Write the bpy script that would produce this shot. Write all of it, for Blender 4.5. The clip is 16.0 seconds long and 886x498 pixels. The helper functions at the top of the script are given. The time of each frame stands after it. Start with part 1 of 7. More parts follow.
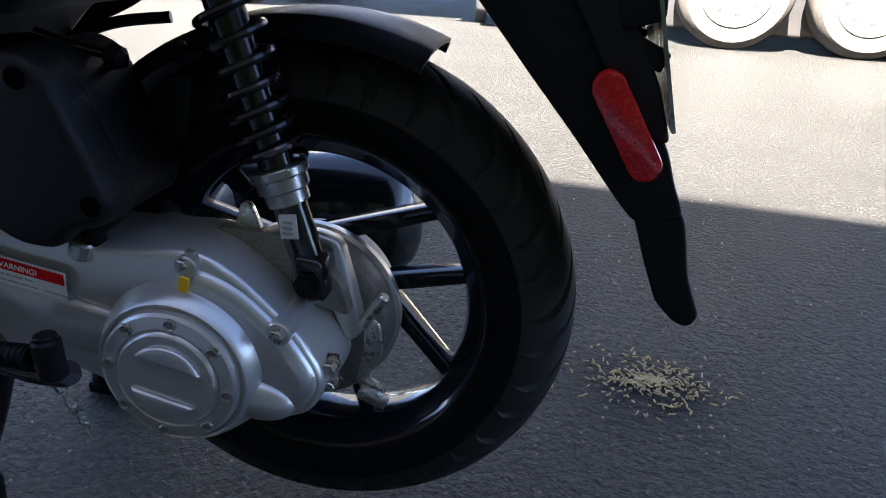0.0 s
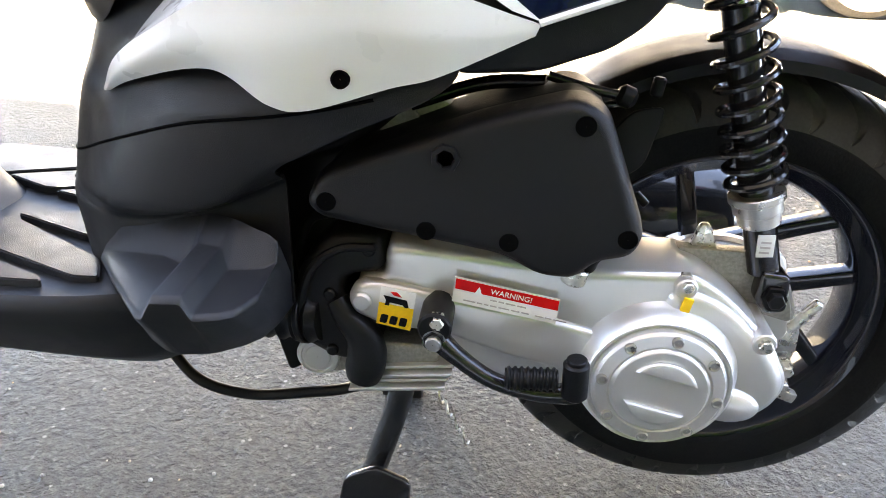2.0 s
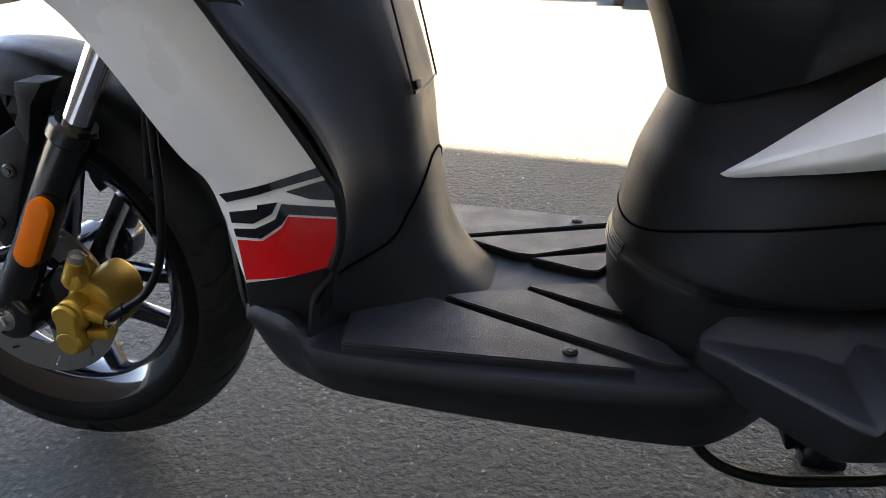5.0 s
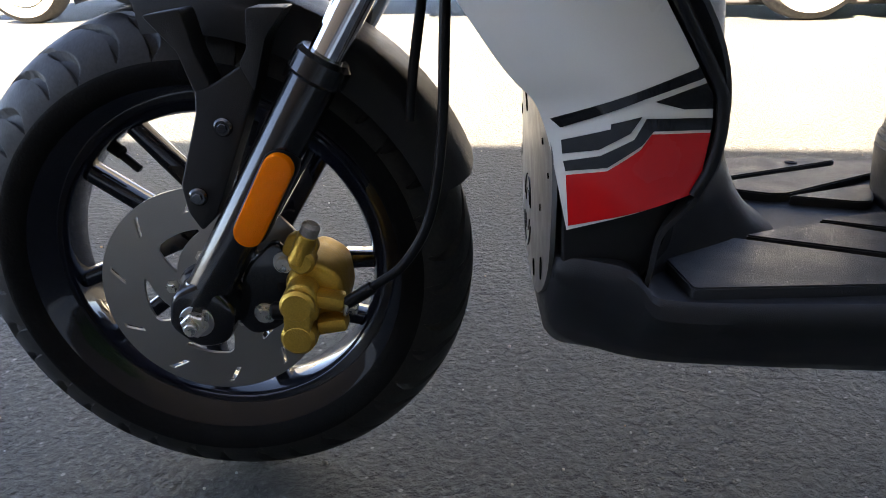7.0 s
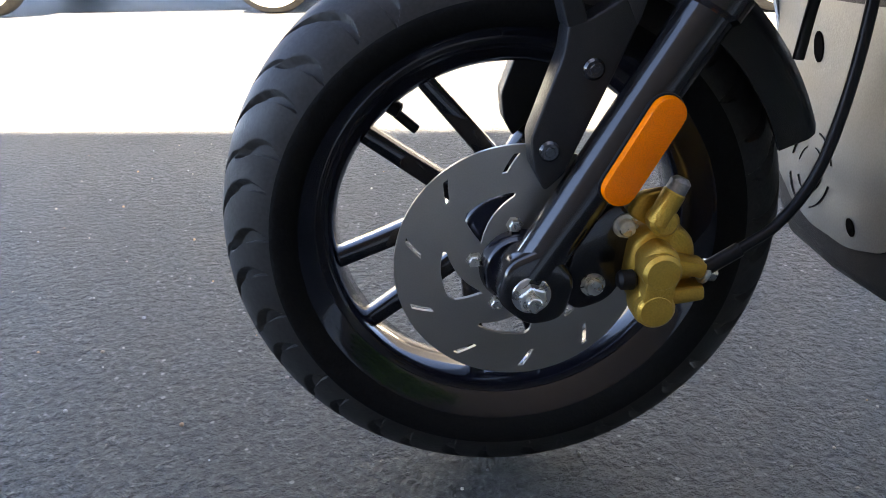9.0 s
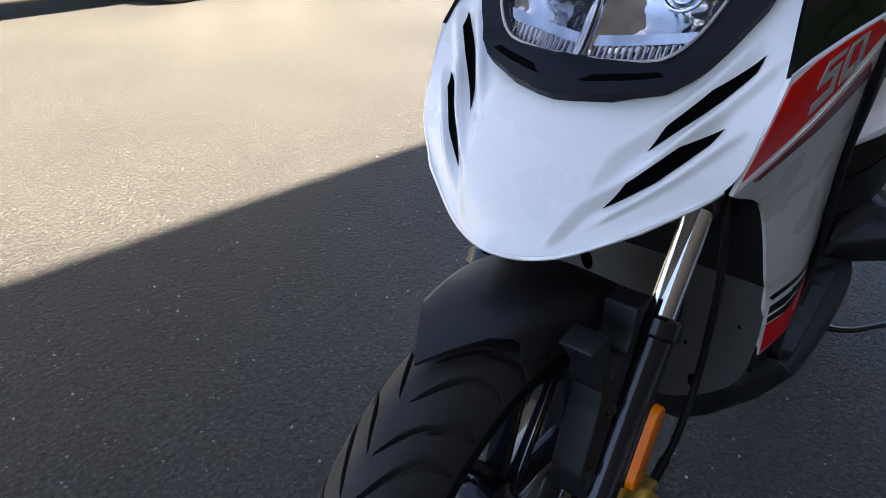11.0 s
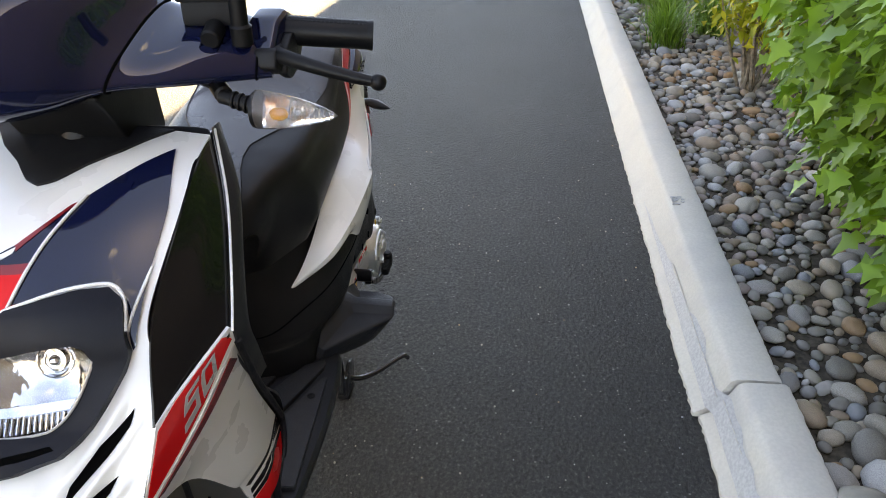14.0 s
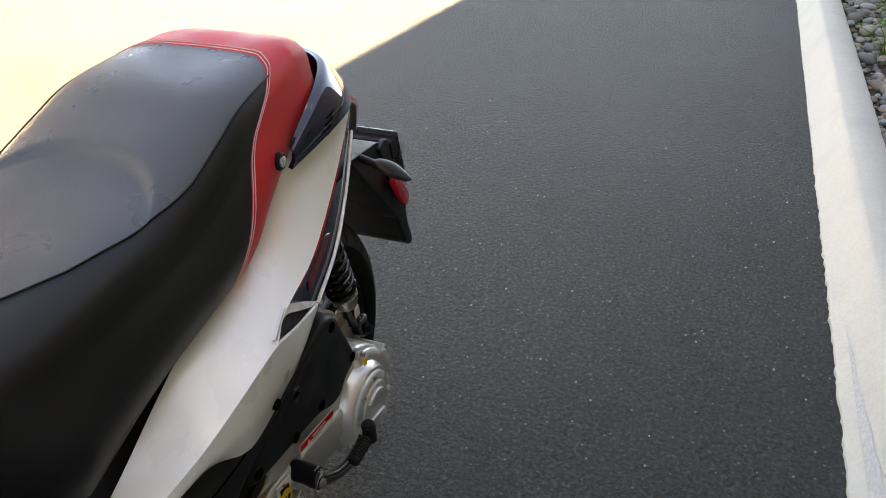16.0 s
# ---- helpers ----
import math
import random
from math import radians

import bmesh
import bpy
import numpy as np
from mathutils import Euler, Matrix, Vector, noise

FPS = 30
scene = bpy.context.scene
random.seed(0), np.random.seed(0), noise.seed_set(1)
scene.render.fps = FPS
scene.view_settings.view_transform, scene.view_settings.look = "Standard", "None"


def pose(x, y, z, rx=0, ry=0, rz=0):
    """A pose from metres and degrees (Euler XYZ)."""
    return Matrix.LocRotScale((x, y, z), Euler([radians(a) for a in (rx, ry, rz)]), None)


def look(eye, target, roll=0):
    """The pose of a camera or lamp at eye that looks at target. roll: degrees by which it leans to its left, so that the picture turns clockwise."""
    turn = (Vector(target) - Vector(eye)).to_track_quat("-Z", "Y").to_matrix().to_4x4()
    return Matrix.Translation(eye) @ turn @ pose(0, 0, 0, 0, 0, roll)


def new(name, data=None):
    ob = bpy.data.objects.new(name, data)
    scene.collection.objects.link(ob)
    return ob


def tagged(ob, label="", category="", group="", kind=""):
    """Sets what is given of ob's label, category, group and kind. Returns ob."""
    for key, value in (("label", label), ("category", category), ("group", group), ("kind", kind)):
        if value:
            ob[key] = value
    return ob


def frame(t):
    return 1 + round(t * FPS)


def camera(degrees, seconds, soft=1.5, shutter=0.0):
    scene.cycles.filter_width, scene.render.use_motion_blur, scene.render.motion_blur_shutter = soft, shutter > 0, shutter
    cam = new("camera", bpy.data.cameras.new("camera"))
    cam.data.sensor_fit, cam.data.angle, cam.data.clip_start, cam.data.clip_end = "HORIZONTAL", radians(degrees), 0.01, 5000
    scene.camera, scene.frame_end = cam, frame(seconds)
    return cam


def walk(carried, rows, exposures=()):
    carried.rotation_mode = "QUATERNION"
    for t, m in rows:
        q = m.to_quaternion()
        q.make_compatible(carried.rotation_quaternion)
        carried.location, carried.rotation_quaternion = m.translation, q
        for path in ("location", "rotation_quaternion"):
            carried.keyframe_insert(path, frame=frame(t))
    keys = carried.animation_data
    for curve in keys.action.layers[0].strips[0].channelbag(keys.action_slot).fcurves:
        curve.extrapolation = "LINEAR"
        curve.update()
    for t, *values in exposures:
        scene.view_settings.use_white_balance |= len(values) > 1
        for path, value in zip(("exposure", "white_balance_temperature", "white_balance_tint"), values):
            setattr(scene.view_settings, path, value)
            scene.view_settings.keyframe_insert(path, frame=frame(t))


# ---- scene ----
cam = camera(63.0, 16.0, soft=0.9)
PATH = [
    (0, (0.403, -0.647, 0.619), (0.128, 1.165, -0.182), 3.5),
    (0.5, (0.287, -0.66, 0.591), (0.075, 1.133, -0.269), 3.4),
    (1, (0.143, -0.707, 0.606), (0.016, 1.084, -0.274), 2.8),
    (1.5, (0.02, -0.735, 0.647), (-0.087, 1.056, -0.235), 2.8),
    (2, (-0.052, -0.734, 0.664), (-0.199, 1.054, -0.22), 2.5),
    (2.5, (-0.126, -0.732, 0.667), (-0.384, 1.043, -0.216), 2.2),
    (3, (-0.18, -0.719, 0.692), (-0.489, 1.049, -0.192), 1.9),
    (3.5, (-0.251, -0.72, 0.704), (-0.584, 1.04, -0.185), 1.4),
    (4, (-0.356, -0.746, 0.707), (-0.701, 1.013, -0.181), 1.0),
    (4.5, (-0.449, -0.766, 0.719), (-0.786, 1.001, -0.156), 0.5),
    (5, (-0.556, -0.747, 0.706), (-0.878, 1.026, -0.164), 0.8),
    (5.2, (-0.605, -0.737, 0.704), (-0.918, 1.037, -0.166), 1.0),
    (7.3, (-0.992, -0.712, 0.579), (-1.02, 1.125, -0.212), -0.9),
    (7.5, (-1.029, -0.71, 0.581), (-1.038, 1.125, -0.213), -0.6),
    (8, (-1.116, -0.71, 0.547), (-1.106, 1.122, -0.254), -0.5),
    (8.5, (-1.199, -0.696, 0.524), (-1.182, 1.14, -0.271), -0.7),
    (8.7, (-1.235, -0.682, 0.524), (-1.21, 1.154, -0.269), -0.7),
    (11, (-1.674, -0.322, 0.898), (-0.299, 0.79, -0.038), 0.4),
    (11.5, (-1.725, -0.248, 1.058), (-0.15, 0.504, 0.082), 1.0),
    (12, (-1.761, -0.245, 1.18), (-0.038, 0.029, 0.202), 0.8),
    (12.5, (-1.795, -0.276, 1.251), (-0.061, -0.166, 0.26), 0.9),
    (13, (-1.78, -0.334, 1.281), (-0.05, -0.272, 0.278), 1.3),
    (13.5, (-1.688, -0.432, 1.29), (0.032, -0.325, 0.274), 0.8),
    (14, (-1.558, -0.518, 1.277), (0.151, -0.343, 0.254), 0.1),
    (14.5, (-1.409, -0.556, 1.24), (0.285, -0.299, 0.209), -0.2),
    (15, (-1.183, -0.575, 1.215), (0.474, -0.166, 0.172), -0.4),
    (15.5, (-0.948, -0.615, 1.185), (0.675, -0.11, 0.13), -0.7),
    (16, (-0.687, -0.633, 1.15), (0.88, -0.004, 0.079), -1.6),
]
# the clip's camera opens up as it meets the shaded side, closes at the front, opens again
EXPOSURES = [(t, stops, kelvin, 12) for t, stops, kelvin in (
    (0.0, 4.8, 6900), (0.6, 5.55, 7900), (1.1, 6.55, 9200), (1.6, 7.5, 10200), (2.4, 7.5, 10400), (3.2, 7.1, 10400), (5.2, 5.85, 9800), (7.4, 5.55, 8400), (8.7, 6.05, 8100),
    (10.6, 4.75, 8100), (11.3, 4.6, 8300), (12.0, 4.6, 8800), (13.0, 5.0, 10200), (14.0, 5.7, 13000), (15.0, 6.25, 14600), (16.0, 5.65, 13600))]
walk(cam, [(t, look(eye, target, roll)) for t, eye, target, roll in PATH], EXPOSURES)

# ---------------------------------------------------------------- light
SUN_EL, SUN_AZ = radians(60), radians(196)   # azimuth measured from +y towards +x
sun_way = Vector((math.sin(SUN_AZ) * math.cos(SUN_EL), math.cos(SUN_AZ) * math.cos(SUN_EL), math.sin(SUN_EL)))
world = bpy.data.worlds.new("sky")
scene.world = world
world.use_nodes = True
wn = world.node_tree.nodes
sky = wn.new("ShaderNodeTexSky")
sky.sky_type, sky.sun_disc = "NISHITA", False
sky.sun_elevation, sky.sun_rotation = SUN_EL, SUN_AZ
sky.air_density, sky.dust_density, sky.ozone_density = 0.26, 0.10, 1.0
# soft fair-weather clouds, mixed into the sky over all directions
cmap, cno, cramp, cmix = wn.new("ShaderNodeTexCoord"), wn.new("ShaderNodeTexNoise"), wn.new("ShaderNodeValToRGB"), wn.new("ShaderNodeMixRGB")
cno.inputs["Scale"].default_value, cno.inputs["Detail"].default_value = 3.0, 6.0
cramp.color_ramp.elements[0].position, cramp.color_ramp.elements[1].position = 0.63, 0.80
cmix.inputs["Color2"].default_value = (4.0, 3.96, 3.92, 1)
wl = world.node_tree.links
wl.new(cmap.outputs["Generated"], cno.inputs["Vector"])
wl.new(cno.outputs["Fac"], cramp.inputs["Fac"])
wl.new(cramp.outputs["Color"], cmix.inputs["Fac"])
wl.new(sky.outputs["Color"], cmix.inputs["Color1"])
wl.new(cmix.outputs["Color"], wn["Background"].inputs["Color"])
wn["Background"].inputs["Strength"].default_value = 0.05
sun_data = bpy.data.lights.new("sun", "SUN")
sun_data.energy, sun_data.angle, sun_data.color = 5.0, radians(0.45), (1.0, 0.96, 0.88)
sun = new("sun", sun_data)
sun.matrix_world = look(sun_way * 30, (0, 0, 0))


# ---------------------------------------------------------------- materials
def material(name, base, rough=0.5, metal=0.0, coat=0.0, spec=0.5, grain=0.0, grain_scale=300.0, bump=0.0, bump_scale=400.0,
             stain=0.0, stain_scale=6.0, stain_tint=(0.3, 0.27, 0.22), rough_var=0.08, vary=0.0, emit=0.0, trans=0.0, ior=1.45):
    """A surface with fine grain, larger blotches of wear, and relief, at real-world size."""
    m = bpy.data.materials.new(name)
    m.use_nodes = True
    nt = m.node_tree
    p = nt.nodes["Principled BSDF"]
    p.inputs["Metallic"].default_value, p.inputs["Coat Weight"].default_value = metal, coat
    p.inputs["Coat Roughness"].default_value = 0.04
    p.inputs["Specular IOR Level"].default_value, p.inputs["IOR"].default_value = spec, ior
    p.inputs["Transmission Weight"].default_value = trans
    tc = nt.nodes.new("ShaderNodeTexCoord")

    def noise_of(scale, detail):
        n = nt.nodes.new("ShaderNodeTexNoise")
        n.inputs["Scale"].default_value, n.inputs["Detail"].default_value = scale, detail
        nt.links.new(tc.outputs["Object"], n.inputs["Vector"])
        return n

    def ramp_of(n, lo, hi, a=0.35, b=0.65):
        r = nt.nodes.new("ShaderNodeMapRange")
        r.inputs["From Min"].default_value, r.inputs["From Max"].default_value = a, b
        r.inputs["To Min"].default_value, r.inputs["To Max"].default_value = lo, hi
        nt.links.new(n.outputs["Fac"], r.inputs["Value"])
        return r

    colour = nt.nodes.new("ShaderNodeRGB")
    colour.outputs[0].default_value = (*base, 1)
    out = colour.outputs[0]
    if vary:
        info = nt.nodes.new("ShaderNodeObjectInfo")
        hsv = nt.nodes.new("ShaderNodeHueSaturation")
        mr = nt.nodes.new("ShaderNodeMapRange")
        mr.inputs["To Min"].default_value, mr.inputs["To Max"].default_value = 1 - vary, 1 + vary
        nt.links.new(info.outputs["Random"], mr.inputs["Value"])
        nt.links.new(mr.outputs[0], hsv.inputs["Value"])
        nt.links.new(out, hsv.inputs["Color"])
        out = hsv.outputs[0]
    if grain:
        mul = nt.nodes.new("ShaderNodeMixRGB")
        mul.blend_type = "MULTIPLY"
        mul.inputs["Fac"].default_value = 1
        g = ramp_of(noise_of(grain_scale, 3), 1 - grain, 1 + grain)
        nt.links.new(out, mul.inputs["Color1"])
        nt.links.new(g.outputs[0], mul.inputs["Color2"])
        out = mul.outputs[0]
    if stain:
        mix = nt.nodes.new("ShaderNodeMixRGB")
        mix.inputs["Color2"].default_value = (*stain_tint, 1)
        s = ramp_of(noise_of(stain_scale, 5), 0, stain, 0.48, 0.72)
        nt.links.new(s.outputs[0], mix.inputs["Fac"])
        nt.links.new(out, mix.inputs["Color1"])
        out = mix.outputs[0]
    nt.links.new(out, p.inputs["Base Color"])
    r = ramp_of(noise_of(max(4.0, stain_scale * 2.3), 4), max(0.02, rough - rough_var), min(1, rough + rough_var))
    nt.links.new(r.outputs[0], p.inputs["Roughness"])
    if bump:
        b = nt.nodes.new("ShaderNodeBump")
        b.inputs["Strength"].default_value, b.inputs["Distance"].default_value = bump, 0.002
        nt.links.new(noise_of(bump_scale, 2).outputs["Fac"], b.inputs["Height"])
        nt.links.new(b.outputs[0], p.inputs["Normal"])
    if emit:
        p.inputs["Emission Strength"].default_value = emit
    return m


BLACK = material("textured_black_plastic", (0.007, 0.007, 0.008), 0.44, spec=0.26, grain=0.1, grain_scale=900, bump=0.25, bump_scale=1500, stain=0.10, stain_scale=9, stain_tint=(0.02, 0.019, 0.018))
GREYPL = material("textured_charcoal_plastic", (0.013, 0.0135, 0.0155), 0.42, spec=0.32, grain=0.1, grain_scale=900, bump=0.25, bump_scale=1400, stain=0.12, stain_scale=7, stain_tint=(0.032, 0.031, 0.030))
MAT = material("rubber_mat", (0.014, 0.0145, 0.017), 0.45, bump=0.5, bump_scale=900, grain=0.15, grain_scale=700, stain=0.2, stain_scale=12, stain_tint=(0.035, 0.034, 0.032))
GLOSSBLACK = material("gloss_black_paint", (0.003, 0.006, 0.026), 0.05, coat=1.0, spec=0.08, rough_var=0.02)
SURROUND = material("matte_black_blue_plastic", (0.005, 0.006, 0.010), 0.50, spec=0.22, grain=0.1, grain_scale=900, bump=0.2, bump_scale=1500)
WHITE = material("pearl_white_paint", (0.77, 0.755, 0.715), 0.28, coat=0.9, rough_var=0.01, grain=0.012, grain_scale=1200)
RED = material("red_vinyl_decal", (0.66, 0.008, 0.010), 0.25, coat=0.15, spec=0.25, rough_var=0.04)
DARKRED = material("dark_red_vinyl_decal", (0.22, 0.008, 0.012), 0.22, coat=0.5, rough_var=0.04)
DECBLACK = material("black_vinyl_decal", (0.005, 0.005, 0.006), 0.2, coat=0.5, spec=0.15, rough_var=0.04)
DECWHITE = material("white_vinyl_decal", (0.78, 0.78, 0.76), 0.25, coat=0.5, rough_var=0.04)
DECGREY = material("silver_vinyl_decal", (0.42, 0.40, 0.38), 0.3, metal=0.3, rough_var=0.05)
GREEN = material("green_vinyl_decal", (0.01, 0.16, 0.07), 0.25, coat=0.5)
YELLOW = material("yellow_sticker", (0.85, 0.50, 0.02), 0.35, grain=0.04)
ALU = material("silver_painted_casting", (0.60, 0.595, 0.575), 0.30, metal=0.62, grain=0.03, grain_scale=1400, bump=0.05, bump_scale=1600, rough_var=0.02)
ALUDARK = material("weathered_casting", (0.30, 0.285, 0.26), 0.45, metal=0.6, grain=0.15, bump=0.3, bump_scale=500, stain=0.45, stain_scale=25, stain_tint=(0.16, 0.14, 0.11))
STEEL = material("brushed_steel", (0.44, 0.43, 0.41), 0.33, metal=0.95, grain=0.04, grain_scale=700, stain=0.07, stain_scale=30, stain_tint=(0.28, 0.26, 0.23))
DISCSTEEL = material("brake_disc_steel", (0.33, 0.315, 0.29), 0.40, metal=0.9, grain=0.03, grain_scale=700, rough_var=0.03)
ZINC = material("zinc_plated_steel", (0.62, 0.60, 0.54), 0.3, metal=0.9, grain=0.1, stain=0.3, stain_scale=60, stain_tint=(0.42, 0.36, 0.2))
CHROME = material("chrome", (0.86, 0.86, 0.87), 0.07, metal=1.0, rough_var=0.03)
GOLD = material("gold_anodised_casting", (0.56, 0.34, 0.06), 0.42, metal=0.75, grain=0.08, grain_scale=500, bump=0.25, bump_scale=600, stain=0.2, stain_scale=40, stain_tint=(0.30, 0.19, 0.06))
RIM = material("gloss_black_wheel_paint", (0.006, 0.007, 0.012), 0.18, coat=0.8, spec=0.2, rough_var=0.04, stain=0.1, stain_scale=20, stain_tint=(0.06, 0.055, 0.05))
TREAD = material("dusty_tread_rubber", (0.021, 0.0205, 0.020), 0.55, spec=0.32, grain=0.15, grain_scale=260, bump=0.15, bump_scale=350, stain=0.4, stain_scale=14, stain_tint=(0.032, 0.030, 0.027))
RUBBER = material("tyre_rubber", (0.007, 0.007, 0.007), 0.72, spec=0.10, grain=0.15, grain_scale=300, bump=0.3, bump_scale=350, stain=0.25, stain_scale=11, stain_tint=(0.016, 0.015, 0.013))
HOSE = material("black_rubber_hose", (0.005, 0.005, 0.0055), 0.42, spec=0.22, bump=0.1, grain=0.1)
# near-black that paints the shade inside slots, wells and panel gaps
PITSHADE = material("recess_and_gap_shade", (0.002, 0.002, 0.002), 0.9, spec=0.02)
SPRING = material("black_powder_coat", (0.010, 0.010, 0.011), 0.22, coat=0.4, rough_var=0.05)
# the seat top's base colour is raised to carry sky sheen at low angles
VINYL = material("black_seat_vinyl_with_sheen", (0.058, 0.059, 0.064), 0.33, bump=0.35, bump_scale=900, grain=0.08, grain_scale=600, stain=0.10, stain_scale=5, stain_tint=(0.06, 0.06, 0.062))
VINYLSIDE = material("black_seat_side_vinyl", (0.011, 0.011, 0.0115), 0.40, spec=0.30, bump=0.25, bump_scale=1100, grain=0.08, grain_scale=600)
REDVINYL = material("red_seat_vinyl", (0.62, 0.016, 0.024), 0.45, spec=0.3, bump=0.3, bump_scale=900, grain=0.06, stain=0.1, stain_tint=(0.4, 0.02, 0.025))
THREAD = material("pale_thread", (0.62, 0.40, 0.38), 0.7)
AMBER = material("amber_lens", (0.95, 0.19, 0.0), 0.15, grain=0.12, grain_scale=900, bump=0.3, bump_scale=900, spec=0.35)
REDLENS = material("red_reflector_lens", (0.62, 0.008, 0.012), 0.18, grain=0.10, grain_scale=360, coat=0.8, bump=1.0, bump_scale=230, spec=0.6)
BULB = material("amber_bulb", (0.80, 0.30, 0.03), 0.2, coat=0.5)
REFLECTOR = material("vacuum_plated_reflector", (0.58, 0.58, 0.58), 0.08, metal=1.0, bump=1.0, bump_scale=38, grain=0.25, grain_scale=45, rough_var=0.05)
FACETED = material("faceted_signal_reflector", (0.80, 0.78, 0.75), 0.12, metal=0.9, bump=1.0, bump_scale=170, grain=0.3, grain_scale=120, stain=0.8, stain_scale=45, stain_tint=(0.85, 0.34, 0.05))
GLASS = material("clear_lens", (0.97, 0.98, 1.0), 0.03, trans=1.0, ior=1.25, rough_var=0.02)
SIGNALGLASS = material("clear_ribbed_signal_lens", (0.86, 0.86, 0.88), 0.06, trans=0.93, ior=1.35, bump=0.5, bump_scale=150)
PLATEMETAL = material("satin_grey_plate", (0.22, 0.22, 0.215), 0.36, metal=0.85, grain=0.06, grain_scale=500, stain=0.35, stain_scale=13, stain_tint=(0.19, 0.185, 0.17), bump=0.1)


def asphalt_material():
    """Dark binder with worn stone chips of many greys, open pits with shade put into their colour, scattered pale chips
    and broad patches of wear.
    """
    m = bpy.data.materials.new("asphalt")
    m.use_nodes = True
    nt = m.node_tree
    p = nt.nodes["Principled BSDF"]
    tc = nt.nodes.new("ShaderNodeTexCoord")

    def noisy(scale, detail, rough=0.5):
        n = nt.nodes.new("ShaderNodeTexNoise")
        n.inputs["Scale"].default_value, n.inputs["Detail"].default_value, n.inputs["Roughness"].default_value = scale, detail, rough
        nt.links.new(tc.outputs["Object"], n.inputs["Vector"])
        return n.outputs["Fac"]

    def span(value, a, b, lo, hi):
        r = nt.nodes.new("ShaderNodeMapRange")
        for key, v in zip(("From Min", "From Max", "To Min", "To Max"), (a, b, lo, hi)):
            r.inputs[key].default_value = v
        nt.links.new(value, r.inputs["Value"])
        return r.outputs[0]

    def maths(op, x, y):
        k = nt.nodes.new("ShaderNodeMath")
        k.operation = op
        for i, v in enumerate((x, y)):
            if isinstance(v, float):
                k.inputs[i].default_value = v
            else:
                nt.links.new(v, k.inputs[i])
        return k.outputs[0]

    grain, pits, wide, mid = noisy(105, 7, 0.70), noisy(62, 3, 0.6), noisy(1.4, 5), noisy(14, 4, 0.6)
    vor = nt.nodes.new("ShaderNodeTexVoronoi")
    vor.inputs["Scale"].default_value = 120
    nt.links.new(tc.outputs["Object"], vor.inputs["Vector"])
    sep = nt.nodes.new("ShaderNodeSeparateColor")
    nt.links.new(vor.outputs["Color"], sep.inputs[0])
    tone = nt.nodes.new("ShaderNodeValToRGB")
    els = tone.color_ramp.elements
    els[0].position, els[0].color = 0.34, (0.004, 0.0039, 0.0038, 1)
    els[1].position, els[1].color = 0.70, (0.108, 0.1055, 0.100, 1)
    for q, c in ((0.44, (0.009, 0.0088, 0.0086, 1)), (0.52, (0.020, 0.0197, 0.019, 1)), (0.60, (0.043, 0.042, 0.0403, 1))):
        els.new(q).color = c
    nt.links.new(grain, tone.inputs["Fac"])
    # low spots are darkened in the colour to deepen the shade of the pits
    pit_shade = span(pits, 0.33, 0.45, 0.30, 1.0)
    worn = maths("MULTIPLY", maths("MULTIPLY", span(wide, 0.3, 0.7, 0.72, 1.18), span(mid, 0.3, 0.7, 0.82, 1.16)), pit_shade)
    mul = nt.nodes.new("ShaderNodeMixRGB")
    mul.blend_type = "MULTIPLY"
    mul.inputs["Fac"].default_value = 1
    nt.links.new(tone.outputs[0], mul.inputs["Color1"])
    nt.links.new(worn, mul.inputs["Color2"])
    pale = nt.nodes.new("ShaderNodeMixRGB")
    pale.inputs["Color2"].default_value = (0.16, 0.156, 0.148, 1)
    nt.links.new(maths("MULTIPLY", span(sep.outputs[0], 0.975, 0.985, 0.0, 1.0), span(vor.outputs["Distance"], 0.28, 0.40, 0.9, 0.0)), pale.inputs["Fac"])
    nt.links.new(mul.outputs[0], pale.inputs["Color1"])
    nt.links.new(pale.outputs[0], p.inputs["Base Color"])
    b = nt.nodes.new("ShaderNodeBump")
    b.inputs["Strength"].default_value, b.inputs["Distance"].default_value = 1.0, 0.020
    nt.links.new(maths("ADD", maths("MULTIPLY", grain, 1.1), maths("MULTIPLY", span(pits, 0.30, 0.55, 0.0, 1.0), 0.55)), b.inputs["Height"])
    nt.links.new(b.outputs[0], p.inputs["Normal"])
    p.inputs["Roughness"].default_value, p.inputs["Specular IOR Level"].default_value = 0.60, 0.36
    return m


ASPHALT = asphalt_material()
CONCRETE = material("kerb_concrete", (0.52, 0.495, 0.435), 0.8, grain=0.05, grain_scale=130, bump=0.14, bump_scale=120, stain=0.4, stain_scale=5, stain_tint=(0.38, 0.375, 0.36))
CONCRETEGREY = material("damp_grey_kerb_face", (0.43, 0.43, 0.42), 0.75, grain=0.12, grain_scale=130, bump=0.35, bump_scale=120, stain=0.5, stain_scale=9, stain_tint=(0.46, 0.46, 0.455))
SOIL = material("bed_soil", (0.075, 0.060, 0.045), 0.95, grain=0.5, grain_scale=60, bump=1.0, bump_scale=60, stain=0.5, stain_scale=4, stain_tint=(0.13, 0.11, 0.085))
STUCCO = material("brown_stucco", (0.15, 0.105, 0.068), 0.9, grain=0.15, grain_scale=40, bump=0.6, bump_scale=60, stain=0.3, stain_scale=0.8, stain_tint=(0.12, 0.085, 0.056))
BARK = material("grey_bark", (0.20, 0.165, 0.125), 0.9, grain=0.35, grain_scale=40, bump=0.8, bump_scale=50)
TRUCKWHITE = material("white_painted_steel_wheel", (0.75, 0.74, 0.71), 0.4, stain=0.3, stain_scale=7, stain_tint=(0.5, 0.47, 0.42), grain=0.05)
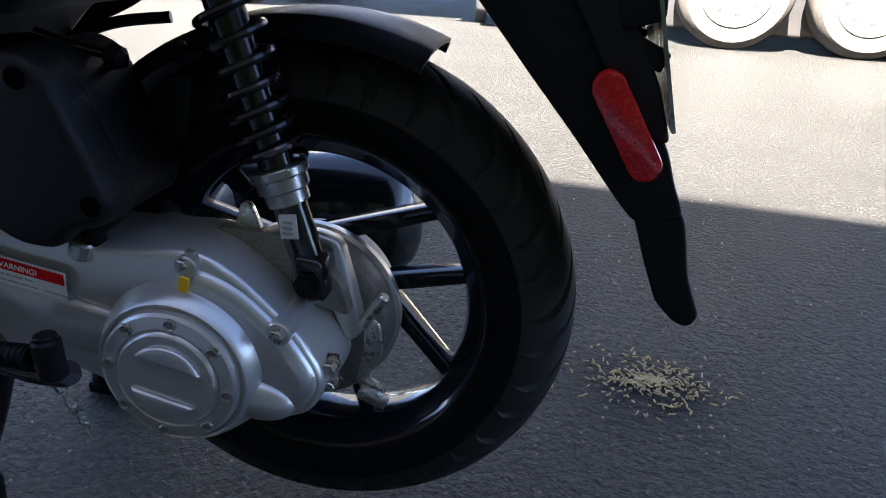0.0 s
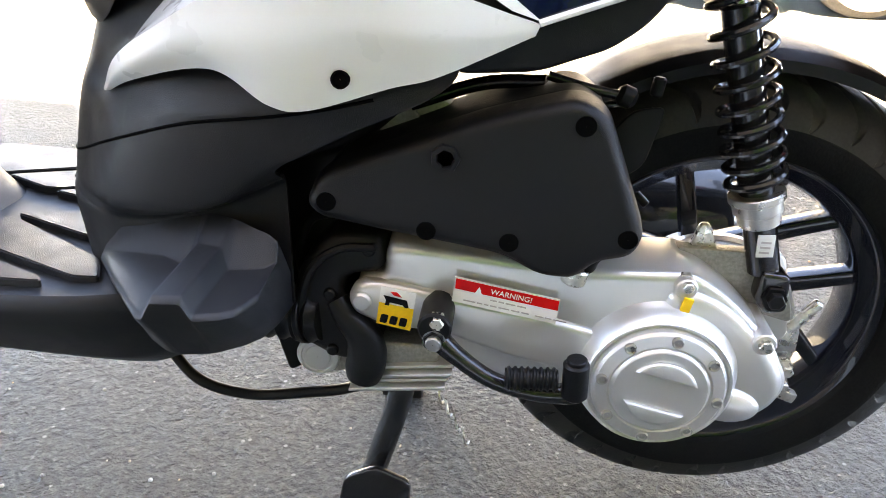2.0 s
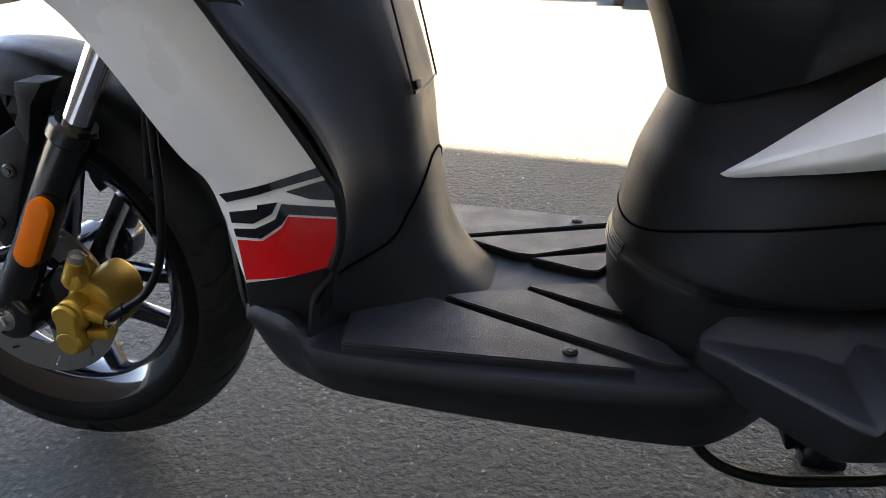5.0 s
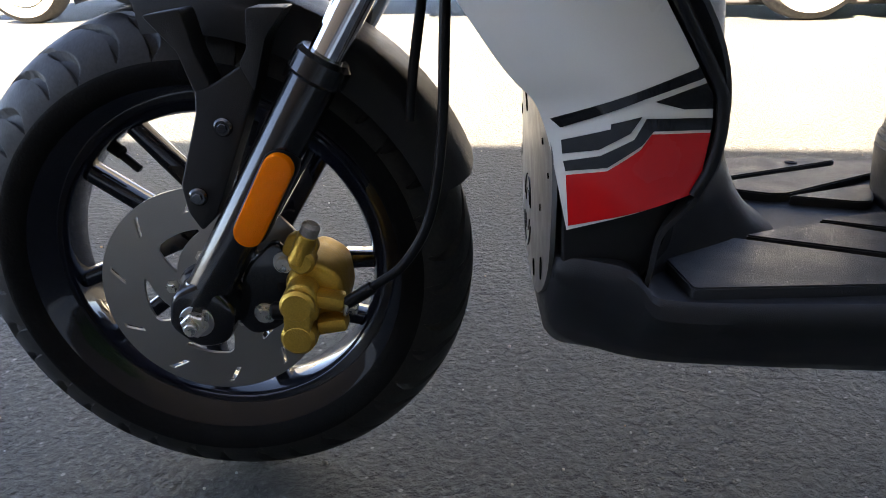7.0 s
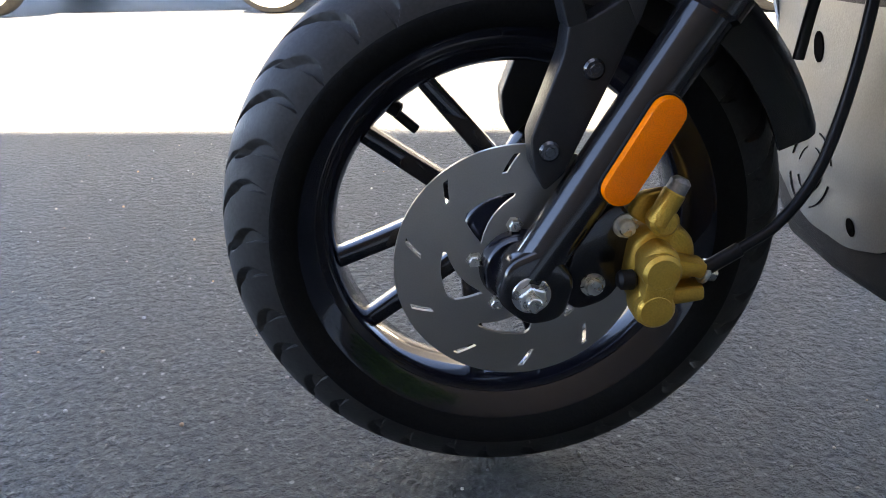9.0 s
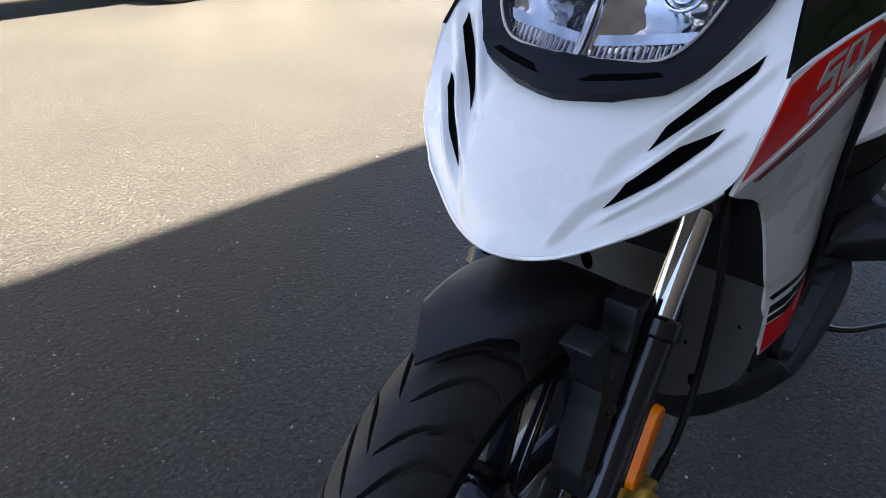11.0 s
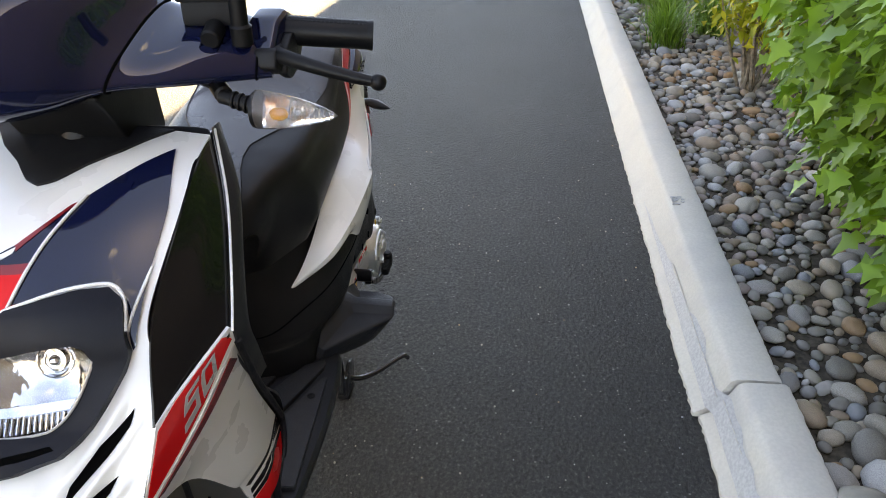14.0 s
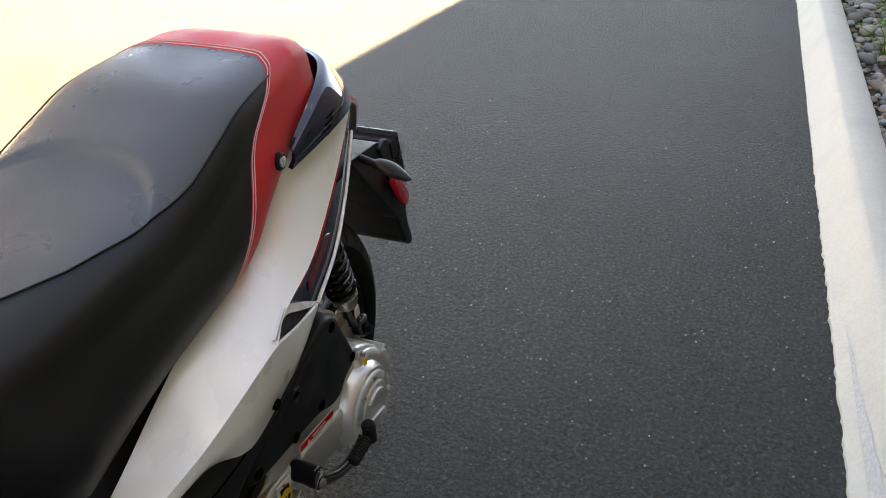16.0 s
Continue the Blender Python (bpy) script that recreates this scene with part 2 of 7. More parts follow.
TRAILER = material("dark_trailer_paint", (0.03, 0.03, 0.032), 0.4, stain=0.3, stain_scale=3, stain_tint=(0.07, 0.06, 0.05))
CARGREY = material("grey_car_paint", (0.16, 0.165, 0.17), 0.25, coat=0.8, metal=0.4)
OLDTYRE = material("dusty_tyre", (0.055, 0.050, 0.044), 0.85, grain=0.2, grain_scale=60, stain=0.4, stain_scale=6, stain_tint=(0.09, 0.082, 0.07))
STRAW = material("dry_straw", (0.42, 0.31, 0.15), 0.9, grain=0.3, grain_scale=80)


def leaf_material(name, base, tip):
    """Leaf green that differs from leaf to leaf, with a little light passing through."""
    m = bpy.data.materials.new(name)
    m.use_nodes = True
    nt = m.node_tree
    p = nt.nodes["Principled BSDF"]
    info, geo, add, fr, mix = (nt.nodes.new("ShaderNode" + k) for k in ("ObjectInfo", "NewGeometry", "Math", "Math", "MixRGB"))
    fr.operation = "FRACT"
    nt.links.new(info.outputs["Random"], add.inputs[0])
    nt.links.new(geo.outputs["Random Per Island"], add.inputs[1])
    nt.links.new(add.outputs[0], fr.inputs[0])
    nt.links.new(fr.outputs[0], mix.inputs["Fac"])
    mix.inputs["Color1"].default_value, mix.inputs["Color2"].default_value = (*base, 1), (*tip, 1)
    nt.links.new(mix.outputs[0], p.inputs["Base Color"])
    p.inputs["Roughness"].default_value = 0.42
    tr, ms = nt.nodes.new("ShaderNodeBsdfTranslucent"), nt.nodes.new("ShaderNodeMixShader")
    nt.links.new(mix.outputs[0], tr.inputs["Color"])
    ms.inputs["Fac"].default_value = 0.35
    nt.links.new(p.outputs[0], ms.inputs[1])
    nt.links.new(tr.outputs[0], ms.inputs[2])
    nt.links.new(ms.outputs[0], nt.nodes["Material Output"].inputs["Surface"])
    return m


LEAF = leaf_material("maple_leaf", (0.075, 0.17, 0.014), (0.20, 0.36, 0.035))
GRASS = leaf_material("blade_green", (0.07, 0.17, 0.015), (0.18, 0.32, 0.04))
YLEAF = leaf_material("yellow_green_leaf", (0.26, 0.30, 0.02), (0.42, 0.38, 0.03))


def stone_material():
    m = bpy.data.materials.new("river_stone")
    m.use_nodes = True
    nt = m.node_tree
    p = nt.nodes["Principled BSDF"]
    info, geo, add, fr, ramp = (nt.nodes.new("ShaderNode" + k) for k in ("ObjectInfo", "NewGeometry", "Math", "Math", "ValToRGB"))
    fr.operation = "FRACT"
    nt.links.new(info.outputs["Random"], add.inputs[0])
    nt.links.new(geo.outputs["Random Per Island"], add.inputs[1])
    nt.links.new(add.outputs[0], fr.inputs[0])
    nt.links.new(fr.outputs[0], ramp.inputs["Fac"])
    ramp.color_ramp.interpolation = "CONSTANT"
    tones = [(0.27, 0.245, 0.20), (0.34, 0.285, 0.22), (0.18, 0.165, 0.145), (0.30, 0.28, 0.255), (0.30, 0.225, 0.16), (0.22, 0.21, 0.20),
             (0.36, 0.33, 0.28), (0.19, 0.175, 0.15), (0.24, 0.25, 0.26), (0.29, 0.23, 0.20), (0.42, 0.41, 0.39), (0.33, 0.20, 0.11)]
    els = ramp.color_ramp.elements
    for i, c in enumerate(tones):
        e = els[i] if i < 2 else els.new(i / len(tones))
        e.position, e.color = i / len(tones), (*c, 1)
    tc, n1, n2, mul, mr, b = (nt.nodes.new("ShaderNode" + k) for k in ("TexCoord", "TexNoise", "TexNoise", "MixRGB", "MapRange", "Bump"))
    n1.inputs["Scale"].default_value, n1.inputs["Detail"].default_value, n2.inputs["Scale"].default_value = 22, 6, 160
    nt.links.new(tc.outputs["Object"], n1.inputs["Vector"])
    nt.links.new(tc.outputs["Object"], n2.inputs["Vector"])
    mr.inputs["From Min"].default_value, mr.inputs["From Max"].default_value = 0.3, 0.7
    mr.inputs["To Min"].default_value, mr.inputs["To Max"].default_value = 0.72, 1.25
    nt.links.new(n1.outputs["Fac"], mr.inputs["Value"])
    mul.blend_type = "MULTIPLY"
    mul.inputs["Fac"].default_value = 1
    nt.links.new(ramp.outputs[0], mul.inputs["Color1"])
    nt.links.new(mr.outputs[0], mul.inputs["Color2"])
    nt.links.new(mul.outputs[0], p.inputs["Base Color"])
    b.inputs["Strength"].default_value, b.inputs["Distance"].default_value = 0.3, 0.002
    nt.links.new(n2.outputs["Fac"], b.inputs["Height"])
    nt.links.new(b.outputs[0], p.inputs["Normal"])
    p.inputs["Roughness"].default_value = 0.62
    return m


STONE = stone_material()


# ---------------------------------------------------------------- shape helpers
def curve(points, n):
    """n points of a smooth curve through the given ones, evenly by the index of the given points."""
    p = np.array(points, float)
    k = len(p)
    if k == 2:
        return p[0] + np.linspace(0, 1, n)[:, None] * (p[1] - p[0])
    e = np.vstack([2 * p[0] - p[1], p, 2 * p[-1] - p[-2]])
    t = np.linspace(0, k - 1, n)
    i = np.minimum(t.astype(int), k - 2)
    f = (t - i)[:, None]
    a, b, c, d = e[i], e[i + 1], e[i + 2], e[i + 3]
    return 0.5 * (2 * b + (c - a) * f + (2 * a - 5 * b + 4 * c - d) * f**2 + (3 * b - a - 3 * c + d) * f**3)


def sheet(rails, nu, nv):
    """A grid (nv, nu, 3) of points on the smooth sheet through the rails."""
    rows = np.array([curve(r, nu) for r in rails])
    return np.stack([curve(rows[:, i], nv) for i in range(nu)], 1)


def mirrored(rails):
    return [[(x, -y, z) for x, y, z in r] for r in rails]


def both(rails):
    """Rails given from the middle to one side, carried over to the other side too."""
    return [[(x, -y, z) for x, y, z in r[:0:-1]] + list(r) for r in rails]


def grid_faces(bm, g, wrap=False):
    vs = [[bm.verts.new(p) for p in row] for row in g]
    cols = len(vs[0])
    for a, b in zip(vs, vs[1:]):
        for i in range(cols if wrap else cols - 1):
            bm.faces.new((a[i], a[(i + 1) % cols], b[(i + 1) % cols], b[i]))
    return vs


def shell(rails, nu=24, nv=16, thick=0.004, away=(0, 0, 0)):
    """A panel: the sheet with thickness, its outer face towards the side away from the given point."""
    bm = bmesh.new()
    g = sheet(rails, nu, nv)
    grid_faces(bm, g)
    bm.normal_update()
    tot = sum((f.normal.dot(f.calc_center_median() - Vector(away)) for f in bm.faces))
    if tot < 0:
        bmesh.ops.reverse_faces(bm, faces=bm.faces[:])
        bm.normal_update()
    bmesh.ops.solidify(bm, geom=bm.faces[:], thickness=thick)
    bmesh.ops.recalc_face_normals(bm, faces=bm.faces[:])
    return bm


def on_sheet(rails, poly, off=0.0015, thick=0.001, away=(0, 0, 0), cell=0.012, nu=60, nv=60, lift=None):
    """A thin piece lying on a sheet: poly holds (u, v) from 0 to 1 on it; it stands off the sheet a little, and lift(u, v) adds to that."""
    g = sheet(rails, nu, nv)
    bm = bmesh.new()
    f = bm.faces.new([bm.verts.new((u, v, 0)) for u, v in poly])
    f.normal_update()
    bmesh.ops.triangulate(bm, faces=[f])

    def at(u, v):
        a, b = min(max(u, 0), 1) * (nu - 1), min(max(v, 0), 1) * (nv - 1)
        i, j = min(int(a), nu - 2), min(int(b), nv - 2)
        s, t = a - i, b - j
        return (1 - s) * (1 - t) * g[j, i] + s * (1 - t) * g[j, i + 1] + (1 - s) * t * g[j + 1, i] + s * t * g[j + 1, i + 1]

    for _ in range(7):
        long = [e for e in bm.edges if np.linalg.norm(at(*e.verts[0].co[:2]) - at(*e.verts[1].co[:2])) > cell]
        if not long:
            break
        bmesh.ops.subdivide_edges(bm, edges=long, cuts=1, use_grid_fill=False)
        bmesh.ops.triangulate(bm, faces=bm.faces[:])
    h = 1e-3
    under = {}
    for v in bm.verts:
        u, w = v.co[:2]
        p = at(u, w)
        n = np.cross(at(u + h, w) - at(u - h, w), at(u, w + h) - at(u, w - h))
        n /= np.linalg.norm(n) + 1e-12
        if n @ (p - np.array(away)) < 0:
            n = -n
        k = off + (lift(u, w) if lift else 0)
        v.co = p + n * k
        under[v] = p + n * (k - thick)
    if thick:
        low = {v: bm.verts.new(q) for v, q in under.items()}
        rims = [e for e in bm.edges if len(e.link_faces) == 1]
        for f in bm.faces[:]:
            bm.faces.new([low[v] for v in reversed(f.verts)])
        for e in rims:
            a, b = e.verts
            bm.faces.new((a, b, low[b], low[a]))
    bmesh.ops.recalc_face_normals(bm, faces=bm.faces[:])
    return bm


def tube(path, radius, seg=12, smooth=0, cap=True):
    """A round bar or hose along a path; radius may be a list."""
    p = np.array(curve(path, smooth) if smooth else path, float)
    rad = np.interp(np.linspace(0, 1, len(p)), np.linspace(0, 1, len(radius)), radius) if np.ndim(radius) else np.full(len(p), radius)
    bm = bmesh.new()
    t = np.gradient(p, axis=0)
    t /= np.linalg.norm(t, axis=1)[:, None]
    side = np.cross(t[0], (0.31, 0.17, 0.93))
    rows = []
    for i in range(len(p)):
        side = side - (side @ t[i]) * t[i]
        side /= np.linalg.norm(side)
        up = np.cross(t[i], side)
        rows.append([p[i] + rad[i] * (math.cos(a) * side + math.sin(a) * up) for a in np.arange(seg) * 2 * math.pi / seg])
    vs = grid_faces(bm, rows, wrap=True)
    if cap:
        bm.faces.new(vs[0][::-1])
        bm.faces.new(vs[-1])
    bmesh.ops.recalc_face_normals(bm, faces=bm.faces[:])
    return bm


def turned(profile, centre, seg=64, a0=0.0, a1=360.0, axis="y"):
    """A body of revolution round an axle along y: profile of (radius, y)."""
    bm = bmesh.new()
    full = abs(a1 - a0) >= 360
    angs = np.radians(np.linspace(a0, a1, seg + (0 if full else 1), endpoint=not full))
    rows = [[(centre[0] + r * math.cos(a), centre[1] + y, centre[2] + r * math.sin(a)) for a in angs] for r, y in profile]
    grid_faces(bm, rows, wrap=full)
    bmesh.ops.remove_doubles(bm, verts=bm.verts[:], dist=1e-6)
    bmesh.ops.recalc_face_normals(bm, faces=bm.faces[:])
    return bm


def rounded_outline(pts, r, n=4):
    """A closed outline with its corners rounded."""
    out = []
    k = len(pts)
    for i in range(k):
        a, b, c = (np.array(pts[j % k], float) for j in (i - 1, i, i + 1))
        d1, d2 = a - b, c - b
        l1, l2 = np.linalg.norm(d1), np.linalg.norm(d2)
        s = min(r, 0.45 * l1, 0.45 * l2)
        p, q = b + d1 / l1 * s, b + d2 / l2 * s
        for t in np.linspace(0, 1, n + 1):
            out.append(tuple((1 - t) ** 2 * p + 2 * t * (1 - t) * b + t**2 * q))
    return out


def prism(outline, y0, y1, bevel=0.004, taper=0.0, seg=3):
    """An outline in (x, z) carried from y0 to y1, its edges rounded; taper draws the y0 end in."""
    bm = bmesh.new()
    o = np.array(outline, float)
    c = o.mean(0)
    lo = [bm.verts.new((x, y0, z)) for x, z in c + (o - c) * (1 - taper)]
    hi = [bm.verts.new((x, y1, z)) for x, z in o]
    n = len(o)
    a, b = bm.faces.new(lo), bm.faces.new(hi)
    for i in range(n):
        bm.faces.new((lo[i], lo[(i + 1) % n], hi[(i + 1) % n], hi[i]))
    bmesh.ops.recalc_face_normals(bm, faces=bm.faces[:])
    if bevel:
        es = [e for e in bm.edges if (e.verts[0] in lo) == (e.verts[1] in lo)]
        bmesh.ops.bevel(bm, geom=es, offset=bevel, segments=seg, profile=0.5, affect="EDGES", clamp_overlap=True)
    return bm


def block(centre, size, rot=(0, 0, 0), bevel=0.003, seg=2):
    bm = bmesh.new()
    bmesh.ops.create_cube(bm, size=1, matrix=Matrix.Diagonal((*size, 1)))
    if bevel:
        bmesh.ops.bevel(bm, geom=bm.edges[:], offset=min(bevel, 0.45 * min(size)), segments=seg, profile=0.5, affect="EDGES")
    bmesh.ops.transform(bm, matrix=pose(*centre, *rot), verts=bm.verts[:])
    return bm


def rod(a, b, radius, seg=20, bevel=0.0015, radius2=None):
    """A straight round bar with softened rims."""
    a, b = np.array(a, float), np.array(b, float)
    d = b - a
    l = np.linalg.norm(d)
    e = min(bevel, l / 3) / l
    r2 = radius if radius2 is None else radius2
    return tube([a, a + d * e, b - d * e, b], [radius - bevel, radius, r2, r2 - bevel], seg)


def joined(bms, after=None):
    """Several pieces of one part in one mesh."""
    first = bms[0]
    for other in bms[1:]:
        me = bpy.data.meshes.new("piece")
        other.to_mesh(me)
        first.from_mesh(me)
        bpy.data.meshes.remove(me)
        other.free()
    if after:
        after(first)
    return first


def flipped(bm):
    """The same piece on the other side of the machine."""
    bmesh.ops.scale(bm, vec=(1, -1, 1), verts=bm.verts[:])
    bmesh.ops.reverse_faces(bm, faces=bm.faces[:])
    return bm


def part(name, bm, mat, parent=None, label="", sharp=38, smooth=True):
    me = bpy.data.meshes.new(name)
    bm.to_mesh(me)
    bm.free()
    me.materials.append(mat)
    if smooth:
        me.polygons.foreach_set("use_smooth", [True] * len(me.polygons))
        me.set_sharp_from_angle(angle=radians(sharp))
    ob = new(name, me)
    if parent is not None:
        ob.parent = parent
    if label:
        ob["label"] = label
    return ob


def thing(name, label, category, group="", kind="", at=(0, 0, 0)):
    ob = new(name)
    ob.location = at
    return tagged(ob, label, category, group, kind)


def box_uv(rails, axes, pts, nu=60, nv=60):
    """(u, v) on a sheet of points given by two world coordinates."""
    g = sheet(rails, nu, nv)
    out = []
    for p in pts:
        d = (g[..., axes[0]] - p[0]) ** 2 + (g[..., axes[1]] - p[1]) ** 2
        j, i = np.unravel_index(d.argmin(), d.shape)
        i1, j1 = min(max(i, 1), nu - 2), min(max(j, 1), nv - 2)
        du, dv = (g[j, i1 + 1] - g[j, i1 - 1])[list(axes)] / 2, (g[j1 + 1, i] - g[j1 - 1, i])[list(axes)] / 2
        a, b = np.linalg.lstsq(np.array([du, dv]).T, np.array(p) - g[j, i][list(axes)], rcond=None)[0]
        out.append((min(max((i + a) / (nu - 1), 0), 1), min(max((j + b) / (nv - 1), 0), 1)))
    return out


def densify(poly, step=0.004):
    """The same outline with points added along its edges."""
    out = []
    for a, b in zip(poly, poly[1:] + poly[:1]):
        n = max(1, int(math.dist(a, b) / step))
        out += [(a[0] + (b[0] - a[0]) * k / n, a[1] + (b[1] - a[1]) * k / n) for k in range(n)]
    return out


def sheet_trail(rails, uvs, off, away, n=40):
    """A path lying on a sheet, lifted a little."""
    nu = nv = 121
    g = sheet(rails, nu, nv)
    out = []
    for u, v in curve(np.array([(a, b, 0) for a, b in uvs]), n)[:, :2]:
        i, j = min(max(u, 0), 1) * (nu - 1), min(max(v, 0), 1) * (nv - 1)
        i0, j0 = min(int(i), nu - 2), min(int(j), nv - 2)
        s, t = i - i0, j - j0
        p = (1 - s) * (1 - t) * g[j0, i0] + s * (1 - t) * g[j0, i0 + 1] + (1 - s) * t * g[j0 + 1, i0] + s * t * g[j0 + 1, i0 + 1]
        nrm = np.cross(g[j0, i0 + 1] - g[j0, i0], g[j0 + 1, i0] - g[j0, i0])
        nrm /= np.linalg.norm(nrm) + 1e-12
        if nrm @ (p - np.array(away)) < 0:
            nrm = -nrm
        out.append(p + nrm * off)
    return out
# ---------------------------------------------------------------- the place
def ground_sheet():
    bm = bmesh.new()
    xs = [-400, -60, -12, -5, -2, 0, 2, 5, 12, 60, 400]
    ys = [-400, -60, -12, -1.0, 0, 2, 5, 12, 60, 400]
    grid_faces(bm, [[(x, y, 0) for x in xs] for y in ys])
    return part("ground", bm, ASPHALT, smooth=False)


tagged(ground_sheet(), "dark worn asphalt lot, half in shade", "ground", kind="structure")


def kerb_run(x0, x1, inner, seed, lean=0.0):
    """One cast length of kerb: a ragged, sloped face and a flat top with a rounded nose."""
    rnd = random.Random(seed)
    bm = bmesh.new()
    n = max(8, int((x1 - x0) / 0.014))
    rows = []
    for i in range(n + 1):
        x = x0 + (x1 - x0) * i / n
        r = rnd.uniform(-0.0035, 0.0035) + (0.004 if rnd.random() < 0.1 else 0) + 0.003 * noise.noise((x * 9, seed, 0))
        w = rnd.uniform(-0.0015, 0.0015)
        rows.append([(x, inner + r, -0.03), (x, inner + r * .8, 0.012), (x, inner - 0.022 + r * .4, 0.026), (x, inner - 0.060 + w, 0.095), (x, inner - 0.070 + w, 0.118),
                     (x, inner - 0.086, 0.127 + w), (x, inner - 0.176, 0.129 + w), (x, inner - 0.188 + w, 0.122), (x, inner - 0.190, 0.10), (x, inner - 0.190, -0.03)])
    grid_faces(bm, rows)
    for end in (rows[0], rows[-1]):
        bm.faces.new([bm.verts.new(p) for p in end])
    bmesh.ops.recalc_face_normals(bm, faces=bm.faces[:])
    return bm


kerb = thing("kerb", "pale concrete kerb with a ragged foot and one open joint", "kerb", kind="structure")
part("kerb_length", kerb_run(-0.168, 30.0, -1.0, 3), CONCRETE, kerb)
part("kerb_length", kerb_run(-6.0, -0.178, -1.014, 5), CONCRETE, kerb)
rows = []
for k in (0, .25, .5, .75, 1):
    row = []
    for x in np.linspace(-3.0, 0.95, 160):
        z = 0.034 + 0.058 * k * min(1.0, max(0.04, (0.95 - x) / 0.9)) * (0.86 + 0.14 * math.sin(x * 17 + math.sin(x * 41)))
        row.append((x, -1.0198 - 0.5507 * (z - 0.026) - (0.014 if x < -0.173 else 0), z))
    rows.append(row)
bm = bmesh.new()
grid_faces(bm, rows)
part("grey_stain", bm, CONCRETEGREY, kerb, "scuffed grey tyre-marked band on the kerb face")
scuff = []
for i in range(26):
    x = 0.42 - i * 0.031
    scuff.append(block((x, -1.046 - (0.014 if x < -0.173 else 0), 0.070), (0.007, 0.002, 0.030), (-28, 18, 0), 0.0008, 1))
part("scuff_mark", joined(scuff), CONCRETE, kerb)
chip = [block((0.772 + random.uniform(-.045, .045), -1.104 + random.uniform(-.02, .02), 0.1295), (0.012, 0.008, 0.003), (0, 0, random.uniform(0, 180)), 0.001, 1) for _ in range(22)]
part("mortar_spot", joined(chip), CONCRETEGREY, kerb, "rough patch of spilt mortar")

bm = bmesh.new()
grid_faces(bm, [[(x, y, 0.055 + 0.012 * noise.noise((x * 3, y * 3, 0)) + (0.0 if y > -2.3 else 0.05)) for x in np.linspace(-5, 25, 120)] for y in np.linspace(-1.185, -3.25, 18)])
tagged(part("planting_bed", bm, SOIL), "brown soil of the planting bed behind the kerb", "soil", kind="structure")

wall = thing("wall_south", "brown stucco building wall behind the planting bed", "wall", kind="structure")
part("wall_face", block((16, -0.05, 3.88), (46, 0.4, 7.76), bevel=0.01), STUCCO, wall)
part("parapet", block((16, 0, 7.82), (46, 0.56, 0.12), bevel=0.02), STUCCO, wall)
wall.matrix_basis = pose(0, -3.40, 0, 0, 0, -4.85)



# ---------------------------------------------------------------- river stones
def stone_mesh(seed):
    rnd = random.Random(seed)
    bm = bmesh.new()
    bmesh.ops.create_icosphere(bm, subdivisions=2, radius=1)
    sx, sy, sz = 1.0, rnd.uniform(.62, .88), rnd.uniform(.42, .62)
    o = Vector((rnd.uniform(0, 50), rnd.uniform(0, 50), 0))
    for v in bm.verts:
        k = 1 + 0.16 * noise.noise(v.co * 0.9 + o) + 0.05 * noise.noise(v.co * 2.2 + o)
        v.co = Vector((v.co.x * sx, v.co.y * sy, v.co.z * sz)) * k
    return bm


stone_meshes = []
for i in range(14):
    b = stone_mesh(i)
    me = bpy.data.meshes.new("stone")
    b.to_mesh(me)
    b.free()
    me.materials.append(STONE)
    me.polygons.foreach_set("use_smooth", [True] * len(me.polygons))
    stone_meshes.append(me)

stone_spots = []


def scatter_stones():
    rnd = random.Random(11)
    cells = {}
    tries = 0
    while tries < 30000 and len(stone_spots) < 4200:
        tries += 1
        near = tries < 9000
        x = rnd.uniform(-1.6, 2.2) if rnd.random() < 0.6 else rnd.uniform(2.2, 6.5)
        y = -1.215 - rnd.random() * 1.25
        r = rnd.choice((.016, .020, .024, .029, .034, .040, .048)) if near else rnd.choice((.012, .016, .020, .026))
        if y > -1.205 - r * 0.8:
            continue
        cx, cy = int(x / 0.12), int(y / 0.12)
        hit = False
        for a in (-1, 0, 1):
            for b in (-1, 0, 1):
                for (px, py, pr) in cells.get((cx + a, cy + b), ()):
                    if (px - x) ** 2 + (py - y) ** 2 < (0.74 * (pr + r)) ** 2:
                        hit = True
        if hit:
            continue
        cells.setdefault((cx, cy), []).append((x, y, r))
        stone_spots.append((x, y, r, rnd.randrange(14), rnd.uniform(0, 360), rnd.uniform(-16, 16), rnd.uniform(-16, 16)))


scatter_stones()
stone_bed = thing("stone_bed", "rounded grey and tan river stones filling the bed", "stones", kind="stuff")
near_stones = [s for s in stone_spots if -0.55 < s[0] < 1.7 and s[1] > -1.75 and s[2] > 0.026][:300]
picked = set(near_stones)
big = bmesh.new()
for s in stone_spots:
    x, y, r, k, a, b, c = s
    m = pose(x, y, 0.058 + r * 0.30, b, c, a) @ Matrix.Diagonal((r * 1.12, r * 1.12, r * 1.12, 1))
    if s in picked:
        ob = new("stone", stone_meshes[k])
        ob.parent = stone_bed
        ob.matrix_basis = m
    else:
        me = stone_meshes[k].copy()
        me.transform(m)
        big.from_mesh(me)
        bpy.data.meshes.remove(me)
tagged(part("small_stones", big, STONE, stone_bed), kind="stuff")
lone = stone_mesh(77)
bmesh.ops.transform(lone, matrix=pose(-0.56, -1.252, 0.135, 0, 6, 14) @ Matrix.Diagonal((.085, .075, .072, 1)), verts=lone.verts[:])
tagged(part("large_stone", lone, STONE), "large smooth grey river stone lapping over the kerb", "stone")


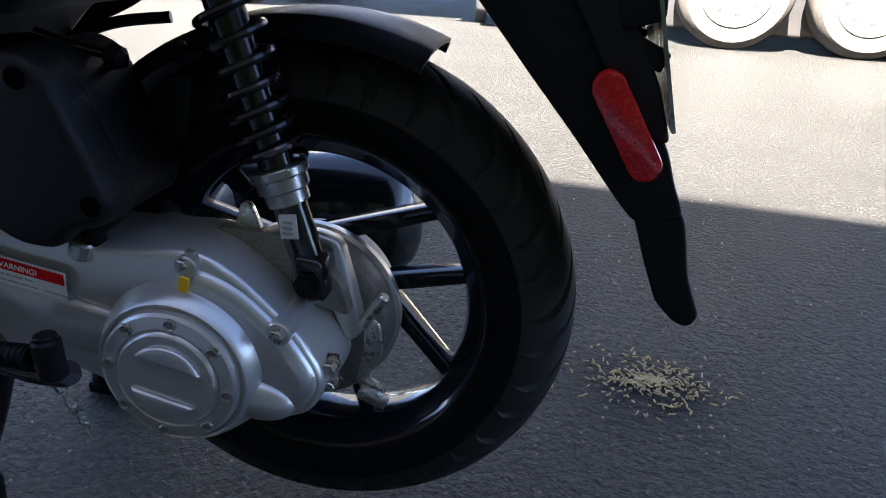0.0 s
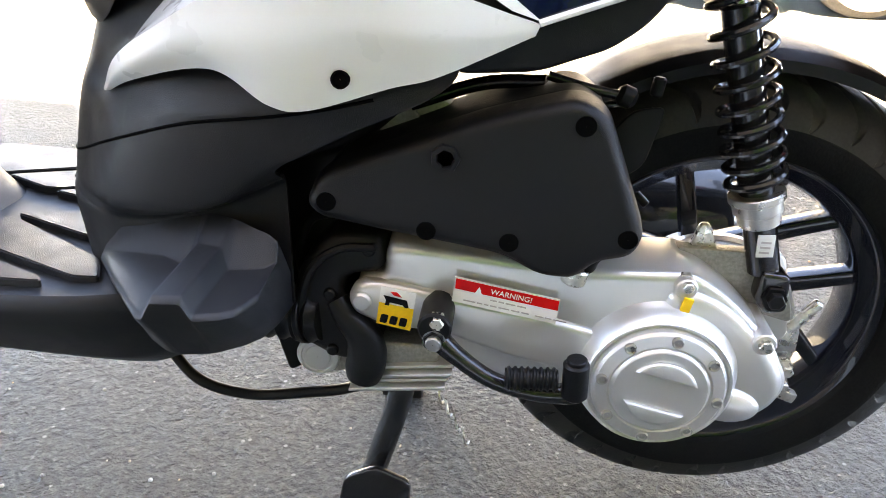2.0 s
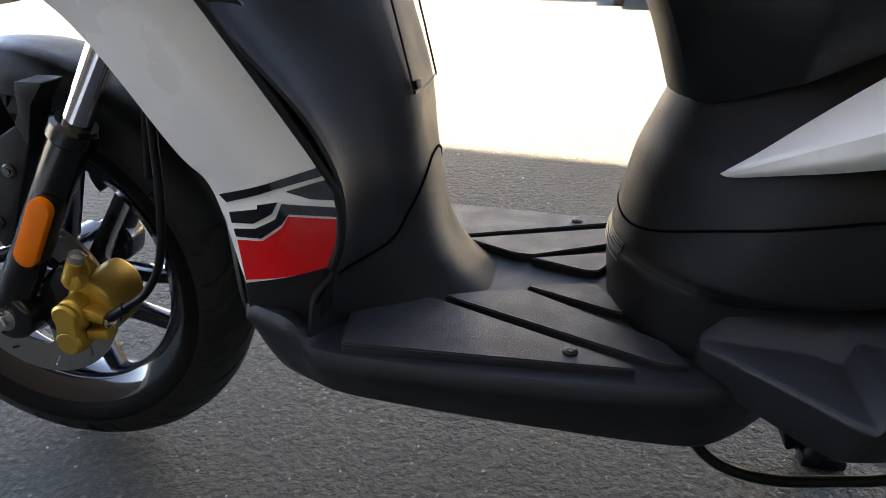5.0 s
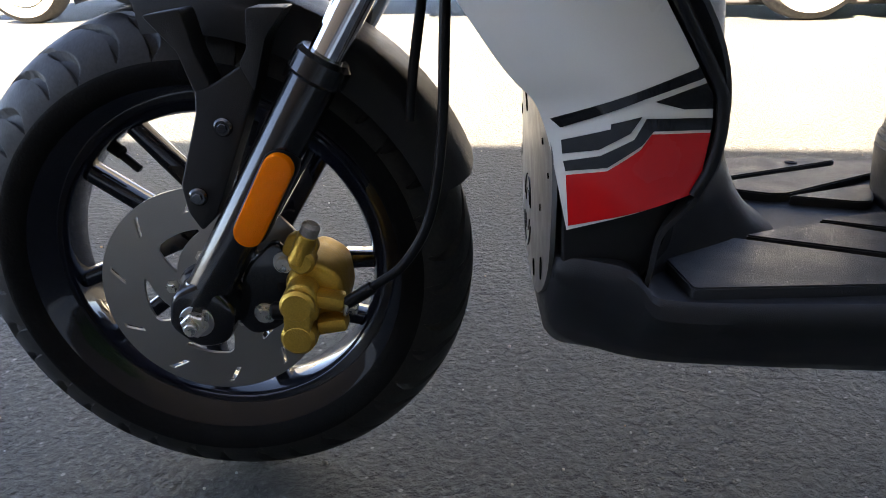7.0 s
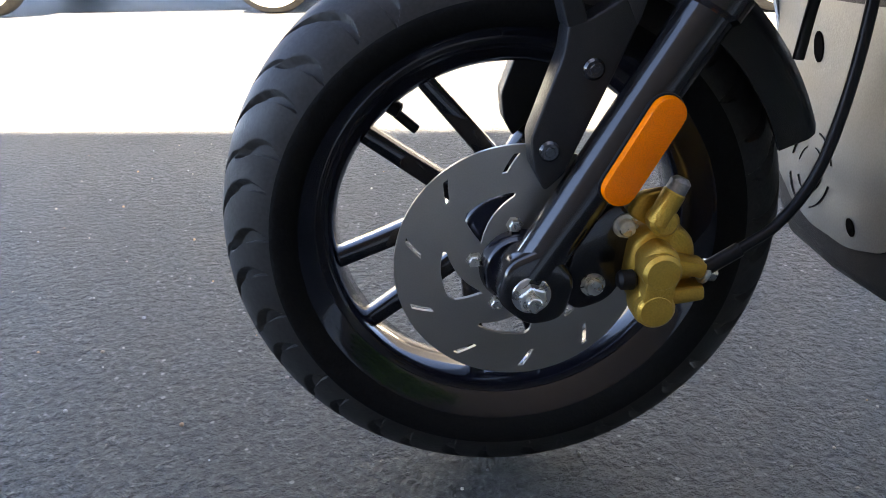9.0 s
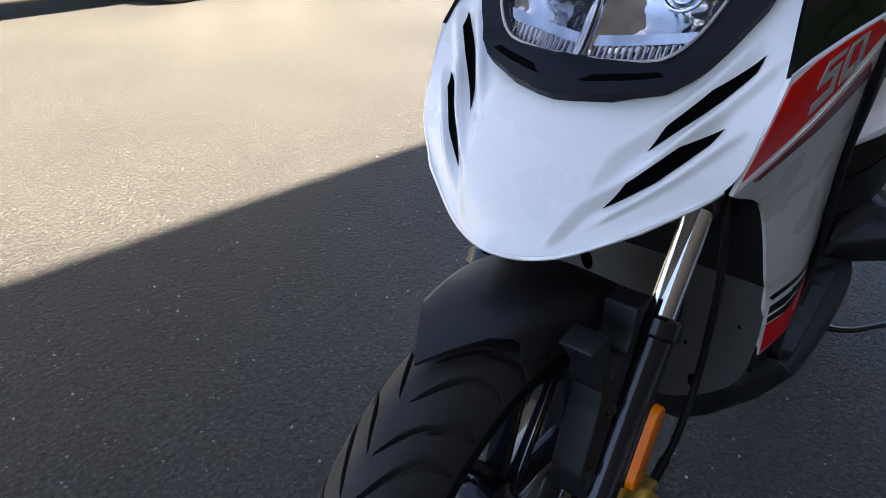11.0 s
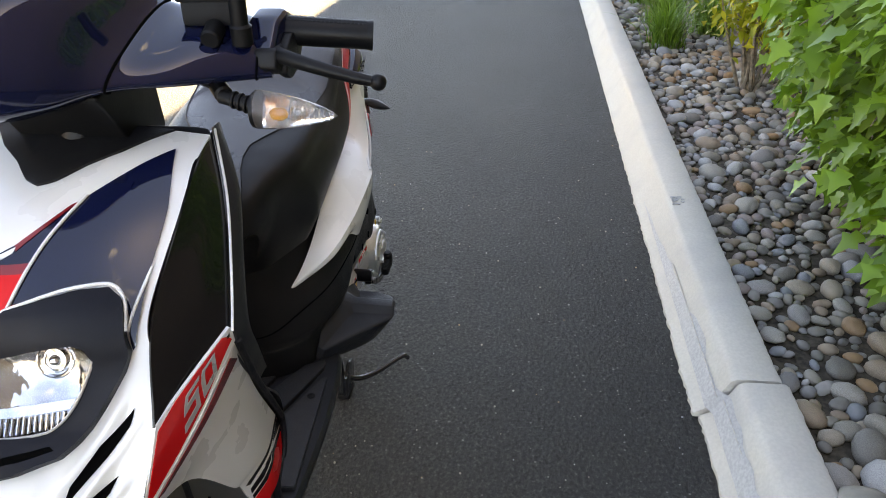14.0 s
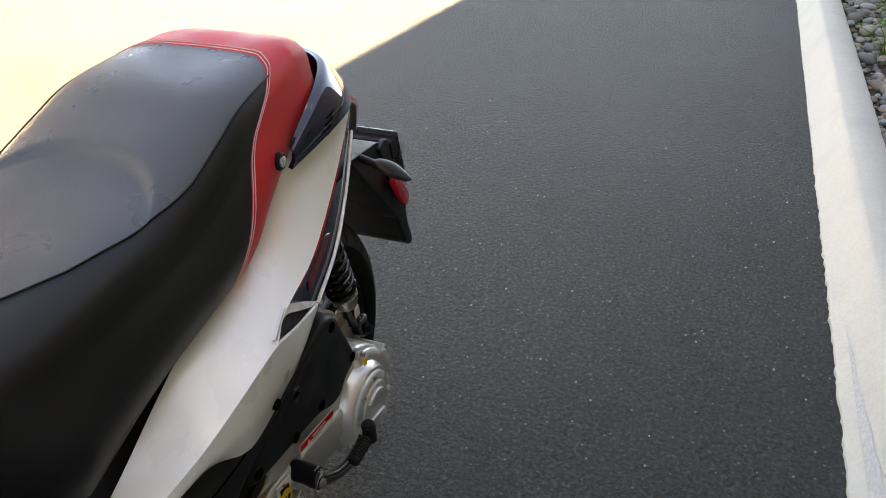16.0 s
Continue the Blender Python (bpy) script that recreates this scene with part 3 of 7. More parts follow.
# ---------------------------------------------------------------- plants
def leaf_bm(lobes, size, fold=0.18, droop=0.25):
    """One leaf in its own plane, stalk at the origin, tip along +x, lobed like a maple leaf."""
    bm = bmesh.new()
    if lobes:
        half = [(0.10, 0.03), (0.16, 0.30), (0.36, 0.22), (0.48, 0.46), (0.62, 0.20), (1.0, 0.0)]
    else:
        half = [(0.06, 0.03), (0.25, 0.16), (0.5, 0.19), (0.75, 0.12), (1.0, 0.0)]
    mid = [(x, 0) for x, _ in half]

    def lift(x, y):
        return (x * size, y * size, size * (abs(y) * fold - droop * x * x))
    mv = [bm.verts.new(lift(x, 0)) for x, _ in mid]
    for sgn in (1, -1):
        ev = [bm.verts.new(lift(x, y * sgn)) for x, y in half[:-1]]
        for i in range(len(half) - 2):
            q = (mv[i], mv[i + 1], ev[i + 1], ev[i])
            bm.faces.new(q if sgn > 0 else q[::-1])
        q = (mv[-2], mv[-1], ev[-1])
        bm.faces.new(q if sgn > 0 else q[::-1])
    return bm


def leaf_meshes(name, mat, lobes, sizes):
    out = []
    for i, s in enumerate(sizes):
        b = leaf_bm(lobes, s, 0.10 + 0.12 * (i % 3), 0.1 + 0.14 * (i % 4))
        me = bpy.data.meshes.new(name)
        b.to_mesh(me)
        b.free()
        me.materials.append(mat)
        me.polygons.foreach_set("use_smooth", [True] * len(me.polygons))
        out.append(me)
    return out


MAPLE = leaf_meshes("leaf", LEAF, True, (.055, .065, .075, .082, .06, .07))


def bush():
    """A maple-like shrub that hangs out over the stones."""
    rnd = random.Random(5)
    root = thing("maple_shrub", "green maple-leaved shrub hanging over the river stones", "shrub")
    blobs = [((0.55, -1.95, 0.85), (0.75, 0.62, 0.55)), ((0.15, -1.78, 0.70), (0.45, 0.40, 0.42)), ((0.95, -1.75, 0.75), (0.42, 0.42, 0.40)), ((-0.10, -1.62, 0.52), (0.30, 0.28, 0.27)),
             ((0.40, -1.60, 0.62), (0.34, 0.26, 0.30)), ((0.1, -1.95, 1.25), (0.5, 0.5, 0.4)), ((0.9, -2.1, 1.25), (0.6, 0.55, 0.45)), ((-0.05, -1.45, 0.98), (0.26, 0.26, 0.24)), ((0.45, -1.42, 0.86), (0.32, 0.26, 0.2)), ((0.30, -1.50, 0.70), (0.42, 0.26, 0.30)), ((-0.15, -1.50, 0.62), (0.26, 0.22, 0.26)), ((0.75, -1.60, 0.60), (0.30, 0.24, 0.26))]
    stems = []
    for (c, r) in blobs:
        base = Vector((0.5 + rnd.uniform(-.08, .08), -2.1 + rnd.uniform(-.08, .08), 0.03))
        mid = base.lerp(Vector(c), 0.55) + Vector((rnd.uniform(-.06, .06), rnd.uniform(-.06, .06), 0.12))
        stems.append(tube([base, mid, Vector(c)], [0.016, 0.010, 0.004], 7, 10))
        for _ in range(5):
            d = Vector((rnd.gauss(0, 1), rnd.gauss(0, 1), rnd.gauss(0, .7))).normalized()
            e = Vector((c[0] + d.x * r[0] * .85, c[1] + d.y * r[1] * .85, c[2] + d.z * r[2] * .85))
            stems.append(tube([Vector(c), Vector(c).lerp(e, .5) + Vector((0, 0, .04)), e], [0.004, 0.003, 0.0015], 5, 6))
    part("branch", joined(stems), BARK, root)
    spots = []
    for (c, r) in blobs:
        n = int(1300 * (r[0] * r[1] + r[1] * r[2]) ** 1.0 * 1.7)
        for _ in range(n):
            d = Vector((rnd.gauss(0, 1), rnd.gauss(0, 1), rnd.gauss(0, 1))).normalized()
            k = rnd.uniform(0.62, 1.04)
            k *= 1 + 0.16 * noise.noise(d * 2.3 + Vector(c) * 3)
            p = Vector((c[0] + d.x * r[0] * k, c[1] + d.y * r[1] * k, c[2] + d.z * r[2] * k))
            if p.z < 0.17 or p.y < -3.1:
                continue
            out = math.degrees(math.atan2(d.y, d.x)) + rnd.uniform(-55, 55)
            m = pose(*p, rnd.uniform(-30, 30), rnd.uniform(5, 55), out)
            spots.append((p, rnd.randrange(len(MAPLE)), m))
    near = sorted((s for s in spots if -0.5 < s[0].x < 1.1 and s[0].y > -1.72), key=lambda s: -s[0].y)[:300]
    keep = {id(s) for s in near}
    rest = bmesh.new()
    for s in spots:
        if id(s) in keep:
            ob = new("leaf", MAPLE[s[1]])
            ob.parent, ob.matrix_basis = root, s[2]
        else:
            me = MAPLE[s[1]].copy()
            me.transform(s[2])
            rest.from_mesh(me)
            bpy.data.meshes.remove(me)
    tagged(part("foliage", rest, LEAF, root), kind="stuff")


bush()


def grass_clump(at, n, length, seed):
    rnd = random.Random(seed)
    bm = bmesh.new()
    for _ in range(n):
        a, l = rnd.uniform(0, 2 * math.pi), length * rnd.uniform(.6, 1.1)
        o = Vector((rnd.gauss(0, .05), rnd.gauss(0, .05), 0))
        d = Vector((math.cos(a), math.sin(a), 0))
        s = Vector((-d.y, d.x, 0)) * rnd.uniform(.003, .0055)
        lean = rnd.uniform(.25, .95)
        pts = [o + d * l * lean * t**1.6 + Vector((0, 0, l * (t - lean * .62 * t**2.2))) for t in (0, .3, .55, .8, 1)]
        vs = [(bm.verts.new(p - s * (1 - t)), bm.verts.new(p + s * (1 - t))) for p, t in zip(pts[:-1], (0, .15, .35, .7))]
        tip = bm.verts.new(pts[-1])
        for q, w in zip(vs, vs[1:]):
            bm.faces.new((q[0], q[1], w[1], w[0]))
        bm.faces.new((vs[-1][0], vs[-1][1], tip))
    root = thing("grass_clump", "arching green ornamental grass by the kerb", "grass", group="grass clumps along the kerb", at=at)
    tagged(part("foliage", bm, GRASS, root), kind="stuff")
    return root


for i, (x, y, l) in enumerate(((3.05, -1.42, .42), (3.6, -1.5, .45), (4.3, -1.45, .45), (5.2, -1.5, .5), (3.35, -1.75, .5), (6.2, -1.5, .5))):
    grass_clump((x, y, 0.06), 240, l, 40 + i)


def yellow_shrub(at, seed, height):
    rnd = random.Random(seed)
    root = thing("yellow_shrub", "leggy shrub with yellow-green leaves and bare grey stems", "shrub", group="shrubs in the bed", at=at)
    stems, leaves = [], bmesh.new()
    meshes = leaf_meshes("small_leaf", YLEAF, False, (.05, .06, .07))
    for _ in range(13):
        a = rnd.uniform(0, 6.28)
        e = Vector((math.cos(a) * rnd.uniform(.08, .34), math.sin(a) * rnd.uniform(.08, .34), height * rnd.uniform(.6, 1.0)))
        m = e * .5 + Vector((rnd.uniform(-.05, .05), rnd.uniform(-.05, .05), .05))
        stems.append(tube([(rnd.uniform(-.04, .04), rnd.uniform(-.04, .04), -.02), m, e], [.011, .007, .003], 7, 9))
        for k in range(46):
            t = rnd.uniform(.55, 1.05)
            p = m.lerp(e, (t - .5) * 2) + Vector((rnd.gauss(0, .06), rnd.gauss(0, .06), rnd.gauss(0, .05)))
            me = rnd.choice(meshes).copy()
            me.transform(pose(*p, rnd.uniform(-40, 40), rnd.uniform(-10, 60), rnd.uniform(0, 360)))
            leaves.from_mesh(me)
            bpy.data.meshes.remove(me)
    for me in meshes:
        bpy.data.meshes.remove(me)
    part("stem", joined(stems), BARK, root)
    tagged(part("foliage", leaves, YLEAF, root), kind="stuff")


yellow_shrub((2.25, -1.72, 0.05), 8, 0.62)
yellow_shrub((2.75, -1.95, 0.05), 9, 0.75)
yellow_shrub((3.9, -2.1, 0.05), 10, 0.9)

rnd = random.Random(21)
straws = []
for _ in range(420):
    a, d = rnd.uniform(0, 6.28), abs(rnd.gauss(0, .045))
    x, y = 0.590 + math.cos(a) * d * 1.5, 0.345 + math.sin(a) * d
    straws.append(block((x, y, 0.003), (rnd.uniform(.004, .012), .0022, .0018), (0, rnd.uniform(-12, 12), rnd.uniform(0, 180)), 0))
tagged(part("straw_litter", joined(straws), STRAW, smooth=False), "small scatter of dry straw-coloured debris on the asphalt", "debris", kind="stuff")

grit = bmesh.new()
for _ in range(800):
    x, y = rnd.uniform(-2.2, 2.2), rnd.uniform(-1.0, 1.4)
    s = rnd.choice((.0012, .0015, .002, .003))
    g = bmesh.new()
    bmesh.ops.create_icosphere(g, subdivisions=1, radius=s, matrix=pose(x, y, s * .4, 0, 0, rnd.uniform(0, 180)))
    me = bpy.data.meshes.new("g")
    g.to_mesh(me)
    g.free()
    grit.from_mesh(me)
    bpy.data.meshes.remove(me)
tagged(part("grit", grit, STONE), "loose pale grit on the asphalt", "grit", kind="stuff")


# ---------------------------------------------------------------- parked vehicles beyond
def steel_wheel(root, x, y, r, width, face, name="wheel"):
    """A road wheel facing -y: tyre, white disc with lug holes, hub."""
    w = new(name)
    w.parent = root
    tyre = turned([(r * .60, face + .02), (r * .66, face), (r * .86, face - .012), (r * .96, face + .012), (r, face + .05), (r, face + width - .05), (r * .95, face + width), (r * .6, face + width)], (x, y, r), 56)
    part("tyre", tyre, OLDTYRE, w)
    rim = turned([(r * .62, face + .012), (r * .60, face - .002), (r * .56, face + .02), (r * .50, face + .06), (r * .34, face + .045), (r * .30, face + .03), (r * .17, face + .03), (r * .16, face - .01), (r * .10, face - .02), (0.001, face - .02)], (x, y, r), 56)
    part("rim", rim, TRUCKWHITE, w)
    for k in range(8):
        a = k * math.pi / 4 + .2
        part("lug_hole", rod((x + r * .42 * math.cos(a), y + face + .052, r + r * .42 * math.sin(a)), (x + r * .42 * math.cos(a), y + face + .03, r + r * .42 * math.sin(a)), r * .042, 12), TRAILER, w)


trailer = thing("utility_trailer", "dark tandem-axle trailer with white steel wheels", "trailer")
steel_wheel(trailer, 1.45, 4.62, 0.38, 0.22, 0.0)
steel_wheel(trailer, 2.30, 4.62, 0.38, 0.22, 0.0)
part("deck", block((1.9, 5.9, 0.92), (5.0, 2.4, 0.16), bevel=.02), TRAILER, trailer)
part("side_rail", block((1.9, 4.72, 0.80), (5.0, 0.06, 0.16), bevel=.01), TRAILER, trailer)
part("wheel_guard", prism(rounded_outline([(1.1, .80), (1.2, .86), (2.9, .86), (3.0, .80)], .05), 4.60, 5.0, .01), TRAILER, trailer)
for ax in (1.45, 2.30):
    part("axle", rod((ax, 4.8, .38), (ax, 7.0, .38), .05), TRAILER, trailer)
# solid dark block added behind the wheels to give the shade under the trailer
part("underbody", prism(rounded_outline([(-.3, .10), (-.35, .84), (4.3, .84), (4.2, .06)], .04), 4.86, 7.0, .03), TRAILER, trailer, "dark block added to make the shade between the wheels")
part("box_body", block((1.9, 6.1, 1.9), (4.9, 2.1, 1.8), bevel=.03), TRAILER, trailer, "closed dark box body")
part("support_leg", block((-0.3, 5.2, 0.42), (.08, .08, .84), bevel=.01), TRAILER, trailer)
part("support_leg", block((-0.3, 7.0, 0.42), (.08, .08, .84), bevel=.01), TRAILER, trailer)

van = thing("grey_van", "grey van with a low bumper parked in the sun", "van")
part("body", prism(rounded_outline([(-5.2, .42), (-0.75, .42), (-0.65, 1.1), (-1.2, 1.3), (-2.0, 2.0), (-5.2, 2.0)], .12), 5.25, 7.05, .05), CARGREY, van)
part("bumper", prism(rounded_outline([(-1.3, .26), (-0.55, .28), (-0.5, .50), (-1.2, .52)], .06), 5.12, 7.15, .04), CARGREY, van, "grey moulded bumper")
for wx in (-2.25, -4.4):
    steel_wheel(van, wx, 5.16, 0.33, 0.2, 0.0)
    steel_wheel(van, wx, 6.98, 0.33, 0.2, 0.0)


# ---------------------------------------------------------------- the scooter
scooter = thing("scooter", "white, black and red motor scooter on its centre stand on asphalt", "scooter")
REAR, FRONT = (0.178, 0.0, 0.264), (-1.195, 0.0, 0.258)
REAR_MID, FRONT_MID = (0.183, 0.010, 0.2715), (-1.200, 0.0, 0.2690)   # middle planes of the two tyres


def bolt(at, r, parent, depth=0.006, mat=ZINC, name="bolt", y=-1, hexed=True):
    """A hexagon-headed bolt or screw with a washer, facing along y."""
    x, yy, z = at
    head = turned([(0.0005, 0), (r * .75, 0), (r * .86, .0008), (r * .86, depth * .7), (r * 1.25, depth * .7), (r * 1.3, depth), (0.0005, depth)], (x, yy, z), 6 if hexed else 18)
    if y > 0:
        flipped_at(head, yy)
    return part(name, head, mat, parent, sharp=25)


def flipped_at(bm, y):
    for v in bm.verts:
        v.co.y = 2 * y - v.co.y
    bmesh.ops.reverse_faces(bm, faces=bm.faces[:])


def tread(c, r, half, grooves):
    """The crowned tread of a road tyre with curved, tapered cuts, round an axle along y."""
    cross = np.linspace(-1, 1, 57)
    seg = 1260
    turn = 360 / seg * np.arange(seg)
    rows = []
    step = 360 / grooves
    for t in cross:
        a = abs(t)
        y = half * .985 * math.sin(t * 1.25) / math.sin(1.25)
        rr = r - .050 * (1 - math.cos(t * 1.25)) / (1 - math.cos(1.25))
        d = np.zeros(seg)
        # a long crescent, then a short cut and a broad one, by turns
        for lead, lo, hi, wide, bow in ((0, .10, .93, 1.45, 1.5), (.5, .06, .46, 1.0, .5), (.56, .46, .97, 1.7, 1.0)):
            q = (a - lo) / (hi - lo)
            if 0 < q < 1:
                half_wide = wide * math.sin(math.pi * q ** .8) ** .6
                off = (turn - lead * step + bow * math.sin(q * math.pi) + step / 2) % step - step / 2
                d = np.maximum(d, .0080 * np.clip((half_wide - abs(off)) / .30, 0, 1))
        rad = np.radians(turn - 15 * math.sin(a * 1.75))
        rows.append([(c[0] + (rr - dd) * ca, c[1] + y, c[2] + (rr - dd) * sa) for dd, ca, sa in zip(d, np.cos(rad), np.sin(rad))])
    bm = bmesh.new()
    grid_faces(bm, rows, wrap=True)
    bmesh.ops.recalc_face_normals(bm, faces=bm.faces[:])
    return bm


def sidewall(c, r, half, s, bead):
    """One side of the tyre from the shoulder edge down to the rim."""
    edge = r - .050
    drop = edge - bead
    prof = [(edge, .985), (edge - .0015, 1.0), (edge - .2 * drop, 1.008), (edge - .4 * drop, 1.004), (edge - .6 * drop, .99), (edge - .8 * drop, .965), (bead, .925), (bead - .006, .70)]
    return turned([(rr, s * half * y) for rr, y in (prof if s < 0 else prof[::-1])], c, 180)


def spoke(c, a_in, a_out, r_in, r_out, y, w_in, w_out, t):
    """One cast spoke with a bevelled face."""
    p = np.array([c[0] + r_in * math.cos(a_in), c[2] + r_in * math.sin(a_in)])
    q = np.array([c[0] + r_out * math.cos(a_out), c[2] + r_out * math.sin(a_out)])
    d = (q - p) / np.linalg.norm(q - p)
    n = np.array([-d[1], d[0]])
    o = [p - n * w_in, q - n * w_out, q + d * .006 - n * w_out * 1.5, q + d * .006 + n * w_out * 1.5, q + n * w_out, p + n * w_in]
    return prism(o, c[1] + y - t, c[1] + y + t, .004, seg=2)


def wheel(name, c, r, half, spokes, grooves, lip, stem):
    w = new(name)
    w.parent = scooter
    part("tread", tread(c, r, half, grooves), TREAD, w, "dusty dark grey tread with curved cuts", sharp=40)
    for s in (-1, 1):
        part("sidewall", sidewall(c, r, half, s, lip - .001), RUBBER, w, "black rubber sidewall")
    g = lip - .1815
    rim = [(.1795 + g, -.046), (.1815 + g, -.052), (.178 + g, -.0545), (.1735 + g, -.052), (.170 + g * .8, -.046), (.158 + g * .6, -.036), (.153 + g * .6, -.024), (.153 + g * .6, .024), (.158 + g * .6, .036), (.170 + g * .8, .046), (.1735 + g, .052), (.178 + g, .0545), (.1815 + g, .052), (.1795 + g, .046), (.166 + g * .7, .030), (.160 + g * .7, 0), (.166 + g * .7, -.030), (.1795 + g, -.046)]
    part("rim", turned([(q, y * half / .066) for q, y in rim], c, 120), RIM, w, "gloss black cast rim")
    for a_in, r_in, a_out in spokes:
        part("spoke", spoke(c, math.radians(a_in), math.radians(a_out), r_in, .156 + g * .6, -c[1], .0095, .0082, .012), RIM, w)
    part("hub", turned([(.001, -.045), (.026, -.045), (.030, -.040), (.034, -.022), (.041, -.016), (.041, .016), (.034, .022), (.030, .070), (.001, .070)], (c[0], 0, c[2]), 48), RIM, w)
    a = math.radians(stem)
    part("valve", joined([rod((c[0] + q0 * math.cos(a), .010, c[2] + q0 * math.sin(a)), (c[0] + q1 * math.cos(a - .03), .006, c[2] + q1 * math.sin(a - .03)), rad, 14) for q0, q1, rad in ((.164, .150, .0075), (.152, .126, .0048))]), HOSE, w, "black rubber valve stem")
    return w


REAR_SPOKES = [(118, .050, 108), (114, .062, 42), (20, .045, 15), (14, .062, -28), (128, .062, 150), (-60, .045, -70), (-66, .062, -112), (200, .045, 195), (-150, .050, -150)]
FRONT_SPOKES = [(130.3 + 72 * k + d_in, r_in, 130.3 + 72 * k + d_out) for k in range(5) for d_in, r_in, d_out in ((-60.2, .042, -12.9), (8.0, .036, 12.9))]
rear_wheel = wheel("rear_wheel", REAR_MID, 0.2580, 0.056, REAR_SPOKES, 18, .1780, 130)
front_wheel = wheel("front_wheel", FRONT_MID, 0.2675, 0.055, FRONT_SPOKES, 18, .197, 132)
part("brake_drum", turned([(.001, -.060), (.075, -.060), (.084, -.056), (.088, -.048), (.088, -.030), (.080, -.026), (.078, .020), (.001, .020)], REAR, 72), ALUDARK, rear_wheel, "weathered cast brake drum")
part("drum_flange", turned([(.085, -.030), (.0925, -.028), (.0925, -.020), (.085, -.018)], REAR, 72), ALU, rear_wheel)


def brake_disc(c, y):
    """A slotted steel disc with a five-armed centre."""
    bm = bmesh.new()

    def at(r, a):
        return (c[0] + r * math.cos(a), y, c[2] + r * math.sin(a))
    na = 240
    band = [.0700, .0800, .0885, .0925, .0965, .1005, .1045, .1085, .1120]
    grid = [[bm.verts.new(at(r, 2 * math.pi * k / na - (r - .0965) * (7.9 if .088 < r < .105 else 0))) for k in range(na)] for r in band]
    for i in range(len(band) - 1):
        for k in range(na):
            if 2 <= i <= 5 and (k - 87) % 24 < 2:
                continue
            bm.faces.new((grid[i][k], grid[i][(k + 1) % na], grid[i + 1][(k + 1) % na], grid[i + 1][k]))
    grid_faces(bm, [[at(r, 2 * math.pi * k / 120) for k in range(120)] for r in (.030, .036, .0415)], wrap=True)
    # five sail-shaped openings between curved arms
    for arm in range(5):
        rows = []
        for u in np.linspace(0, 1, 16):
            end, start = 146.0 - 10.5 * u, 145.0 - 56.0 * u ** .8
            if u > .9:
                end, start = end - 40 * (u - .9), start + 60 * (u - .9)
            fan = np.linspace(end, start + 72, 15) + 72 * arm
            if u in (0, 1):
                fan = np.round(fan / 1.5) * 1.5 if u else np.round(fan / 3) * 3
            rows.append([at(.0415 + .0285 * u, math.radians(q)) for q in fan])
        grid_faces(bm, rows)
    bmesh.ops.remove_doubles(bm, verts=bm.verts[:], dist=2e-5)
    bm.normal_update()
    for f in bm.faces:
        if f.normal.y > 0:
            f.normal_flip()
    ex = bmesh.ops.extrude_face_region(bm, geom=bm.faces[:])
    for v in ex["geom"]:
        if isinstance(v, bmesh.types.BMVert):
            v.co.y -= .004
    bmesh.ops.recalc_face_normals(bm, faces=bm.faces[:])
    return bm


disc = part("brake_disc", brake_disc(FRONT, -0.066), DISCSTEEL, front_wheel, "slotted steel brake disc", sharp=30)
part("disc_carrier", turned([(.001, -.082), (.030, -.082), (.033, -.078), (.036, -.070), (.040, -.060), (.001, -.060)], FRONT, 40), RIM, front_wheel)
for k in range(5):
    a = math.radians(25 + 72 * k)
    bolt((FRONT[0] + .0405 * math.cos(a), -.076, FRONT[2] + .0405 * math.sin(a)), .0062, front_wheel, .007)
for c, w, a0 in ((FRONT_MID, front_wheel, -52), (REAR_MID, rear_wheel, 118)):
    # unreadable lettering cast into the rim becomes small raised bars
    for k in range(5):
        a = math.radians(a0 + k * 2.6)
        part("raised_mark", block((c[0] + (.157 if c is REAR_MID else .172) * math.cos(a), -.004, c[2] + (.157 if c is REAR_MID else .172) * math.sin(a)), (.0035, .002, .010), (0, 90 - math.degrees(a), 0), .0006, 1), DECGREY, w)
part("tyre_mark", block((.389, -.030, .330), (.010, .002, .010), (0, 0, 0), .0006, 1), DECGREY, rear_wheel, "small square moulded mark")

# ---- engine and transmission -----------------------------------------------------------
engine = new("engine")
engine.parent = scooter
case = rounded_outline([(-.188, .322), (-.178, .340), (-.156, .342), (-.156, .378), (-.06, .372), (.04, .366), (.128, .371), (.165, .348), (.212, .304), (.238, .258), (.222, .222), (.172, .206), (.10, .200), (.042, .214), (.012, .230), (-.067, .240), (-.10, .285), (-.150, .290), (-.182, .302)], .016, 4)
part("transmission_case", prism(case, -.150, -.068, .014, .02, 5), ALU, engine, "silver-painted cast transmission case", sharp=50)
part("cover_ridge", prism(rounded_outline([(-.19, .318), (-.18, .338), (-.15, .340), (-.01, .318), (.07, .300), (.07, .250), (-.03, .268), (-.10, .290), (-.150, .290), (-.183, .303)], .018, 5), -.158, -.140, .007, .03, 4), ALU, engine, sharp=50)
part("gear_lobe", prism(rounded_outline([(.10, .365), (.155, .350), (.208, .302), (.232, .258), (.214, .226), (.16, .212), (.10, .215)], .03, 6), -.158, -.10, .013, .05, 5), ALU, engine, sharp=55)
lobe = bmesh.new()
bmesh.ops.create_uvsphere(lobe, u_segments=28, v_segments=16, radius=1, matrix=pose(.172, -.155, .240) @ Matrix.Rotation(radians(8), 4, "Y") @ Matrix.Diagonal((.036, .015, .020, 1)))
part("axle_lobe", lobe, ALU, engine)
CAP = (.106, 0, .264)
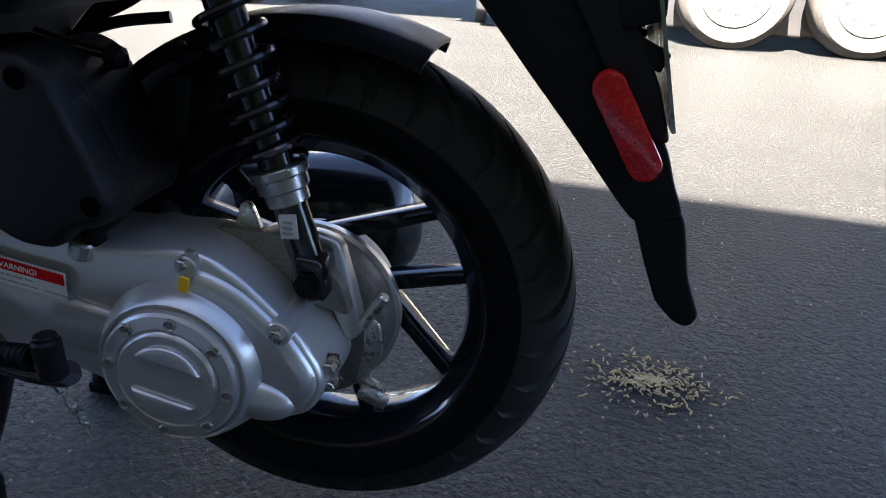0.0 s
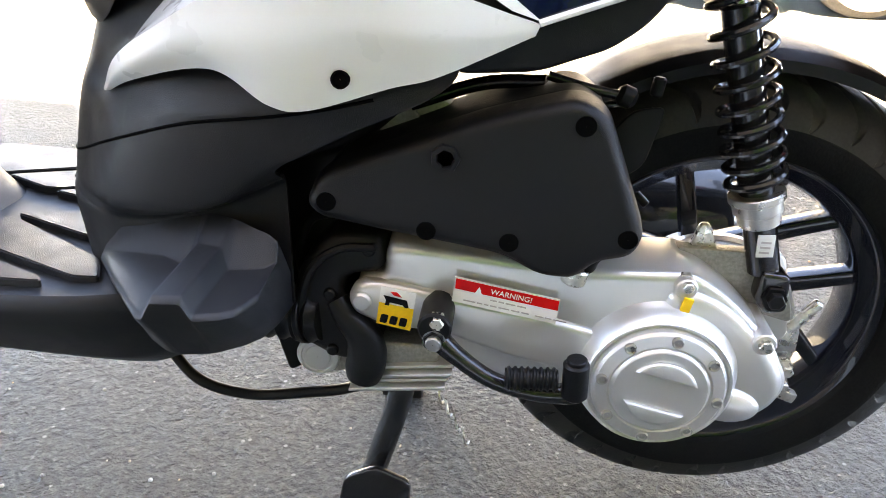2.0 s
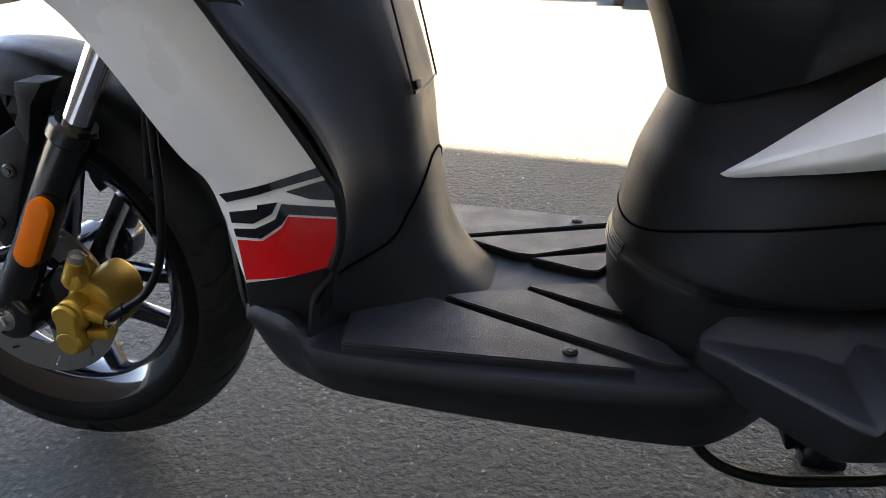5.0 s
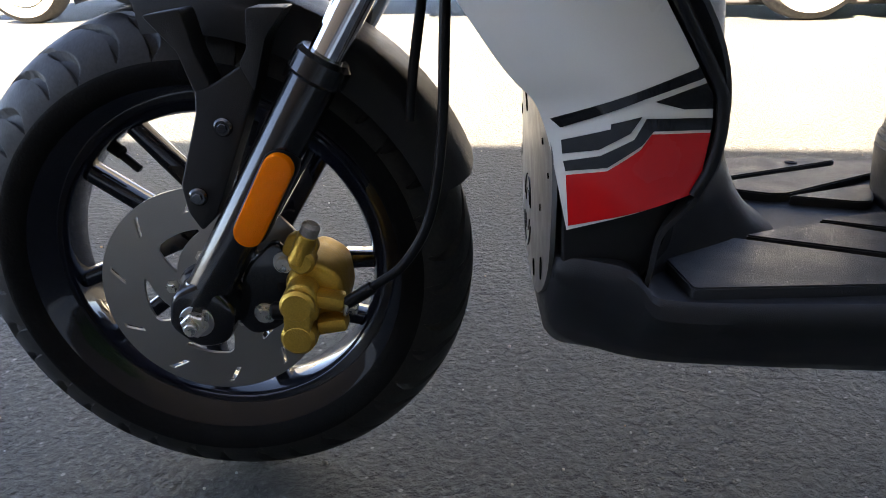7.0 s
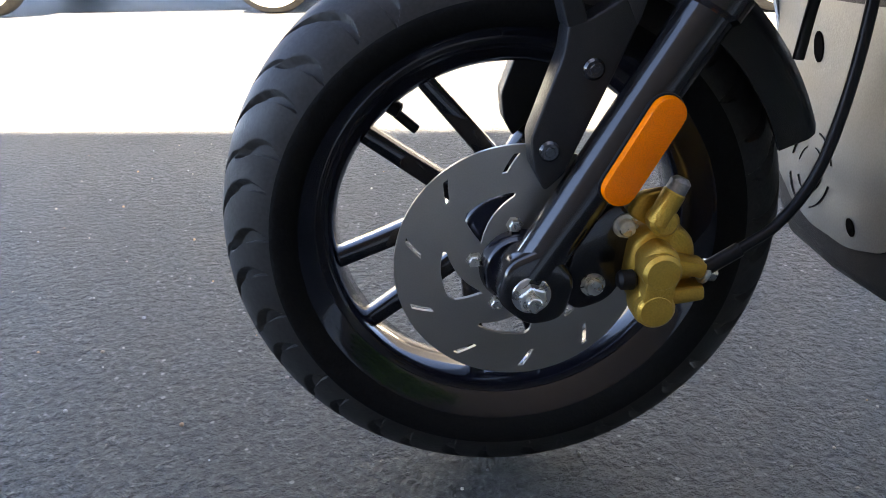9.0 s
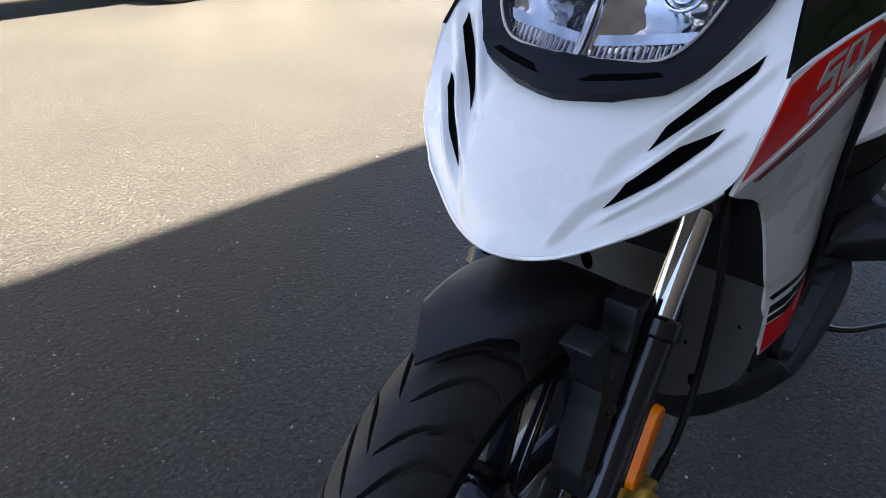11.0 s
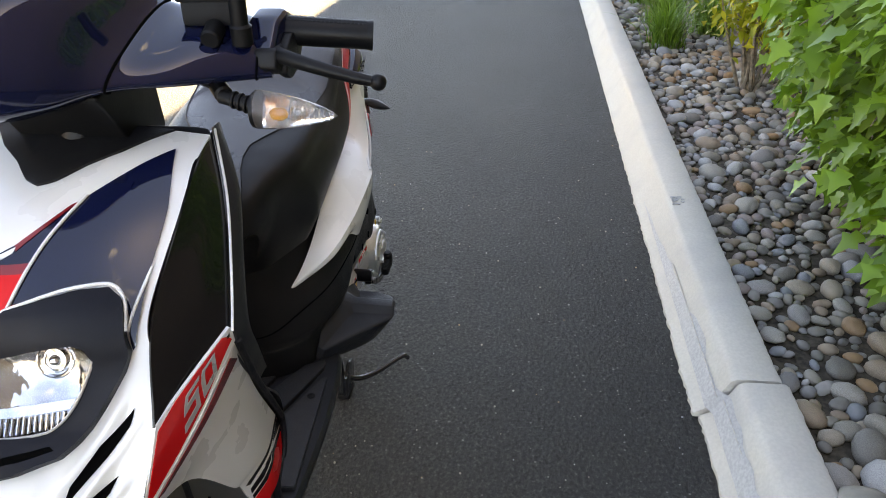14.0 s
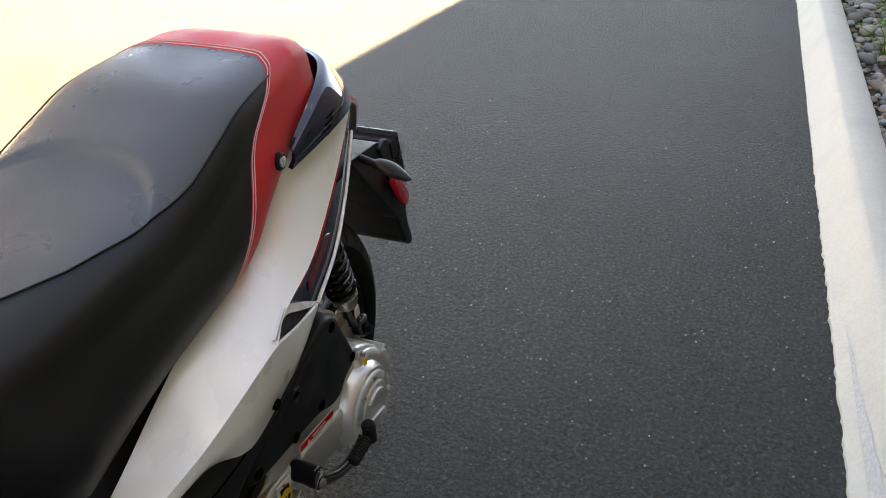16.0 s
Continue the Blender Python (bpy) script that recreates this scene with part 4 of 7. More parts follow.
cover = part("clutch_cover", turned([(.078, -.146), (.074, -.158), (.069, -.170), (.066, -.1735), (.0645, -.1725), (.0635, -.1705), (.0615, -.1705), (.0605, -.177), (.058, -.1795), (.0475, -.181), (.0462, -.1795), (.0452, -.1795), (.044, -.182), (.042, -.1835), (.0005, -.184)], CAP, 96), ALU, engine, "round silver clutch cover with eight screws", sharp=28)
for sgn in (1, -1):
    arc = [(CAP[0] + .034 * math.cos(math.radians(a)) , CAP[2] + .034 * math.sin(math.radians(a))) for a in np.linspace(28, 152, 14)]
    pts = [(x, CAP[2] + sgn * (z - CAP[2])) for x, z in arc]
    ca, sa = math.cos(radians(-12)), math.sin(radians(-12))
    pts = [(CAP[0] + (x - CAP[0]) * ca - (z - CAP[2]) * sa, CAP[2] + (x - CAP[0]) * sa + (z - CAP[2]) * ca) for x, z in pts]
    part("raised_crescent", prism(pts, -.1885, -.183, .003, .10, 3), ALU, cover, sharp=50)
for k in range(8):
    a = math.radians(82 + 45 * k)
    x, z = CAP[0] + .0535 * math.cos(a), CAP[2] + .0535 * math.sin(a)
    part("screw", turned([(.0055, -.1795), (.0054, -.1825), (.0045, -.1832), (.0036, -.1826), (.0034, -.1812), (.0004, -.1812)], (x, 0, z), 16), STEEL, cover)
bolt((.196, -.166, .309), .008, engine, .016)
bolt((.232, -.140, .268), .007, engine, .016)
bolt((.233, -.140, .250), .006, engine, .016)
bolt((.118, -.164, .362), .006, engine, .020)
part("boss", rod((.196, -.160, .309), (.196, -.10, .309), .011), ALU, engine)
part("boss", rod((.118, -.158, .358), (.118, -.10, .358), .010), ALU, engine)
part("paint_dab", block((.119, -.1635, .346), (.009, .003, .014), (0, 10, 0), .001), YELLOW, engine, "dab of yellow marking paint")
part("bracket_tab", prism(rounded_outline([(.130, .366), (.138, .394), (.147, .394), (.160, .362)], .005), -.092, -.084, .0015), ZINC, engine)
part("rear_plate", prism(rounded_outline([(.115, .372), (.195, .372), (.232, .33), (.24, .30), (.20, .31), (.14, .36)], .008), -.10, -.085, .003), ALUDARK, engine)
part("swing_link", prism(rounded_outline([(.195, .372), (.225, .365), (.238, .32), (.248, .275), (.232, .262), (.216, .30), (.20, .325)], .010), -.085, -.066, .004), ALU, engine)
part("brake_lever", prism(rounded_outline([(.245, .290), (.262, .280), (.264, .250), (.252, .222), (.270, .208), (.262, .198), (.238, .214), (.246, .250)], .006), -.075, -.070, .0012), ZINC, engine, "zinc-plated brake lever arm")
part("brake_spring", rod((.247, -.085, .285), (.268, -.085, .318), .0055), ZINC, engine)
part("cable_stop", block((.258, -.082, .206), (.030, .012, .012), (0, 20, 0), .002), ZINC, engine)
part("breather_elbow", tube([(.03, -.14, .362), (.034, -.145, .378), (.052, -.14, .392)], .0085, 14, 10), HOSE, engine)
part("hose_clip", rod((.018, -.145, .350), (.022, -.145, .366), .0125, 18, .002), ZINC, engine)

part("label_ground", prism([(-.087, .3535), (.009, .3385), (.007, .313), (-.089, .328)], -.1605, -.1588, 0), DECWHITE, engine, "white and red warning sticker")
part("label_band", prism([(-.086, .3523), (.0083, .3375), (.0078, .3275), (-.0865, .342)], -.1612, -.1604, 0), RED, engine)


def words(text, size, at, rot, mat, parent, name="lettering", bold=0.0):
    cu = bpy.data.curves.new(name, "FONT")
    cu.body, cu.size, cu.align_x, cu.align_y, cu.extrude, cu.offset = text, size, "CENTER", "CENTER", 0.0003, bold
    tmp = bpy.data.objects.new(name, cu)
    scene.collection.objects.link(tmp)
    dg = bpy.context.evaluated_depsgraph_get()
    me = bpy.data.meshes.new_from_object(tmp.evaluated_get(dg))
    bpy.data.objects.remove(tmp)
    bpy.data.curves.remove(cu)
    me.transform(pose(*at, *rot))
    me.materials.append(mat)
    ob = new(name, me)
    ob.parent = parent
    return ob


words("WARNING!", .0075, (-.035, -.1614, .3387), (90, 8.7, 0), DECWHITE, engine)
part("warning_triangle", prism([(-.068, .3395), (-.062, .3385), (-.0643, .3455)], -.1618, -.1612, 0), DECWHITE, engine)
for x0, z0, h, lengths in ((-.054, .3320, .0013, (.006, .005, .009, .008)), (-.0785, .3300, .0010, (.011, .005, .004, .006, .010, .008, .007)), (-.0125, .3199, .0010, (.008, .006, .012))):
    for w in lengths:
        q = h * .153
        part("print_bar", prism([(x0, z0), (x0 + w, z0 - .153 * w), (x0 + w + q, z0 - .153 * w + h), (x0 + q, z0 + h)], -.1612, -.1606, 0), DECGREY, engine)
        x0, z0 = x0 + w + .0016, z0 - .153 * (w + .0016)
part("brand_sticker", prism([(-.1545, .338), (-.1215, .3335), (-.1265, .293), (-.1590, .2985)], -.1620, -.1598, 0), DECWHITE, engine, "square white and yellow oil-brand sticker")
part("sticker_yellow", prism([(-.1563, .3215), (-.1237, .3165), (-.1265, .293), (-.1590, .2985)], -.1626, -.1619, 0), YELLOW, engine)
for o, m in (([(-.152, .3295), (-.146, .3285), (-.130, .3255), (-.1285, .318), (-.132, .3175), (-.134, .3205), (-.146, .3225), (-.147, .319), (-.151, .3195), (-.1495, .3245)], DECBLACK), ([(-.1455, .3335), (-.1395, .3335), (-.135, .3285), (-.142, .3300)], RED)):
    part("sticker_shape", prism(o, -.1632, -.1625, 0), m, engine)
for k in range(3):
    part("sticker_bar", prism(rounded_outline([(-.154 + k * .009, .3095 - k * .0013), (-.147 + k * .009, .3085 - k * .0013), (-.149 + k * .009, .2995 - k * .0013), (-.156 + k * .009, .3005 - k * .0013)], .002), -.1632, -.1625, 0), DECBLACK, engine)
part("case_stud", rod((-.173, -.163, .319), (-.173, -.150, .319), .0095, 24, .002), ALU, engine)

part("fan_shroud", prism(rounded_outline([(-.252, .285), (-.236, .345), (-.205, .380), (-.155, .384), (-.152, .345), (-.190, .338), (-.196, .312), (-.155, .284), (-.160, .245), (-.20, .238), (-.240, .260)], .014, 4), -.148, -.06, .010, .02, 4), BLACK, engine, "black plastic cooling shroud", sharp=50)
part("shroud_rib", tube([(-.236, -.150, .30), (-.222, -.152, .345), (-.195, -.152, .368), (-.162, -.152, .372)], .004, 8, 14), BLACK, engine)
for x, z in ((-.168, .368), (-.206, .318), (-.205, .255)):
    part("shroud_screw", rod((x, -.153, z), (x, -.145, z), .006, 16), HOSE, engine)
part("intake_boot", tube([(-.285 + .005 * k, -.128 - .0008 * k, .280 + .0004 * k) for k in range(15)], [.0235 if k % 3 else .027 for k in range(15)], 24), HOSE, engine, "ribbed black rubber intake boot")
part("boot_clip", rod((-.236, -.136, .284), (-.230, -.137, .285), .0285, 28, .001), HOSE, engine)
part("plug_cap", tube([(-.200, -.145, .310), (-.190, -.150, .296), (-.174, -.152, .278), (-.170, -.152, .258), (-.172, -.152, .240), (-.174, -.152, .228), (-.175, -.152, .224)], [.011, .013, .017, .0195, .020, .017, .006], 24, 30), HOSE, engine, "black rubber plug elbow")
part("oil_pump_cap", turned([(.0225, -.118), (.0225, -.128), (.021, -.1305), (.0175, -.131), (.0165, -.1295), (.0135, -.1295), (.0125, -.131), (.0005, -.131)], (-.226, 0, .231), 40), ALU, engine, "round silver cover")
part("pump_body", rod((-.215, -.122, .234), (-.200, -.04, .234), .026), ALUDARK, engine)
for k in range(4):
    z = .208 + k * .0085
    part("cooling_fin", prism(rounded_outline([(-.19 + .004 * k, z - .002), (-.093 + .003 * k, z + .010), (-.092 + .003 * k, z + .0135), (-.19 + .004 * k, z + .0015)], .001, 2), -.150 + .004 * (k % 2), -.03, .0008), ALU, engine)
part("cylinder", prism(rounded_outline([(-.185, .205), (-.10, .215), (-.10, .262), (-.17, .262)], .01), -.140, .05, .006), ALUDARK, engine)
part("crankcase", prism(rounded_outline([(-.16, .36), (.05, .35), (.06, .25), (-.07, .225), (-.17, .25)], .02), -.075, .08, .008), ALUDARK, engine)
part("spark_lead", tube([(-.235, -.09, .275), (-.245, -.11, .33), (-.232, -.12, .378), (-.205, -.13, .395)], .005, 10, 20), HOSE, engine)

kick = new("kick_starter")
kick.parent = scooter
part("pivot", joined([rod((-.101, -.196, .318), (-.101, -.150, .318), .0155, 24, .002), rod((-.101, -.198, .306), (-.101, -.178, .306), .0105, 6, .001)]), HOSE, kick)
bolt((-.101, -.203, .306), .0085, kick, .009, STEEL, hexed=False)
bolt((-.099, -.200, .325), .0075, kick, .009, ZINC)
part("lever", tube([(-.098, -.188, .304), (-.080, -.192, .290), (-.050, -.196, .272), (-.015, -.198, .263), (.020, -.198, .264), (.030, -.200, .270)], [.011, .009, .008, .008, .010, .011], 14, 26), SPRING, kick, "black kick-start lever")
pedal_path = [(-.036 + .046 * k / 33, -.214, .287 + .003 * k / 33) for k in range(34)]
part("pedal_rubber", tube(pedal_path, [.0088 if k % 4 < 2 else .0106 for k in range(34)], 18), HOSE, kick, "ribbed rubber kick pedal")
part("pedal_hinge", joined([rod((.026, -.212, .272), (.024, -.212, .308), .0115, 20, .002), rod((.0245, -.212, .305), (.024, -.212, .312), .009, 16, .001)]), HOSE, kick)

stand = new("centre_stand")
stand.parent = scooter
for s in (-1, 1):
    part("leg", tube([(-.135, s * .085, .215), (-.150, s * .095, .14), (-.178, s * .115, .045), (-.185, s * .12, .012)], .014, 14, 16), SPRING, stand)
    part("foot", prism(rounded_outline([(-.212, .012), (-.200, .078), (-.165, .096), (-.125, .078), (-.128, .030), (-.150, .004)], .010), s * .135 - .004, s * .135 + .004, .002), SPRING, stand)
    part("foot_pad", block((-.172, s * .125, .009), (.060, .034, .018), (0, 0, 0), .005), HOSE, stand)
part("cross_tube", rod((-.142, -.09, .185), (-.142, .09, .185), .012), SPRING, stand)
part("tang", tube([(-.165, -.120, .055), (-.150, -.150, .030), (-.115, -.190, .022), (-.070, -.235, .030), (-.050, -.258, .034), (-.044, -.268, .022)], [.007, .007, .0065, .006, .0065, .006], 12, 28), SPRING, stand, "bent black stand foot lever")
part("stand_spring", tube([(-.13 + .0022 * k, -.06 + .006 * math.cos(k * 1.3), .19 - .004 * k + .006 * math.sin(k * 1.3)) for k in range(30)], .0015, 6), ZINC, stand)
part("brake_cable", tube([(-.44, -.07, .235), (-.40, -.09, .185), (-.365, -.10, .160), (-.31, -.10, .150), (-.25, -.10, .160), (-.20, -.10, .172), (-.13, -.09, .20)], .0062, 12, 40), HOSE, scooter, "black sheathed brake cable")
part("splash_flap", prism(rounded_outline([(-.300, .20), (-.262, .20), (-.262, .16), (-.285, .145)], .008), -.045, .02, .003), HOSE, scooter)

# ---- air filter box --------------------------------------------------------------------
airbox = new("air_filter_box")
airbox.parent = scooter
box_o = rounded_outline([(-.216, .436), (-.20, .452), (-.071, .506), (.004, .528), (.030, .516), (.074, .412), (.066, .392), (.035, .384), (.020, .366), (-.012, .366), (-.045, .384), (-.085, .390), (-.16, .400), (-.21, .408), (-.222, .420)], .014, 4)
part("lid", prism(box_o, -.178, -.135, .013, .03, 5), BLACK, airbox, "matte black air filter lid", sharp=50)
part("body", prism([(x * .97 - .002, z * .985 + .006) for x, z in box_o], -.142, -.06, .006), BLACK, airbox, sharp=50)
# black discs on the lid paint the shade of its screw wells
for x, z in ((-.199, .425), (-.113, .405), (-.042, .400), (.056, .411), (.010, .505)):
    part("screw_well", turned([(.0085, -.1775), (.0083, -.1790), (.0004, -.1790)], (x, 0, z), 24), PITSHADE, airbox)
part("boss", turned([(.013, -.177), (.012, -.181), (.008, -.1815), (.007, -.178), (.0004, -.178)], (-.099, 0, .471), 7), BLACK, airbox)

# ---- rear shock absorber -----------------------------------------------------------------
shock = new("shock_absorber")
shock.parent = scooter
S0, S1 = np.array((.098, -.10, .690)), np.array((.207, -.10, .336))
sd = (S1 - S0) / np.linalg.norm(S1 - S0)
su = np.array((sd[2], 0, -sd[0]))
sv = np.array((0, 1.0, 0))
at = lambda d: S0 + sd * d
coil, n = [], 520
for k in range(n):
    f = k / (n - 1)
    dist = .02 + .245 * (f + .12 * f * (1 - f))
    a = 2 * math.pi * 10.5 * (f ** 1.35)
    coil.append(at(dist) + .0245 * (math.cos(a) * su + math.sin(a) * sv) * (1 if f < .9 else 1))
part("spring", tube(coil, .0036, 8), SPRING, shock, "black coil spring")
part("damper_rod", rod(at(0), at(.16), .0065, 16), CHROME, shock)
part("dust_tube", rod(at(.10), at(.275), .0155, 20, .003), SPRING, shock)
part("collar", joined([rod(at(.268), at(.276), .0250, 28, .001), rod(at(.276), at(.288), .0225, 10, .001), rod(at(.288), at(.300), .0190, 24, .001)]), STEEL, shock, "notched steel preload collar")
part("body_tube", rod(at(.29), at(.352), .0150, 24, .003), SPRING, shock)
lab = at(.318)
part("code_label", prism([(lab[0] - .009, lab[2] + .011), (lab[0] + .006, lab[2] + .0125), (lab[0] + .008, lab[2] - .009), (lab[0] - .007, lab[2] - .0105)], -.1165, -.1145, 0), DECWHITE, shock, "small white printed label")
for i in range(3):
    part("label_print", block((lab[0] - .001, -.1169, lab[2] + .005 - i * .005), (.009, .0006, .002), (0, 0, 0), 0), DECGREY, shock)
part("lower_fork", prism(rounded_outline([(.194, .362), (.220, .360), (.224, .322), (.206, .318), (.194, .330)], .006), -.120, -.080, .005), SPRING, shock)
bolt((.208, -.132, .338), .0095, shock, .010, HOSE)
part("top_eye", rod((.098, -.118, .690), (.098, -.08, .690), .018), SPRING, shock)

# ---- rear guards -------------------------------------------------------------------------
def arc_guard(c, r, half, a0, a1, drop, thick=.004, seg=40, nose=0.0, taper=0.0):
    """A mudguard that follows the tyre, with turned-down sides."""
    prof = [(r - drop, -half), (r - drop * .45, -half * 1.0), (r - .012, -half * .93), (r - .002, -half * .70), (r, -half * .35), (r + .001, 0), (r, half * .35), (r - .002, half * .70), (r - .012, half * .93), (r - drop * .45, half), (r - drop, half)]
    rails = []
    for q, y in prof:
        row = []
        for a in np.linspace(a0, a1, seg):
            f = (a - a0) / (a1 - a0)
            k = math.radians(a + (nose * (1 - abs(y) / half) * f))
            row.append((c[0] + q * math.cos(k), c[1] + y * (1 - taper * f ** 3), c[2] + q * math.sin(k)))
        rails.append(row)
    bm = bmesh.new()
    grid_faces(bm, rails)
    bmesh.ops.recalc_face_normals(bm, faces=bm.faces[:])
    bm.normal_update()
    if sum(f.normal.dot(f.calc_center_median() - Vector(c)) for f in bm.faces) < 0:
        bmesh.ops.reverse_faces(bm, faces=bm.faces[:])
        bm.normal_update()
    bmesh.ops.solidify(bm, geom=bm.faces[:], thickness=thick)
    bmesh.ops.recalc_face_normals(bm, faces=bm.faces[:])
    return bm


part("rear_hugger", arc_guard(REAR_MID, .280, .066, 67, 152, .020), BLACK, scooter, "black inner rear mudguard", sharp=50)
part("hugger_stay", prism(rounded_outline([(.03, .45), (.062, .492), (.092, .498), (.08, .44), (.04, .41)], .01), -.072, -.066, .002), BLACK, scooter)

tail_guard = new("rear_mudguard")
tail_guard.parent = scooter
guard_o = rounded_outline([(.290, .622), (.331, .574), (.377, .520), (.413, .479), (.456, .427), (.474, .408), (.512, .418), (.499, .446), (.490, .472), (.453, .530), (.405, .612)], .010, 4)
part("guard", prism(guard_o, -.074, .074, .012, 0, 4), BLACK, tail_guard, "black plastic rear mudguard", sharp=50)
part("side_rib", prism([(x + .004, z + .003) for x, z in rounded_outline([(.385, .60), (.455, .485), (.486, .474), (.470, .520), (.42, .61)], .010)], -.082, -.070, .004), GREYPL, tail_guard, sharp=50)
part("flap", prism(rounded_outline([(.472, .414), (.486, .376), (.502, .338), (.521, .320), (.534, .317), (.541, .329), (.525, .366), (.515, .412), (.500, .440)], .006), -.070, .070, .008, 0, 4), BLACK, tail_guard, "drooping black flap", sharp=50)


def capsule(a, b, w, y0, y1):
    """A flat, round-ended bar between two points of (x, z)."""
    a, b = np.array(a), np.array(b)
    d = (b - a) / np.linalg.norm(b - a)
    t = math.atan2(d[1], d[0])
    pts = [(b[0] + w * math.cos(t + k), b[1] + w * math.sin(t + k)) for k in np.linspace(-math.pi / 2, math.pi / 2, 12)]
    pts += [(a[0] - w * math.cos(t + k), a[1] - w * math.sin(t + k)) for k in np.linspace(-math.pi / 2, math.pi / 2, 12)]
    return prism(pts, y0, y1, .002, .02, 2)


for s in (-1, 1):
    b = capsule((.4365, .520), (.4715, .463), .0135, -.094, -.080)
    part("reflector", flipped(b) if s > 0 else b, REDLENS, tail_guard, "oblong red reflector")
    ca = joined([rod((.335, s * .060, .612), (.325, s * .112, .605), .0075, 14)])
    part("signal_stalk", ca, BLACK, tail_guard)
    body = bmesh.new()
    bmesh.ops.create_uvsphere(body, u_segments=24, v_segments=16, radius=1)
    for v in body.verts:
        t = v.co.y * s
        k = 1.0 if t < 0 else 1.0 - .55 * t ** 1.5
        v.co = Vector((.318 - .012 * t + v.co.x * .015 * k, s * .142 + v.co.y * .040, .604 - .006 * t + v.co.z * .013 * k))
    part("rear_signal", body, GREYPL, tail_guard, "dark smoked rear turn signal")
part("plate_bracket", joined([prism(rounded_outline([(.43, .60), (.468, .60), (.470, .57), (.44, .56)], .005), -.085, .085, .002), block((.462, -.075, .545), (.030, .012, .016), (0, 25, 0), .002), block((.458, .075, .545), (.030, .012, .016), (0, 25, 0), .002)]), BLACK, tail_guard)
part("number_plate", prism([(.455, .612), (.458, .612), (.4905, .490), (.4875, .489)], -.088, .088, 0), STEEL, tail_guard, "bare metal number plate seen edge-on")

# ---- exhaust -------------------------------------------------------------------------------
part("muffler", tube([(-.12, .125, .275), (-.10, .13, .278), (-.02, .145, .285), (.16, .155, .298), (.225, .158, .303), (.245, .159, .305), (.252, .16, .306)], [.05, .068, .074, .076, .070, .045, .01], 32, 40), SPRING, scooter, "matte black exhaust muffler", sharp=60)
part("exhaust_pipe", tube([(-.12, .125, .275), (-.22, .10, .22), (-.20, .04, .20)], .018, 16, 16), SPRING, scooter)


# ---- main body ---------------------------------------------------------------------------
MID = (-.2, 0, .45)


def two_sided(name, rails, mat, parent=None, label="", nu=28, nv=14, thick=.004, away=MID, sharp=50):
    """A body panel and its twin on the other side."""
    for rr in (rails, mirrored(rails)):
        part(name, shell(rr, nu, nv, thick, away), mat, parent or scooter, label, sharp=sharp)


frame_o = rounded_outline([(-.43, .36), (-.42, .50), (-.36, .58), (-.28, .66), (-.1, .70), (.22, .755), (.30, .735), (.29, .68), (.20, .640), (.11, .605), (.05, .578), (-.10, .532), (-.16, .47), (-.25, .40)], .02)
part("inner_body", prism(frame_o, -.098, .098, .02), BLACK, scooter, "black inner bodywork under the seat", sharp=60)
part("undertail", prism(rounded_outline([(-.10, .535), (-.03, .541), (.0, .553), (.022, .561), (.050, .582), (.075, .622), (.0, .62), (-.08, .59)], .015), -.165, .165, .018), BLACK, scooter, sharp=60)
for s in (-1, 1):
    part("frame_tube", tube([(-.02, s * .10, .52), (-.075, s * .085, .512), (-.14, s * .09, .49)], .0065, 10, 10), SPRING, scooter)
part("engine_shroud", prism(rounded_outline([(-.30, .30), (-.29, .42), (-.20, .455), (-.12, .42), (-.12, .30), (-.20, .25)], .02), -.10, .10, .01), HOSE, scooter)
part("link_rod", tube([(-.02, -.11, .528), (.012, -.11, .520), (.046, -.11, .514)], .0042, 10, 8), SPRING, scooter)
part("link_ball", rod((.040, -.11, .517), (.056, -.11, .511), .0095, 16, .004), HOSE, scooter)
part("link_rod", tube([(-.01, -.10, .500), (.027, -.10, .502), (.050, -.10, .507)], .0034, 10, 8), SPRING, scooter)
part("intake_clamp", rod((.080, -.070, .506), (.082, -.070, .524), .006, 18, .002), HOSE, scooter)
part("carburettor", joined([block((-.13, -.06, .475), (.05, .05, .05), (0, 15, 0), .01), rod((-.15, -.09, .47), (-.15, -.03, .47), .02)]), ALUDARK, scooter)

low_tip, ridge6 = (-.428, -.100, .483), [(-.428, -.100, .4845), (-.372, -.168, .535), (-.31, -.200, .572), (-.255, -.216, .602), (-.215, -.223, .620), (-.175, -.224, .628)]
white_low = [low_tip, (-.360, -.165, .516), (-.284, -.190, .534), (-.238, -.198, .511), (-.205, -.200, .509), (-.142, -.200, .530), (-.104, -.198, .541), (-.036, -.190, .573)]
white_ridge = ridge6 + [(-.105, -.210, .605), (-.033, -.191, .581)]
white_mid = [((a[0] + b[0]) / 2, (a[1] + b[1]) / 2 - (.006 if 0 < i < 7 else 0), (a[2] + b[2]) / 2) for i, (a, b) in enumerate(zip(white_low, white_ridge))]
SIDE_LOW = [white_low, white_mid, white_ridge]
white_out = ridge6 + [(-.13, -.209, .640), (-.035, -.190, .648), (.051, -.168, .670), (.139, -.147, .712), (.236, -.117, .750)]
white_in = [(-.428, -.100, .4855), (-.400, -.118, .515), (-.366, -.132, .551), (-.330, -.140, .584), (-.290, -.145, .617), (-.242, -.146, .645), (-.166, -.140, .667), (-.073, -.131, .693), (.029, -.126, .750), (.12, -.120, .768), (.238, -.100, .774)]
white_crest = [((2 * a[0] + b[0]) / 3, (2 * a[1] + b[1]) / 3, (2 * a[2] + b[2]) / 3 + (.004 if 4 < i < 10 else .002)) for i, (a, b) in enumerate(zip(white_out, white_in))]
SIDE_UP = [white_out, white_crest, white_in]
